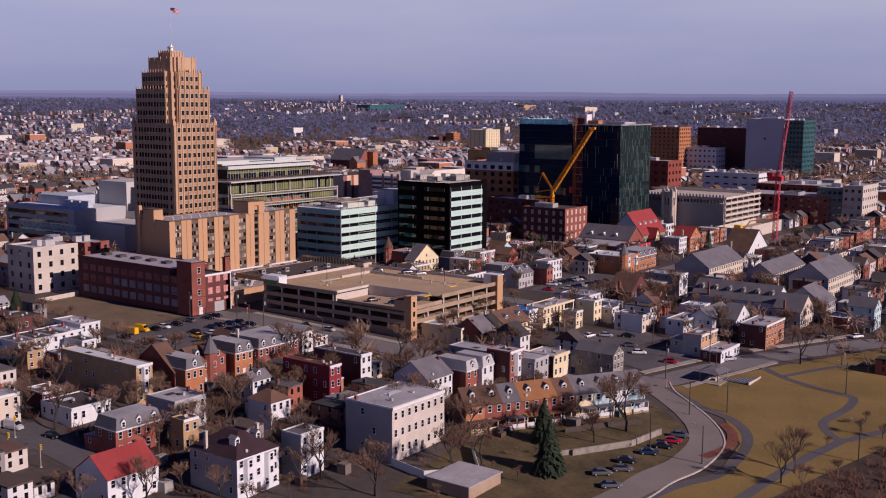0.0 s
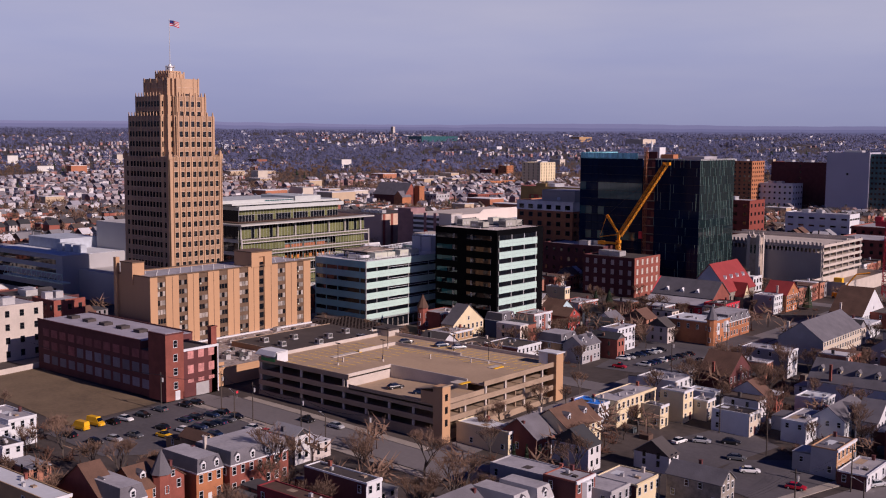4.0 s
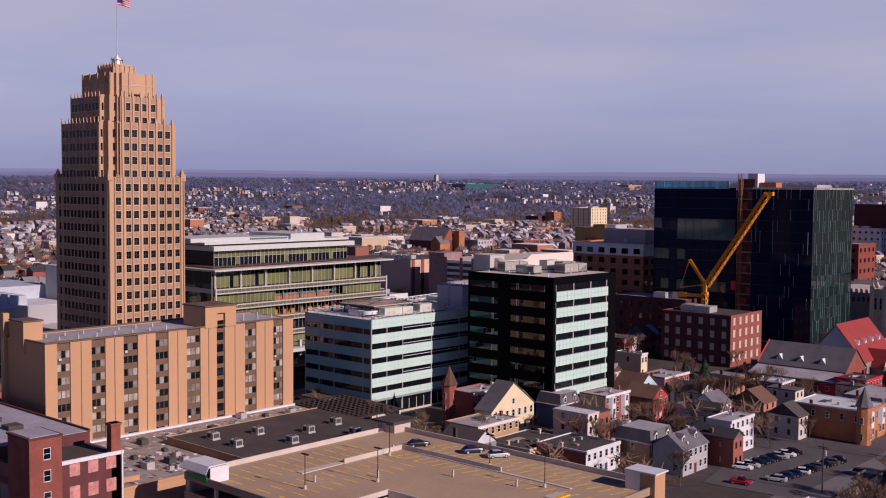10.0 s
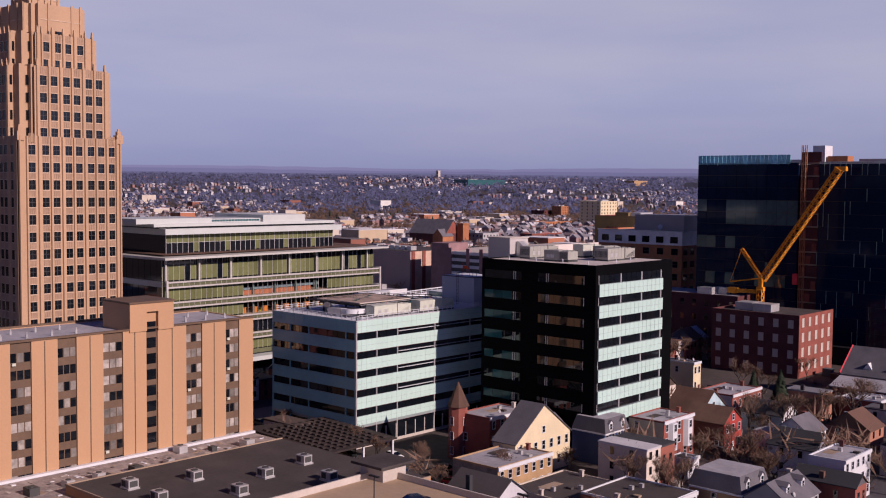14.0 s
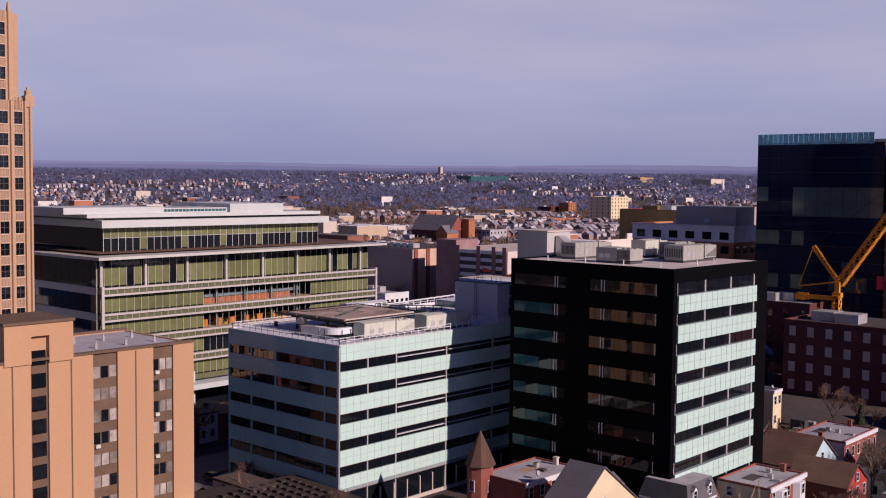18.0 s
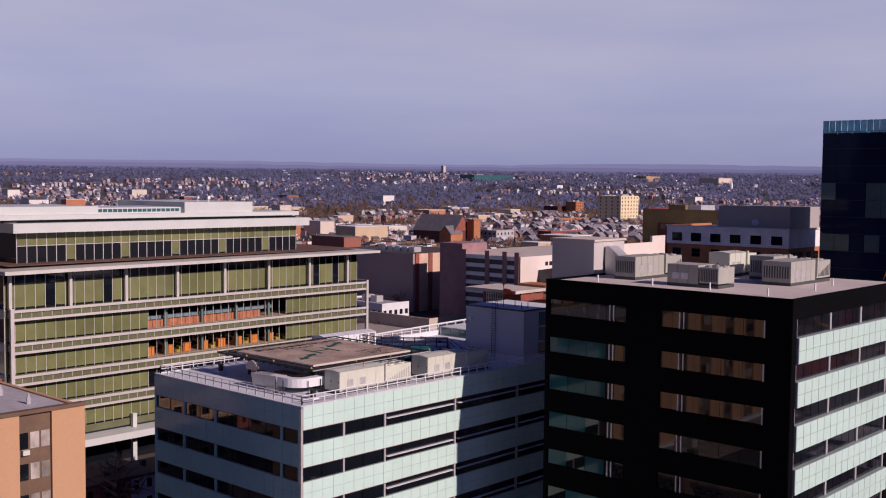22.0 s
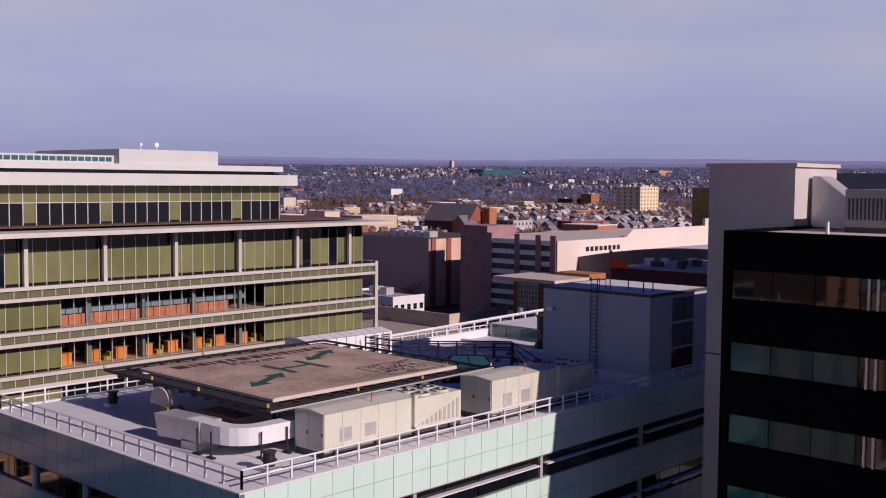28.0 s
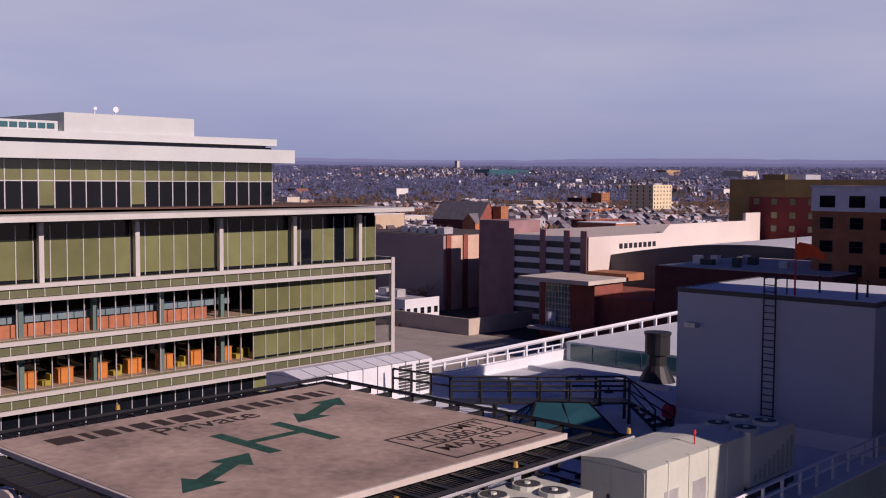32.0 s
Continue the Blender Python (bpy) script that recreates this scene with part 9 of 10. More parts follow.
    t = thing(nm, x, y, gz(x, y) + 0.05 if z is None else z, f"{cw} {nm.replace('_', ' ')} parked on asphalt", nm.replace("_", " "), "parked vehicles")
    t.rotation_euler = (0, 0, radians(turn))
    for n_, me, loc in CARS[key]:
        ob = new(n_, me)
        ob.parent = t
        if loc:
            ob.location = loc
    return t


_rc = random.Random(12)
COLS = ("black", "black", "dark_blue", "silver", "grey", "grey", "white", "dark_blue", "black", "red")
# lot beside the factory
LOT_CARS = [(36.5, -136.4, "yellow", "van"), (36.5, -132.0, "yellow", "van"), (57.2, -126.0, "yellow", "pickup"), (38.6, -128.4, "black", "car"), (38.7, -124.6, "white", "car"), (39.2, -119.5, "black", "car"), (38.2, -113.5, "grey", "car"),
            (39.8, -106.4, "black", "pickup"), (40.1, -102.9, "black", "car"), (51.8, -122.7, "black", "car"), (51.9, -130.8, "grey", "car"), (57.9, -120.3, "white", "car"), (50.9, -114.8, "dark_blue", "car"), (51.2, -111.6, "black", "car"),
            (52.5, -107.4, "dark_blue", "car"), (52.6, -104.2, "black", "car"), (58.4, -104.2, "black", "car"), (59.0, -107.2, "grey", "car"), (59.1, -110.2, "dark_blue", "car"), (58.8, -113.1, "black", "car"), (58.5, -116.0, "dark_blue", "car"),
            (71.0, -114.1, "red", "car"), (69.6, -107.7, "white", "car"), (75.0, -107.9, "red", "car"), (80.4, -108.0, "black", "car"), (76.4, -114.2, "silver", "car"), (74.5, -93.8, "black", "pickup"), (39.8, -141.4, "black", "car"),
            (50.7, -135.8, "silver", "car"), (49.0, -140.2, "black", "car"), (64.2, -121.5, "grey", "car"), (66.0, -117.0, "dark_blue", "car")]
for k, (x, y, c, kd) in enumerate(LOT_CARS):
    car(x, y, (8 if k % 3 else 186) if abs(y + 94) > 3 else 2, c, kd)
car(84, -92.4, 0, "silver")
# roof deck
car(59.0, -37.5, 60, "black", z=9.5)
car(70.5, -33.8, 62, "dark_blue", z=9.5)
car(76.5, -33.2, 60, "silver", z=9.5)
car(90, -76.5, 70, "black", z=7.05)
car(100, -77.2, 20, "dark_blue", z=7.3)
# lot behind the terraces
for k in range(8):
    car(99.2 + k * 0.35, 26 + k * 3.0, 15, ("white", "silver", "black", "dark_blue", "black", "silver", "white", "black")[k])
for k in range(9):
    car(109 + k * 0.4, 22 + k * 3.1, 195, COLS[(k * 4 + 3) % 9])
car(104.5, 14.5, 10, "red", "pickup")
# creek road and yards
for x, y, a, c in ((219.5, -112.8, 20, "grey"), (219.8, -117.6, 22, "red"), (219.5, -122.2, 25, "black"), (218.7, -128, 28, "dark_blue"), (217.0, -136, 30, "black"), (218.5, -141, 35, "grey"), (216, -146, 40, "grey"), (221, -151, 40, "grey"), (101, -208, 5, "black"),
                   (203, -41, 62, "silver"), (190, -55, 10, "red"), (178, -52, 30, "white"), (160, -40, 20, "silver"), (166, -36, 20, "black"), (156, -44, 80, "white"), (172, -46, 20, "grey"), (122, -20, 90, "dark_blue"), (226, 12, 60, "white"), (218, 6, 60, "silver"),
                   (150, -140, 25, "black"), (152, -146, 25, "dark_blue"), (146, -150, 20, "silver"), (118, -70, 92, "black"), (120, 40, 88, "grey"), (121, 70, 92, "white"), (130, 110, 10, "white"), (133, 118, 10, "silver"), (128, 128, 10, "black"), (140, 112, 10, "grey")):
    car(x, y, a, c)
for x, y in ((121.5, 134), (126, 142)):
    car(x, y, 80, "white", "van")
car(88.5, -210.5, 10, "silver", "van")
car(27.5, 109, 70, "silver")
car(34, 121, 5, "black")
car(31, 98, 80, "black")
for k in range(10):
    car(-30 + k * 7.1, 4.5 + (k % 2) * -6, 2, COLS[k])
for k in range(8):
    car(-43 + (k % 2) * 7, 100 + k * 9, 90, COLS[k])

# ---- trees ----


def bare_tree(seed, height, depth=5, spread=0.62):
    """Trunk mesh and twig mesh of one leafless tree."""
    rn = random.Random(seed)
    tr, tw = MB(), MB()

    def tri(mb, a, b, r0, r1):
        w = (b - a).normalized()
        u = w.orthogonal().normalized()
        v = w.cross(u)
        ang = (0, 2.094, 4.189)
        A = [a + r0 * (math.cos(q) * u + math.sin(q) * v) for q in ang]
        B = [b + r1 * (math.cos(q) * u + math.sin(q) * v) for q in ang]
        k = len(mb.v)
        mb.v += [tuple(p) for p in A + B]
        for i in range(3):
            j = (i + 1) % 3
            mb.f.append((k + i, k + j, k + 3 + j, k + 3 + i))
            mb.m.append(0)

    def blade(a, b, w):
        side = (b - a).cross(Vector((rn.uniform(-1, 1), rn.uniform(-1, 1), rn.uniform(-1, 1)))).normalized() * w
        k = len(tw.v)
        tw.v += [tuple(a - side), tuple(a + side), tuple(b)]
        tw.f.append((k, k + 1, k + 2))
        tw.m.append(0)

    def grow(p, d, L, r, lev):
        q = p + d * L
        mid = p + d * (L * .5) + Vector((rn.uniform(-1, 1), rn.uniform(-1, 1), 0)) * (L * .06)
        mb = tr if lev < 3 else tw
        if lev >= 5:
            blade(p, q, .032 if lev == 5 else .022)
        elif lev == 4:
            tri(mb, p, q, r, .015)
        else:
            tri(mb, p, mid, r, r * .82)
            tri(mb, mid, q, r * .82, r * .66)
        if lev >= 6:
            return
        n = 3 if lev < 2 else 4 if lev < 5 else 3
        for k in range(n):
            a = rn.uniform(0, 6.283)
            side = Vector((math.cos(a), math.sin(a), 0))
            nd = (d * rn.uniform(.55, 1.0) + side * rn.uniform(.45, 1) * spread * 1.15 + Vector((0, 0, .2))).normalized()
            start = mid.lerp(q, rn.uniform(.1, 1.0)) if k else q
            grow(start, nd, L * rn.uniform(.6, .82), r * (.6 if lev < 3 else .5), lev + 1)
    grow(Vector((0, 0, -0.4)), Vector((rn.uniform(-.05, .05), rn.uniform(-.05, .05), 1)), height * .27, height * .02, 0)
    return tr.mesh("trunk", [BARK]), tw.mesh("crown", [TWIG])


TREES = [bare_tree(s, h) for s, h in ((1, 12), (2, 14), (3, 10), (4, 12), (5, 9))]


def tree(x, y, size=1.0, kind=0, turn=0.0, z=None):
    t = thing("tree", x, y, gz(x, y) if z is None else z, "leafless winter tree with fine brown twigs", "tree", "bare trees")
    t.rotation_euler, t.scale = (0, 0, turn), (size, size, size)
    for n_, me in zip(("trunk", "crown"), TREES[kind % 5]):
        ob = new(n_, me)
        ob.parent = t
    return t


def conifer(x, y, h, r):
    rn = random.Random(int(x * 7 + y))
    z = gz(x, y)
    t = thing("conifer", x, y, z, "dense dark green spruce", "tree", "evergreens")
    part("trunk", MB().cyl(x, y, z - .3, z + h * .9, .22, .05, 6), BARK, t)
    mb = MB()
    n = int(h * r * 24) + 120
    for i in range(n):
        f = (i + rn.random()) / n
        zz = z + h * (.06 + .94 * f)
        rad = r * (1 - f) ** .85 * rn.uniform(.55, 1.1) + .05
        a = rn.uniform(0, 6.283)
        d = Vector((math.cos(a), math.sin(a), 0))
        s = Vector((-d.y, d.x, 0)) * (.28 + .42 * (1 - f))
        p = Vector((x, y, zz)) + d * (rad * .25)
        tip = Vector((x, y, zz - .28 * rad)) + d * rad
        m = (p + tip) / 2 + Vector((0, 0, .18))
        mb.face([p, m + s, tip]).face([p, tip, m - s]).face([m + s + Vector((0, 0, .1)), tip, m - s + Vector((0, 0, .1))])
    part("foliage", mb, PINE, t)


conifer(206.1, -152.2, 12.0, 4.6)
conifer(194.8, -136, 10.5, 4.0)
conifer(52.8, 94, 12, 4)
conifer(44, 98, 10, 3.4)
conifer(-8, -150, 11, 4.5)
conifer(96, -157, 8, 2.4)
for x, y in ((137, -88), (139.5, -86.5), (142, -85)):
    conifer(x, y, 6.5, 0.9)
TREE_AT = [(128, -142, 1.1, 0), (166, -150, 1.2, 1), (158, -186, 1.15, 3), (184, -186, 1.2, 0), (189, -165.8, 1.15, 0), (193, -160, .85, 1), (207.3, -117.6, 1.15, 1), (204.8, -129.2, .8, 2), (176.9, -133, .9, 3), (151.5, -85, 1.0, 0), (127.3, -176.5, 1.1, 1), (100.7, -192.7, .85, 2), (52.8, -151, 1.0, 0),
           (169.3, -187.4, .95, 3), (150.7, -209.7, .8, 4), (101.4, -130.1, 1.05, 1), (87, -166, .8, 2), (108, -160, .75, 4), (249.3, -125.7, .8, 3), (249.2, -116.9, .9, 1), (221.6, -30.9, 1.1, 0), (226.1, -20.5, .95, 3), (146, -118, 1.15, 1), (140, -124, 1.0, 0),
           (118, -118, 1.1, 3), (124, -104, .9, 1), (112, -110, .95, 4), (68, -152, .8, 2), (160, -4, 1.05, 1), (154, 6, .9, 0), (104, 84, .8, 3), (66, 84, .9, 0), (70, 92, 1.0, 1), (60, 70, .8, 4), (43, 2, .8, 2), (36, -8, .75, 4), (26, -2, .7, 2), (46, 18, .7, 4), (55, 20, .8, 2),
           (96, 4, .8, 2), (92, -4, .75, 4), (114, -24, .7, 2), (117, -36, .75, 4), (116, -46, .8, 2), (118, -56, .75, 4), (117, -66, .8, 2), (119, -76, .75, 2), (180, 50, 1.1, 0), (186, 42, 1.0, 3), (172, 44, .9, 1), (214, 44, .9, 2), (220, 60, 1.0, 0), (14, -2, .7, 4), (6, 0, .65, 2), (100, 60, .7, 2), (170, 110, 1.1, 1), (160, 120, 1, 0),
           (150, 170, 1, 3), (180, 180, 1.1, 0), (140, 200, 1, 1), (212, -10, .8, 4), (206, 0, .8, 2), (100, 108, .8, 2), (40, 112, .9, 0), (31, 118, .8, 3), (152, -166, .7, 4), (118, -150, .8, 2), (78, -152, .9, 1), (20, -150, .9, 3), (0, -146, .9, 0), (130, -60, .6, 2), (134, -28, .7, 4), (-20, 4, .6, 2), (-10, 3, .6, 4), (-70, -2, .7, 2)]
_rt = random.Random(3)
HOUSES_AT = [f for f in FOOT if f[1] - f[0] < 30 and f[3] - f[2] < 40]
CLEAR = [(30, 86, -145, -101), (40, 118, -88, -26), (112, 126, -110, 330), (40, 130, -102, -90), (96, 118, 10, 96), (205, 260, -180, -30), (-34, 50, 0, 66), (-10, 45, -90, -10), (-32, 34, -137, -108), (170, 198, -68, -34), (148, 176, -58, -22), (124, 150, 96, 150)] + ROADS
for i in range(0, len(TREE_AT)):
    x, y, s, k = TREE_AT[i]
    tree(x, y, s * _rt.uniform(1.15, 1.4), k, _rt.uniform(0, 6))
for k in range(26):   # scrub on the near bank
    tree(258 + _rt.uniform(-8, 26), -140 + k * 2.6 + _rt.uniform(-6, 6), _rt.uniform(.35, .7), k, _rt.uniform(0, 6))
for k in range(22):   # yard shrubs
    tree(176 + _rt.uniform(-12, 30), -160 + _rt.uniform(-25, 40), _rt.uniform(.22, .4), k, _rt.uniform(0, 6))
for k in range(16):
    tree(150 + _rt.uniform(-14, 24), -222 + _rt.uniform(0, 40), _rt.uniform(.25, .45), k, _rt.uniform(0, 6))

_k = 0
while _k < 185:       # yard and street trees among the houses
    f = _rt.choice(HOUSES_AT)
    x, y = f[_rt.choice((0, 1))] + _rt.uniform(-7, 7), f[_rt.choice((2, 3))] + _rt.uniform(-7, 7)
    if any(a - 1.5 < x < b + 1.5 and c - 1.5 < y < e + 1.5 for a, b, c, e in FOOT) or any(a < x < b and c < y < e for a, b, c, e in CLEAR):
        continue
    _k += 1
    tree(x, y, _rt.uniform(.7, 1.25), _k, _rt.uniform(0, 6))


def scrub():
    """Bare bushes and brambles in yards and on the creek bank, and low clutter of sheds and bins."""
    rn = random.Random(12)
    mb, cl = MB(), MB()
    n = 0
    while n < 2400:
        if n < 1700:
            f = rn.choice(HOUSES_AT)
            x, y = rn.uniform(f[0] - 10, f[1] + 8), rn.uniform(f[2] - 9, f[3] + 9)
        else:
            x, y = rn.uniform(249, 300), rn.uniform(-170, -60)
            if x < 250 + (y + 137) * .26:
                continue
        if n < 1700 and (any(a - .8 < x < b + .8 and c - .8 < y < e + .8 for a, b, c, e in FOOT) or any(a < x < b and c < y < e for a, b, c, e in CLEAR)):
            continue
        n += 1
        z, s = gz(x, y), rn.choice((1.0, 1.4, 1.8, 2.2, 2.8, 3.6)) * rn.uniform(.8, 1.2) if n < 1700 else rn.uniform(1.2, 3.2)
        if n % 12 == 0 and n < 1700:
            w, d, h = rn.uniform(1.2, 3.2), rn.uniform(1.2, 2.6), rn.uniform(1, 2.4)
            cl.box(x - w / 2, y - d / 2, z - .3, x + w / 2, y + d / 2, z + h)
            continue
        for _ in range(34):
            d = Vector((rn.gauss(0, 1), rn.gauss(0, 1), abs(rn.gauss(.7, .5)))).normalized()
            o = Vector((x + rn.uniform(-.4, .4) * s, y + rn.uniform(-.4, .4) * s, z - .1))
            w = d.orthogonal().normalized() * (.04 * s)
            mb.face([o - w, o + w, o + d * s * rn.uniform(.6, 1.1)])
    tagged(part("scrub", mb, M("bramble_stems", (0.11, 0.055, 0.04), 0.95, 0.4, 0.3, 3.0, 0.0)), "bare brown bushes and brambles in yards", "bushes", kind="stuff")
    tagged(part("yard_sheds", cl, M("yard_sheds", (.1, .1, .1), .9, .2, .3, 3, .1, island=[(.16, .13, .11), (.05, .05, .055), (.30, .28, .26), (.10, .06, .045), (.07, .09, .10)])), "small sheds and bins in back yards", "sheds", kind="stuff")


scrub()

# ---- fences, walls, poles ----


def wall_run(name, pts, h, th, mat, label, category):
    t = thing(name, pts[0][0], pts[0][1], gz(*pts[0]), label, category)
    for (xa, ya), (xb, yb) in zip(pts, pts[1:]):
        d = Vector((xb - xa, yb - ya)).normalized()
        n = Vector((-d.y, d.x)) * th / 2
        za, zb = gz(xa, ya), gz(xb, yb)
        lo = [(xa + n.x, ya + n.y, za - .6), (xb + n.x, yb + n.y, zb - .6), (xb - n.x, yb - n.y, zb - .6), (xa - n.x, ya - n.y, za - .6)]
        hi = [(p[0], p[1], q + h) for p, q in zip(lo, (za, zb, zb, za))]
        part("panel", MB().loft(lo, hi), mat, t)
    return t


wall_run("fence", [(176, -171), (186.5, -172.5), (194.5, -163), (184, -151)], 1.9, .12, WHITE, "white vinyl yard fence", "fence")
wall_run("wall", [(-31, -129), (-33.5, -107)], 1.7, .3, CONCL, "low white block wall", "wall")
wall_run("retaining_wall", [(205, -140), (213, -126), (215, -114)], 1.5, .5, STONE, "rough stone retaining wall in a yard", "wall")
wall_run("retaining_wall", [(200, -146), (208, -134)], 1.2, .5, STONE, "rough stone retaining wall in a yard", "wall")
wall_run("fence", [(196, -128), (202, -118), (208, -110)], 1.3, .1, BARK, "weathered wooden yard fence", "fence")
ls = thing("shed", 197, -166, gz(197, -166), "low shed with grey felt roof", "shed")
part("wall", MB().box(190, -176, gz(197, -166) - 1, 201, -164, gz(197, -166) + 2.4), CONC, ls)
part("roof", MB().box(189.7, -176.3, gz(197, -166) + 2.4, 201.3, -163.7, gz(197, -166) + 2.6), ROOFGR, ls)


def pole(x, y, h=10.5, arms=True):
    z = gz(x, y)
    t = thing("utility_pole", x, y, z, "weathered wooden utility pole", "utility pole", "utility poles")
    part("pole", MB().cyl(x, y, z - .5, z + h, .17, .12, 7), BARK, t)
    if arms:
        part("crossarm", MB().box(x - 1.1, y - .07, z + h - .9, x + 1.1, y + .07, z + h - .75), BARK, t)
        part("transformer", MB().cyl(x + .4, y + .25, z + h - 2.6, z + h - 1.5, .27, .27, 8), GALV, t)
    else:
        part("lamp_arm", MB().bar((x, y, z + h - .6), (x - 2.4, y + .6, z + h), .05).box(x - 3.0, y + .5, z + h - .08, x - 2.3, y + .8, z + h + .08), GALV, t)
    return (x, y, z + h - .8)


tops = [pole(*p) for p in ((38, -113), (49, -101.5), (64, -103.2), (82, -102.8), (104, -101.5))]
tops2 = [pole(*p) for p in ((199.8, -48.5), (196, -71), (190, -100), (176, -38), (160, -30), (120, 20), (121, 58))]
for p in ((221.5, -88, 8, False), (241.5, -52.5, 9, False), (205, -56, 6, False), (214.5, -96, 9, False), (231, -126, 9, False), (60, -106, 8, False), (92, -104, 8, False), (-27, -3, 7, False), (259, -102, 10, False), (217, -124, 8.5, False)):
    pole(*p)


def wires(name, pts):
    t = thing(name, *pts[0], "sagging black overhead wires between poles", "wires")
    for a, b in zip(pts, pts[1:]):
        for off in (-.9, 0, .9):
            mb = MB()
            A, B = Vector(a) + Vector((off, 0, 0)), Vector(b) + Vector((off, 0, 0))
            prev = None
            for i in range(9):
                q = i / 8
                p = A.lerp(B, q) - Vector((0, 0, 1.3 * 4 * q * (1 - q)))
                if prev:
                    mb.bar(prev, p, .025, n=3)
                prev = p
            part("wire", mb, IRON, t)


wires("overhead_wires", [(-30, -112, 9)] + tops)
wires("overhead_wires", tops2[:3])
wires("overhead_wires", tops2[3:5])


def street_sign(x, y):
    z = gz(x, y)
    t = thing("stop_sign", x, y, z, "red traffic sign on a thin post", "traffic sign")
    part("post", MB().cyl(x, y, z, z + 2.3, .04, .04, 6), GALV, t)
    part("plate", MB().box(x + .05, y - .35, z + 1.6, x + .08, y + .35, z + 2.3), REDP, t)


def traffic_light(x, y, h=5.5):
    z = gz(x, y)
    t = thing("traffic_light", x, y, z, "yellow traffic light on a grey steel pole", "traffic light", "traffic lights")
    part("pole", MB().cyl(x, y, z, z + h, .1, .08, 8).box(x - .25, y - .25, z, x + .25, y + .25, z + .2), GALV, t)
    part("signal_head", MB().box(x + .1, y - .2, z + h - 1.3, x + .45, y + .2, z + h - .1), YELLOW, t)
    for k in range(3):
        part("visor", MB().cyl(x + .5, y, z + h - 1.1 + .36 * k, z + h - .95 + .36 * k, .12, .12, 8), IRON, t)


for p in ((115.6, -220.5), (94.2, -213.6), (97.7, -220.0), (103.2, -220.8)):
    traffic_light(*p)
street_sign(199.8, -78.5)
street_sign(44, -92)
street_sign(130, -70)

# ---- the town beyond: rows of houses to the horizon ----


def in_view(x, y, pad=3.0):
    """Whether a place lies in the wedge that the walk looks along."""
    a = math.degrees(math.atan2(-(x - 325), y + 351))
    return 12 - pad < a < 72 + pad


KEEP = [(2, 48, 90, 150), (-100, -60, -40, -8), (-30, -6, -90, -10), (-10, 50, -90, -10), (-34, 50, 4, 66), (-145, -74, 5, 96), (-26, 54, 180, 232), (40, 118, -88, -26), (-62, 38, -112, -86), (30, 84, 150, 240), (36, 78, 114, 152), (98, 120, 8, 98),
        (-46, -34, -20, 420), (112, 126, -110, 330), (20, 84, -145, -88), (-40, 40, -140, -105), (-255, -95, -36, 66), (-195, -70, 120, 350), (86, 106, 220, 290), (170, 200, -70, -34)]


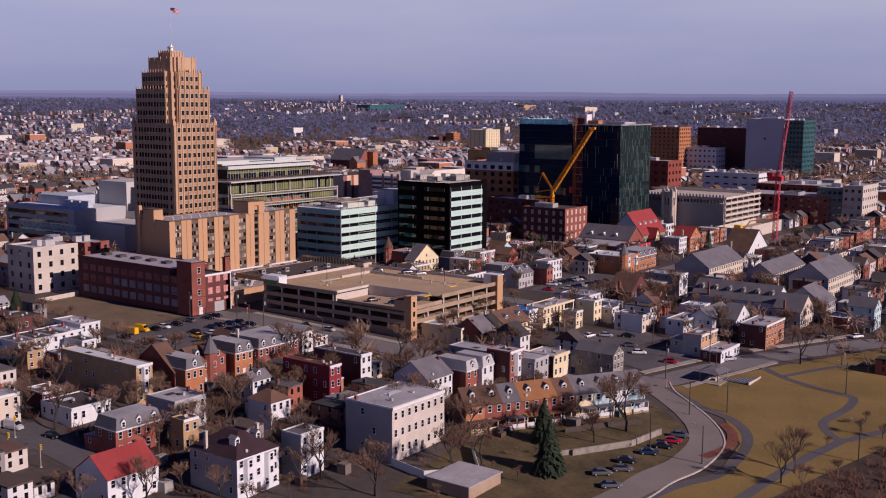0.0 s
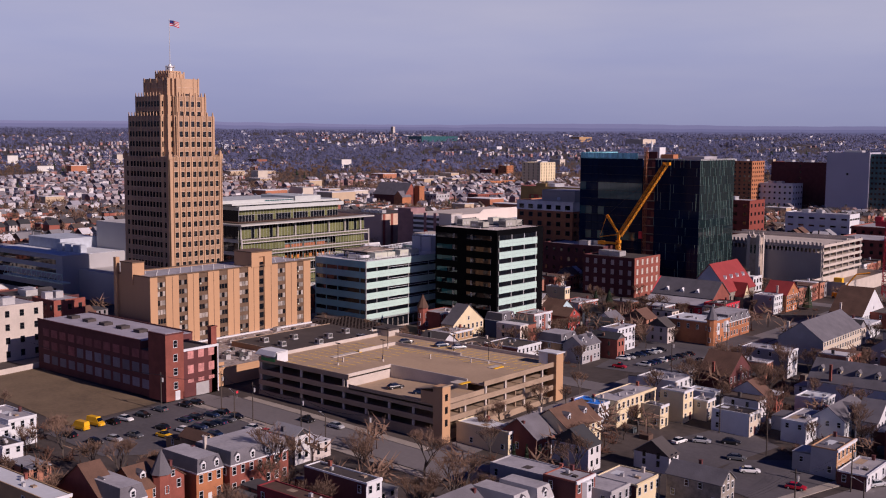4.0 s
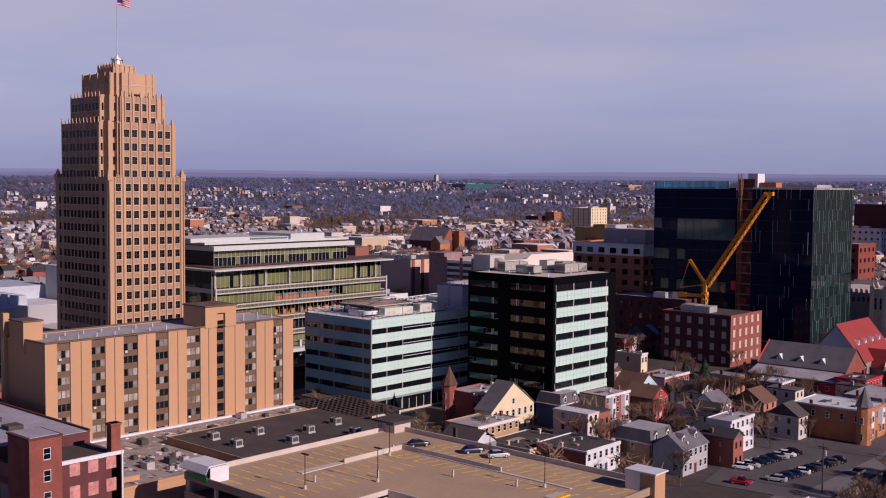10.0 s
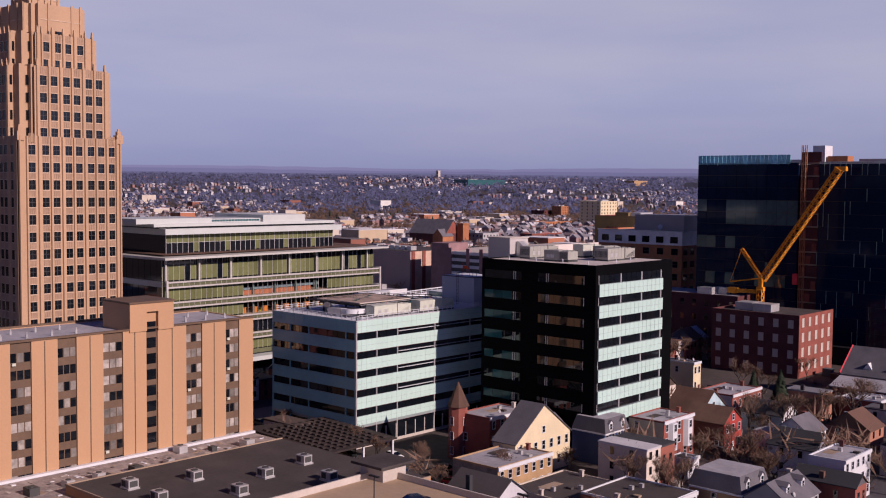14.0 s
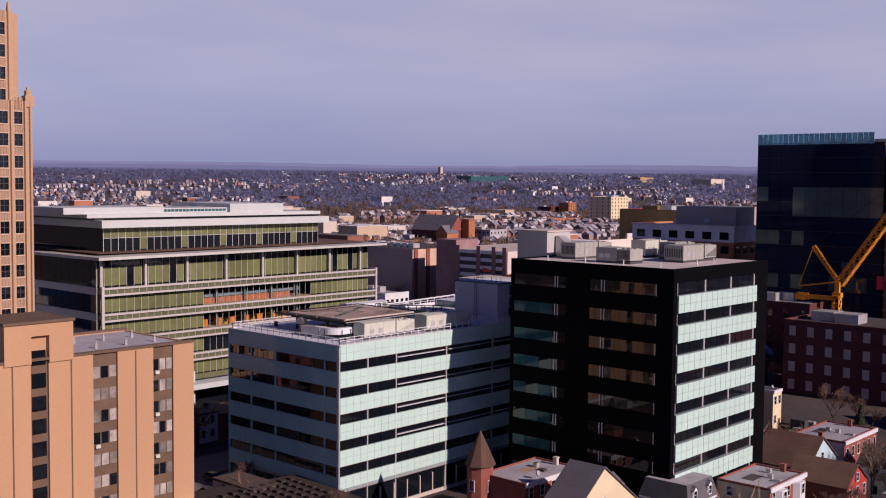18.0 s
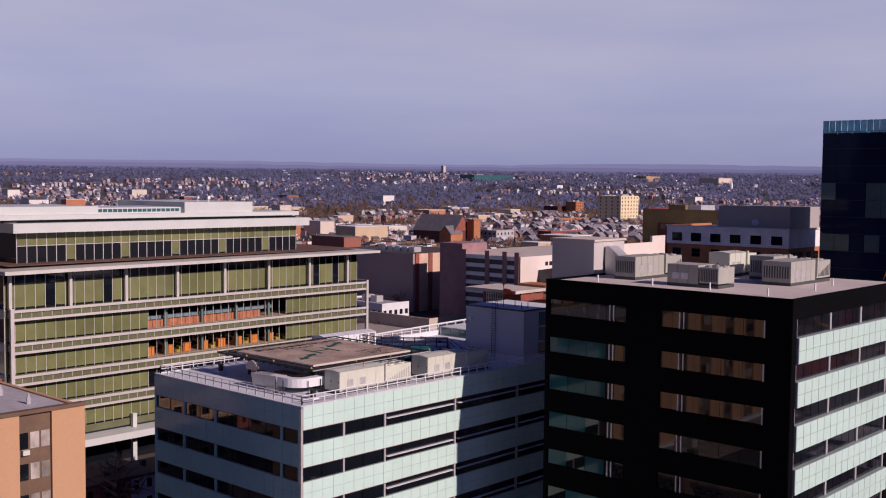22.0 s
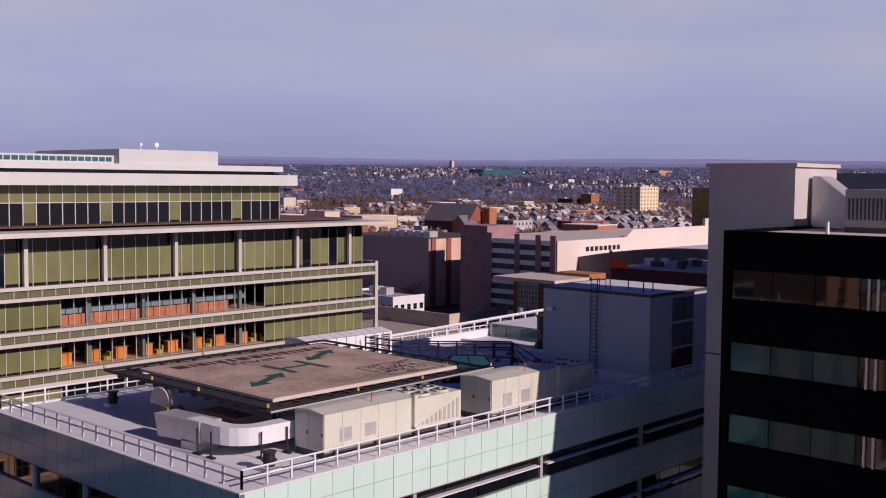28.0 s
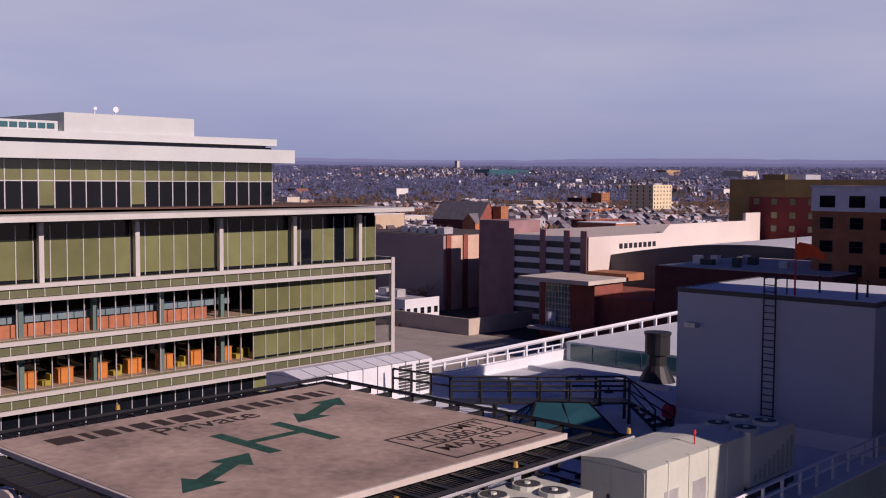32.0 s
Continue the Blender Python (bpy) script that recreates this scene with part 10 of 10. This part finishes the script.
def far_town():
    rn = random.Random(21)
    wallc = [(.30, .10, .07), (.36, .16, .11), (.66, .64, .65), (.22, .07, .055), (.62, .54, .47), (.58, .57, .58), (.40, .18, .12), (.52, .46, .43), (.28, .09, .065), (.24, .22, .23)]
    roofc = [(.20, .195, .21), (.05, .046, .05), (.52, .51, .53), (.085, .06, .05), (.10, .095, .105), (.27, .265, .285), (.06, .055, .06), (.14, .075, .055), (.07, .06, .06), (.04, .04, .045)]
    WM = M("far_walls", (.3, .2, .15), .9, .12, .2, 2, 0.0, island=wallc)
    RM = M("far_roofs", (.2, .2, .2), .9, .15, .2, 2, 0.0, island=roofc)
    # paler mauve palettes put distance haze into the farther bands' colours
    HAZE_WM = M("far_hazed_walls", (.4, .4, .4), .9, .12, .2, 2, 0.0, island=[(.50, .48, .50), (.38, .34, .36), (.34, .17, .15), (.42, .37, .38), (.32, .21, .20), (.62, .60, .62), (.26, .15, .15)])
    HAZE_RM = M("far_hazed_roofs", (.2, .2, .2), .9, .15, .2, 2, 0.0, island=[(.30, .29, .33), (.19, .17, .19), (.15, .135, .16), (.24, .22, .25), (.48, .46, .50), (.20, .14, .15)])
    for band, (r0, r1, sx, sy) in enumerate(((150, 620, 34, 44), (620, 1150, 46, 76), (1150, 1900, 62, 96), (1900, 2900, 100, 150), (2900, 4300, 190, 230))):
        walls, roofs, wins = MB(), MB(), MB()
        bx = -math.ceil((r1 + 500) / sx) * sx
        X = bx
        while X < 900:
            Y = -700.0
            while Y < r1 + 200:
                r = math.hypot(X - 325, Y + 351)
                if r0 <= r < r1 and in_view(X, Y):
                    dens = .95 if r < 1150 else .7 if r < 2200 else .4
                    wood = noise.noise(Vector((X / 420, Y / 420, 3.3)))
                    if r > 1250 and wood > (.22 if r < 2000 else .02 if r < 2900 else -.02):
                        Y += sy
                        continue
                    for side in (0, 1):
                        y = Y + rn.uniform(0, 4)
                        wd = rn.uniform(7.5, 10.5)
                        x = X + (4 if side == 0 else sx - 5 - wd)
                        hh0 = rn.choice((5.4, 5.8, 7.0, 8.0))
                        attached = rn.random() < .6 and r < 2200
                        while y < Y + sy - 10:
                            d = rn.uniform(4.6, 6.0) if attached else rn.uniform(6, 9)
                            if rn.random() < dens * .93:
                                xx = x + rn.uniform(-.8, .8)
                                hit = any(a - 2.5 < xx + wd and xx < b + 1 and c - 1 < y + d and y < e + 1 for a, b, c, e in FOOT) or any(a < xx + wd and xx < b and c < y + d and y < e for a, b, c, e in KEEP)
                                near = r < 420 and (rn.random() < .35 or any(a < xx + wd and xx < b and c < y + d and y < e for a, b, c, e in CLEAR))
                                if r < 420:
                                    hh0, attached = rn.choice((3.2, 4.5, 6.0)), True
                                park = near or xx > 150 and y < -40 and xx - y > 225
                                if not hit and not park:
                                    h = hh0 + rn.uniform(-.6, .6)
                                    z = gz(xx, y)
                                    walls.box(xx, y, z - 2, xx + wd, y + d, z + h)
                                    if attached and rn.random() < .85:
                                        roofs.box(xx - .15, y - .05, z + h, xx + wd + .15, y + d + .05, z + h + .35)
                                    else:
                                        ax = "y" if rn.random() < .6 else "x"
                                        roofs.gable(xx, y, xx + wd, y + d, z + h, (wd if ax == "y" else d) * .34, ax, .3, 0, 0, .2)
                                    if r < 900:
                                        fl = 3 if h > 8 else 2
                                        for k in range(fl):
                                            for q in (.28, .72):
                                                wins.box(xx + wd, y + d * q - .42, z + k * h / fl + 1.0, xx + wd + .05, y + d * q + .42, z + k * h / fl + 2.4)
                                            for q in (.25, .65):
                                                wins.box(xx + wd * q, y - .05, z + k * h / fl + 1.0, xx + wd * q + .8, y, z + k * h / fl + 2.4)
                                    if rn.random() < .6:
                                        roofs.box(xx + wd * .4, y + .3, z + h, xx + wd * .4 + .8, y + 1.0, z + h + (1.6 if attached else 3.2))
                            y += d + (0.0 if attached else rn.uniform(2, 5))
                Y += sy
            X += sx
        for nm, mb, mt, lab in (("far_house_walls", walls, WM if band < 2 else HAZE_WM, "walls of many small brick and painted houses"), ("far_house_roofs", roofs, RM if band < 2 else HAZE_RM, "roofs of many small houses"), ("far_house_windows", wins, GDARK, "small dark house windows")):
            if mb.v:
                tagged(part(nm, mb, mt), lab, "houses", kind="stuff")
    ware = MB()
    for k in range(110):
        r, a = rn.uniform(2900, 4600), radians(rn.uniform(14, 52))
        x, y = 325 - r * math.sin(a), -351 + r * math.cos(a)
        w, d, h, z = rn.uniform(18, 75), rn.uniform(10, 30), rn.uniform(5, 9), gz(x, y)
        ware.box(x, y, z - 3, x + w, y + d, z + h)
    tagged(part("far_warehouses", ware, M("far_warehouse_steel", (.5, .5, .5), .8, .1, .1, 1, 0.0, island=[(.55, .56, .62), (.40, .41, .48), (.62, .62, .66), (.34, .26, .26)])), "long low pale warehouses on the plain", "buildings", kind="stuff")
    # larger halls, mills and churches
    big, broof = MB(), MB()
    for k in range(120):
        r = rn.uniform(720, 2500)
        a = radians(rn.uniform(13, 72))
        x, y = 325 - r * math.sin(a), -351 + r * math.cos(a)
        w, d = rn.uniform(12, 30), rn.uniform(12, 34)
        if any(p < x + w and x < q and s < y + d and y < e for p, q, s, e in FOOT + KEEP) or (x > 150 and y < 60):
            continue
        h = rn.choice((7, 9, 11, 14, 17))
        z = gz(x, y)
        big.box(x, y, z - 3, x + w, y + d, z + h)
        broof.box(x - .2, y - .2, z + h, x + w + .2, y + d + .2, z + h + .5)
    tagged(part("far_hall_walls", big, M("far_hall_walls", (.3, .2, .15), .9, .1, .1, 2, 0.0, island=[(.40, .16, .09), (.55, .48, .40), (.62, .60, .57), (.26, .10, .07), (.50, .38, .26)])), "walls of large mills, halls and schools", "buildings", kind="stuff")
    tagged(part("far_hall_roofs", broof, M("far_hall_roofs", (.3, .3, .3), .9, .1, .1, 2, 0.0, island=[(.72, .70, .70), (.40, .38, .38), (.14, .12, .12), (.62, .60, .60)])), "flat roofs of large halls", "roofs", kind="stuff")


far_town()


def far_trees():
    """Leafless street trees and woods, from simple sprays of twigs."""
    rn = random.Random(5)
    # blue and mauve base colours stand in for haze over the farther woods
    HAZED_WOODS = M("haze_blue_woods", (.118, .128, .235), .95, .3, .02, 1, 0.0)
    HAZED_MIDWOOD = M("hazed_town_woods", (.19, .145, .15), .95, .3, .05, 1, 0.0)
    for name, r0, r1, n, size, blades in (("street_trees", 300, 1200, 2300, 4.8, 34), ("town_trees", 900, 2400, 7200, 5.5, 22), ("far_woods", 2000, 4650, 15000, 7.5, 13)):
        mb = MB()
        v, f = mb.v, mb.f
        k = 0
        tries = 0
        while k < n and tries < n * 8:
            tries += 1
            r = math.sqrt(rn.uniform(r0 * r0, r1 * r1))
            a = radians(rn.uniform(11, 73))
            x, y = 325 - r * math.sin(a), -351 + r * math.cos(a)
            if r > 1200:
                wood = noise.noise(Vector((x / 420, y / 420, 3.3)))
                if wood < -.05 and rn.random() < .75:
                    continue
            if r < 1300 and any(p - 2 < x < q + 2 and s - 2 < y < e + 2 for p, q, s, e in FOOT + KEEP):
                continue
            if x > 150 and y < -30:
                continue
            k += 1
            z = gz(x, y)
            s = size * rn.uniform(.7, 1.3)
            c = Vector((x, y, z + s * .95))
            b0 = len(v)
            v += [(x - .2, y, z - .5), (x + .2, y, z - .5), (x, y + .3, z - .5), (x, y, z + s)]
            f += [(b0, b0 + 1, b0 + 3), (b0 + 1, b0 + 2, b0 + 3), (b0 + 2, b0, b0 + 3)]
            for _ in range(blades):
                d = Vector((rn.gauss(0, 1), rn.gauss(0, 1), rn.gauss(.35, .8))).normalized()
                o = c + Vector((rn.uniform(-1, 1), rn.uniform(-1, 1), rn.uniform(-.6, .8))) * (s * .38)
                w = d.orthogonal().normalized() * (s * (.04 if blades > 30 else .06 if blades > 20 else .13))
                b0 = len(v)
                v += [tuple(o - w), tuple(o + w), tuple(o + d * s * .75)]
                f.append((b0, b0 + 1, b0 + 2))
        mb.m = [0] * len(f)
        tagged(part(name, mb, TWIG if r0 < 1000 else HAZED_MIDWOOD if r0 < 1500 else HAZED_WOODS), "leafless brown trees among the houses", "trees", kind="stuff")
    ev = MB()
    for k in range(700):
        r = math.sqrt(rn.uniform(350 ** 2, 3200 ** 2))
        a = radians(rn.uniform(12, 72))
        x, y = 325 - r * math.sin(a), -351 + r * math.cos(a)
        if any(p - 2 < x < q + 2 and s - 2 < y < e + 2 for p, q, s, e in FOOT + KEEP) or (x > 150 and y < -30):
            continue
        z, h = gz(x, y), rn.uniform(7, 13)
        ev.cyl(x, y, z + 1, z + h, h * .22, .1, 7).cyl(x + rn.uniform(-.6, .6), y, z + h * .4, z + h * 1.05, h * .14, .05, 6)
    tagged(part("far_evergreens", ev, PINE), "dark evergreen trees among the houses", "trees", kind="stuff")


far_trees()


def hills():
    """The hazy ridges that close the view, at the edge of sight."""
    # haze is put into base colour and emission, paler ridge by ridge
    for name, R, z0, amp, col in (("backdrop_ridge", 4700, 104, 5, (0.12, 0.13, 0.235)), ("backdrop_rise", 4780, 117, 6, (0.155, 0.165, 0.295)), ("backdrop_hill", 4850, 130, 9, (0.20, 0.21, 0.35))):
        mb = MB()
        prev = None
        for i in range(241):
            a = radians(-12 + 110 * i / 240)
            x, y = 325 - R * math.sin(a), -351 + R * math.cos(a)
            h = z0 + amp * noise.noise(Vector((i * .045, R * .01, 0))) + 4 * noise.noise(Vector((i * .4, 1, 0)))
            if prev:
                mb.face([(prev[0], prev[1], 0), (x, y, 0), (x, y, h), (prev[0], prev[1], prev[2])])
            prev = (x, y, h)
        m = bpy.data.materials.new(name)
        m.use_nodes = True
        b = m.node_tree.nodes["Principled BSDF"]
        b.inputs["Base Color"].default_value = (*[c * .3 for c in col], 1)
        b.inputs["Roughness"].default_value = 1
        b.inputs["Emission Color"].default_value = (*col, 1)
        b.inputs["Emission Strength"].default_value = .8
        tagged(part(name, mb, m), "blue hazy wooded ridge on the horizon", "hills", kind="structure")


hills()
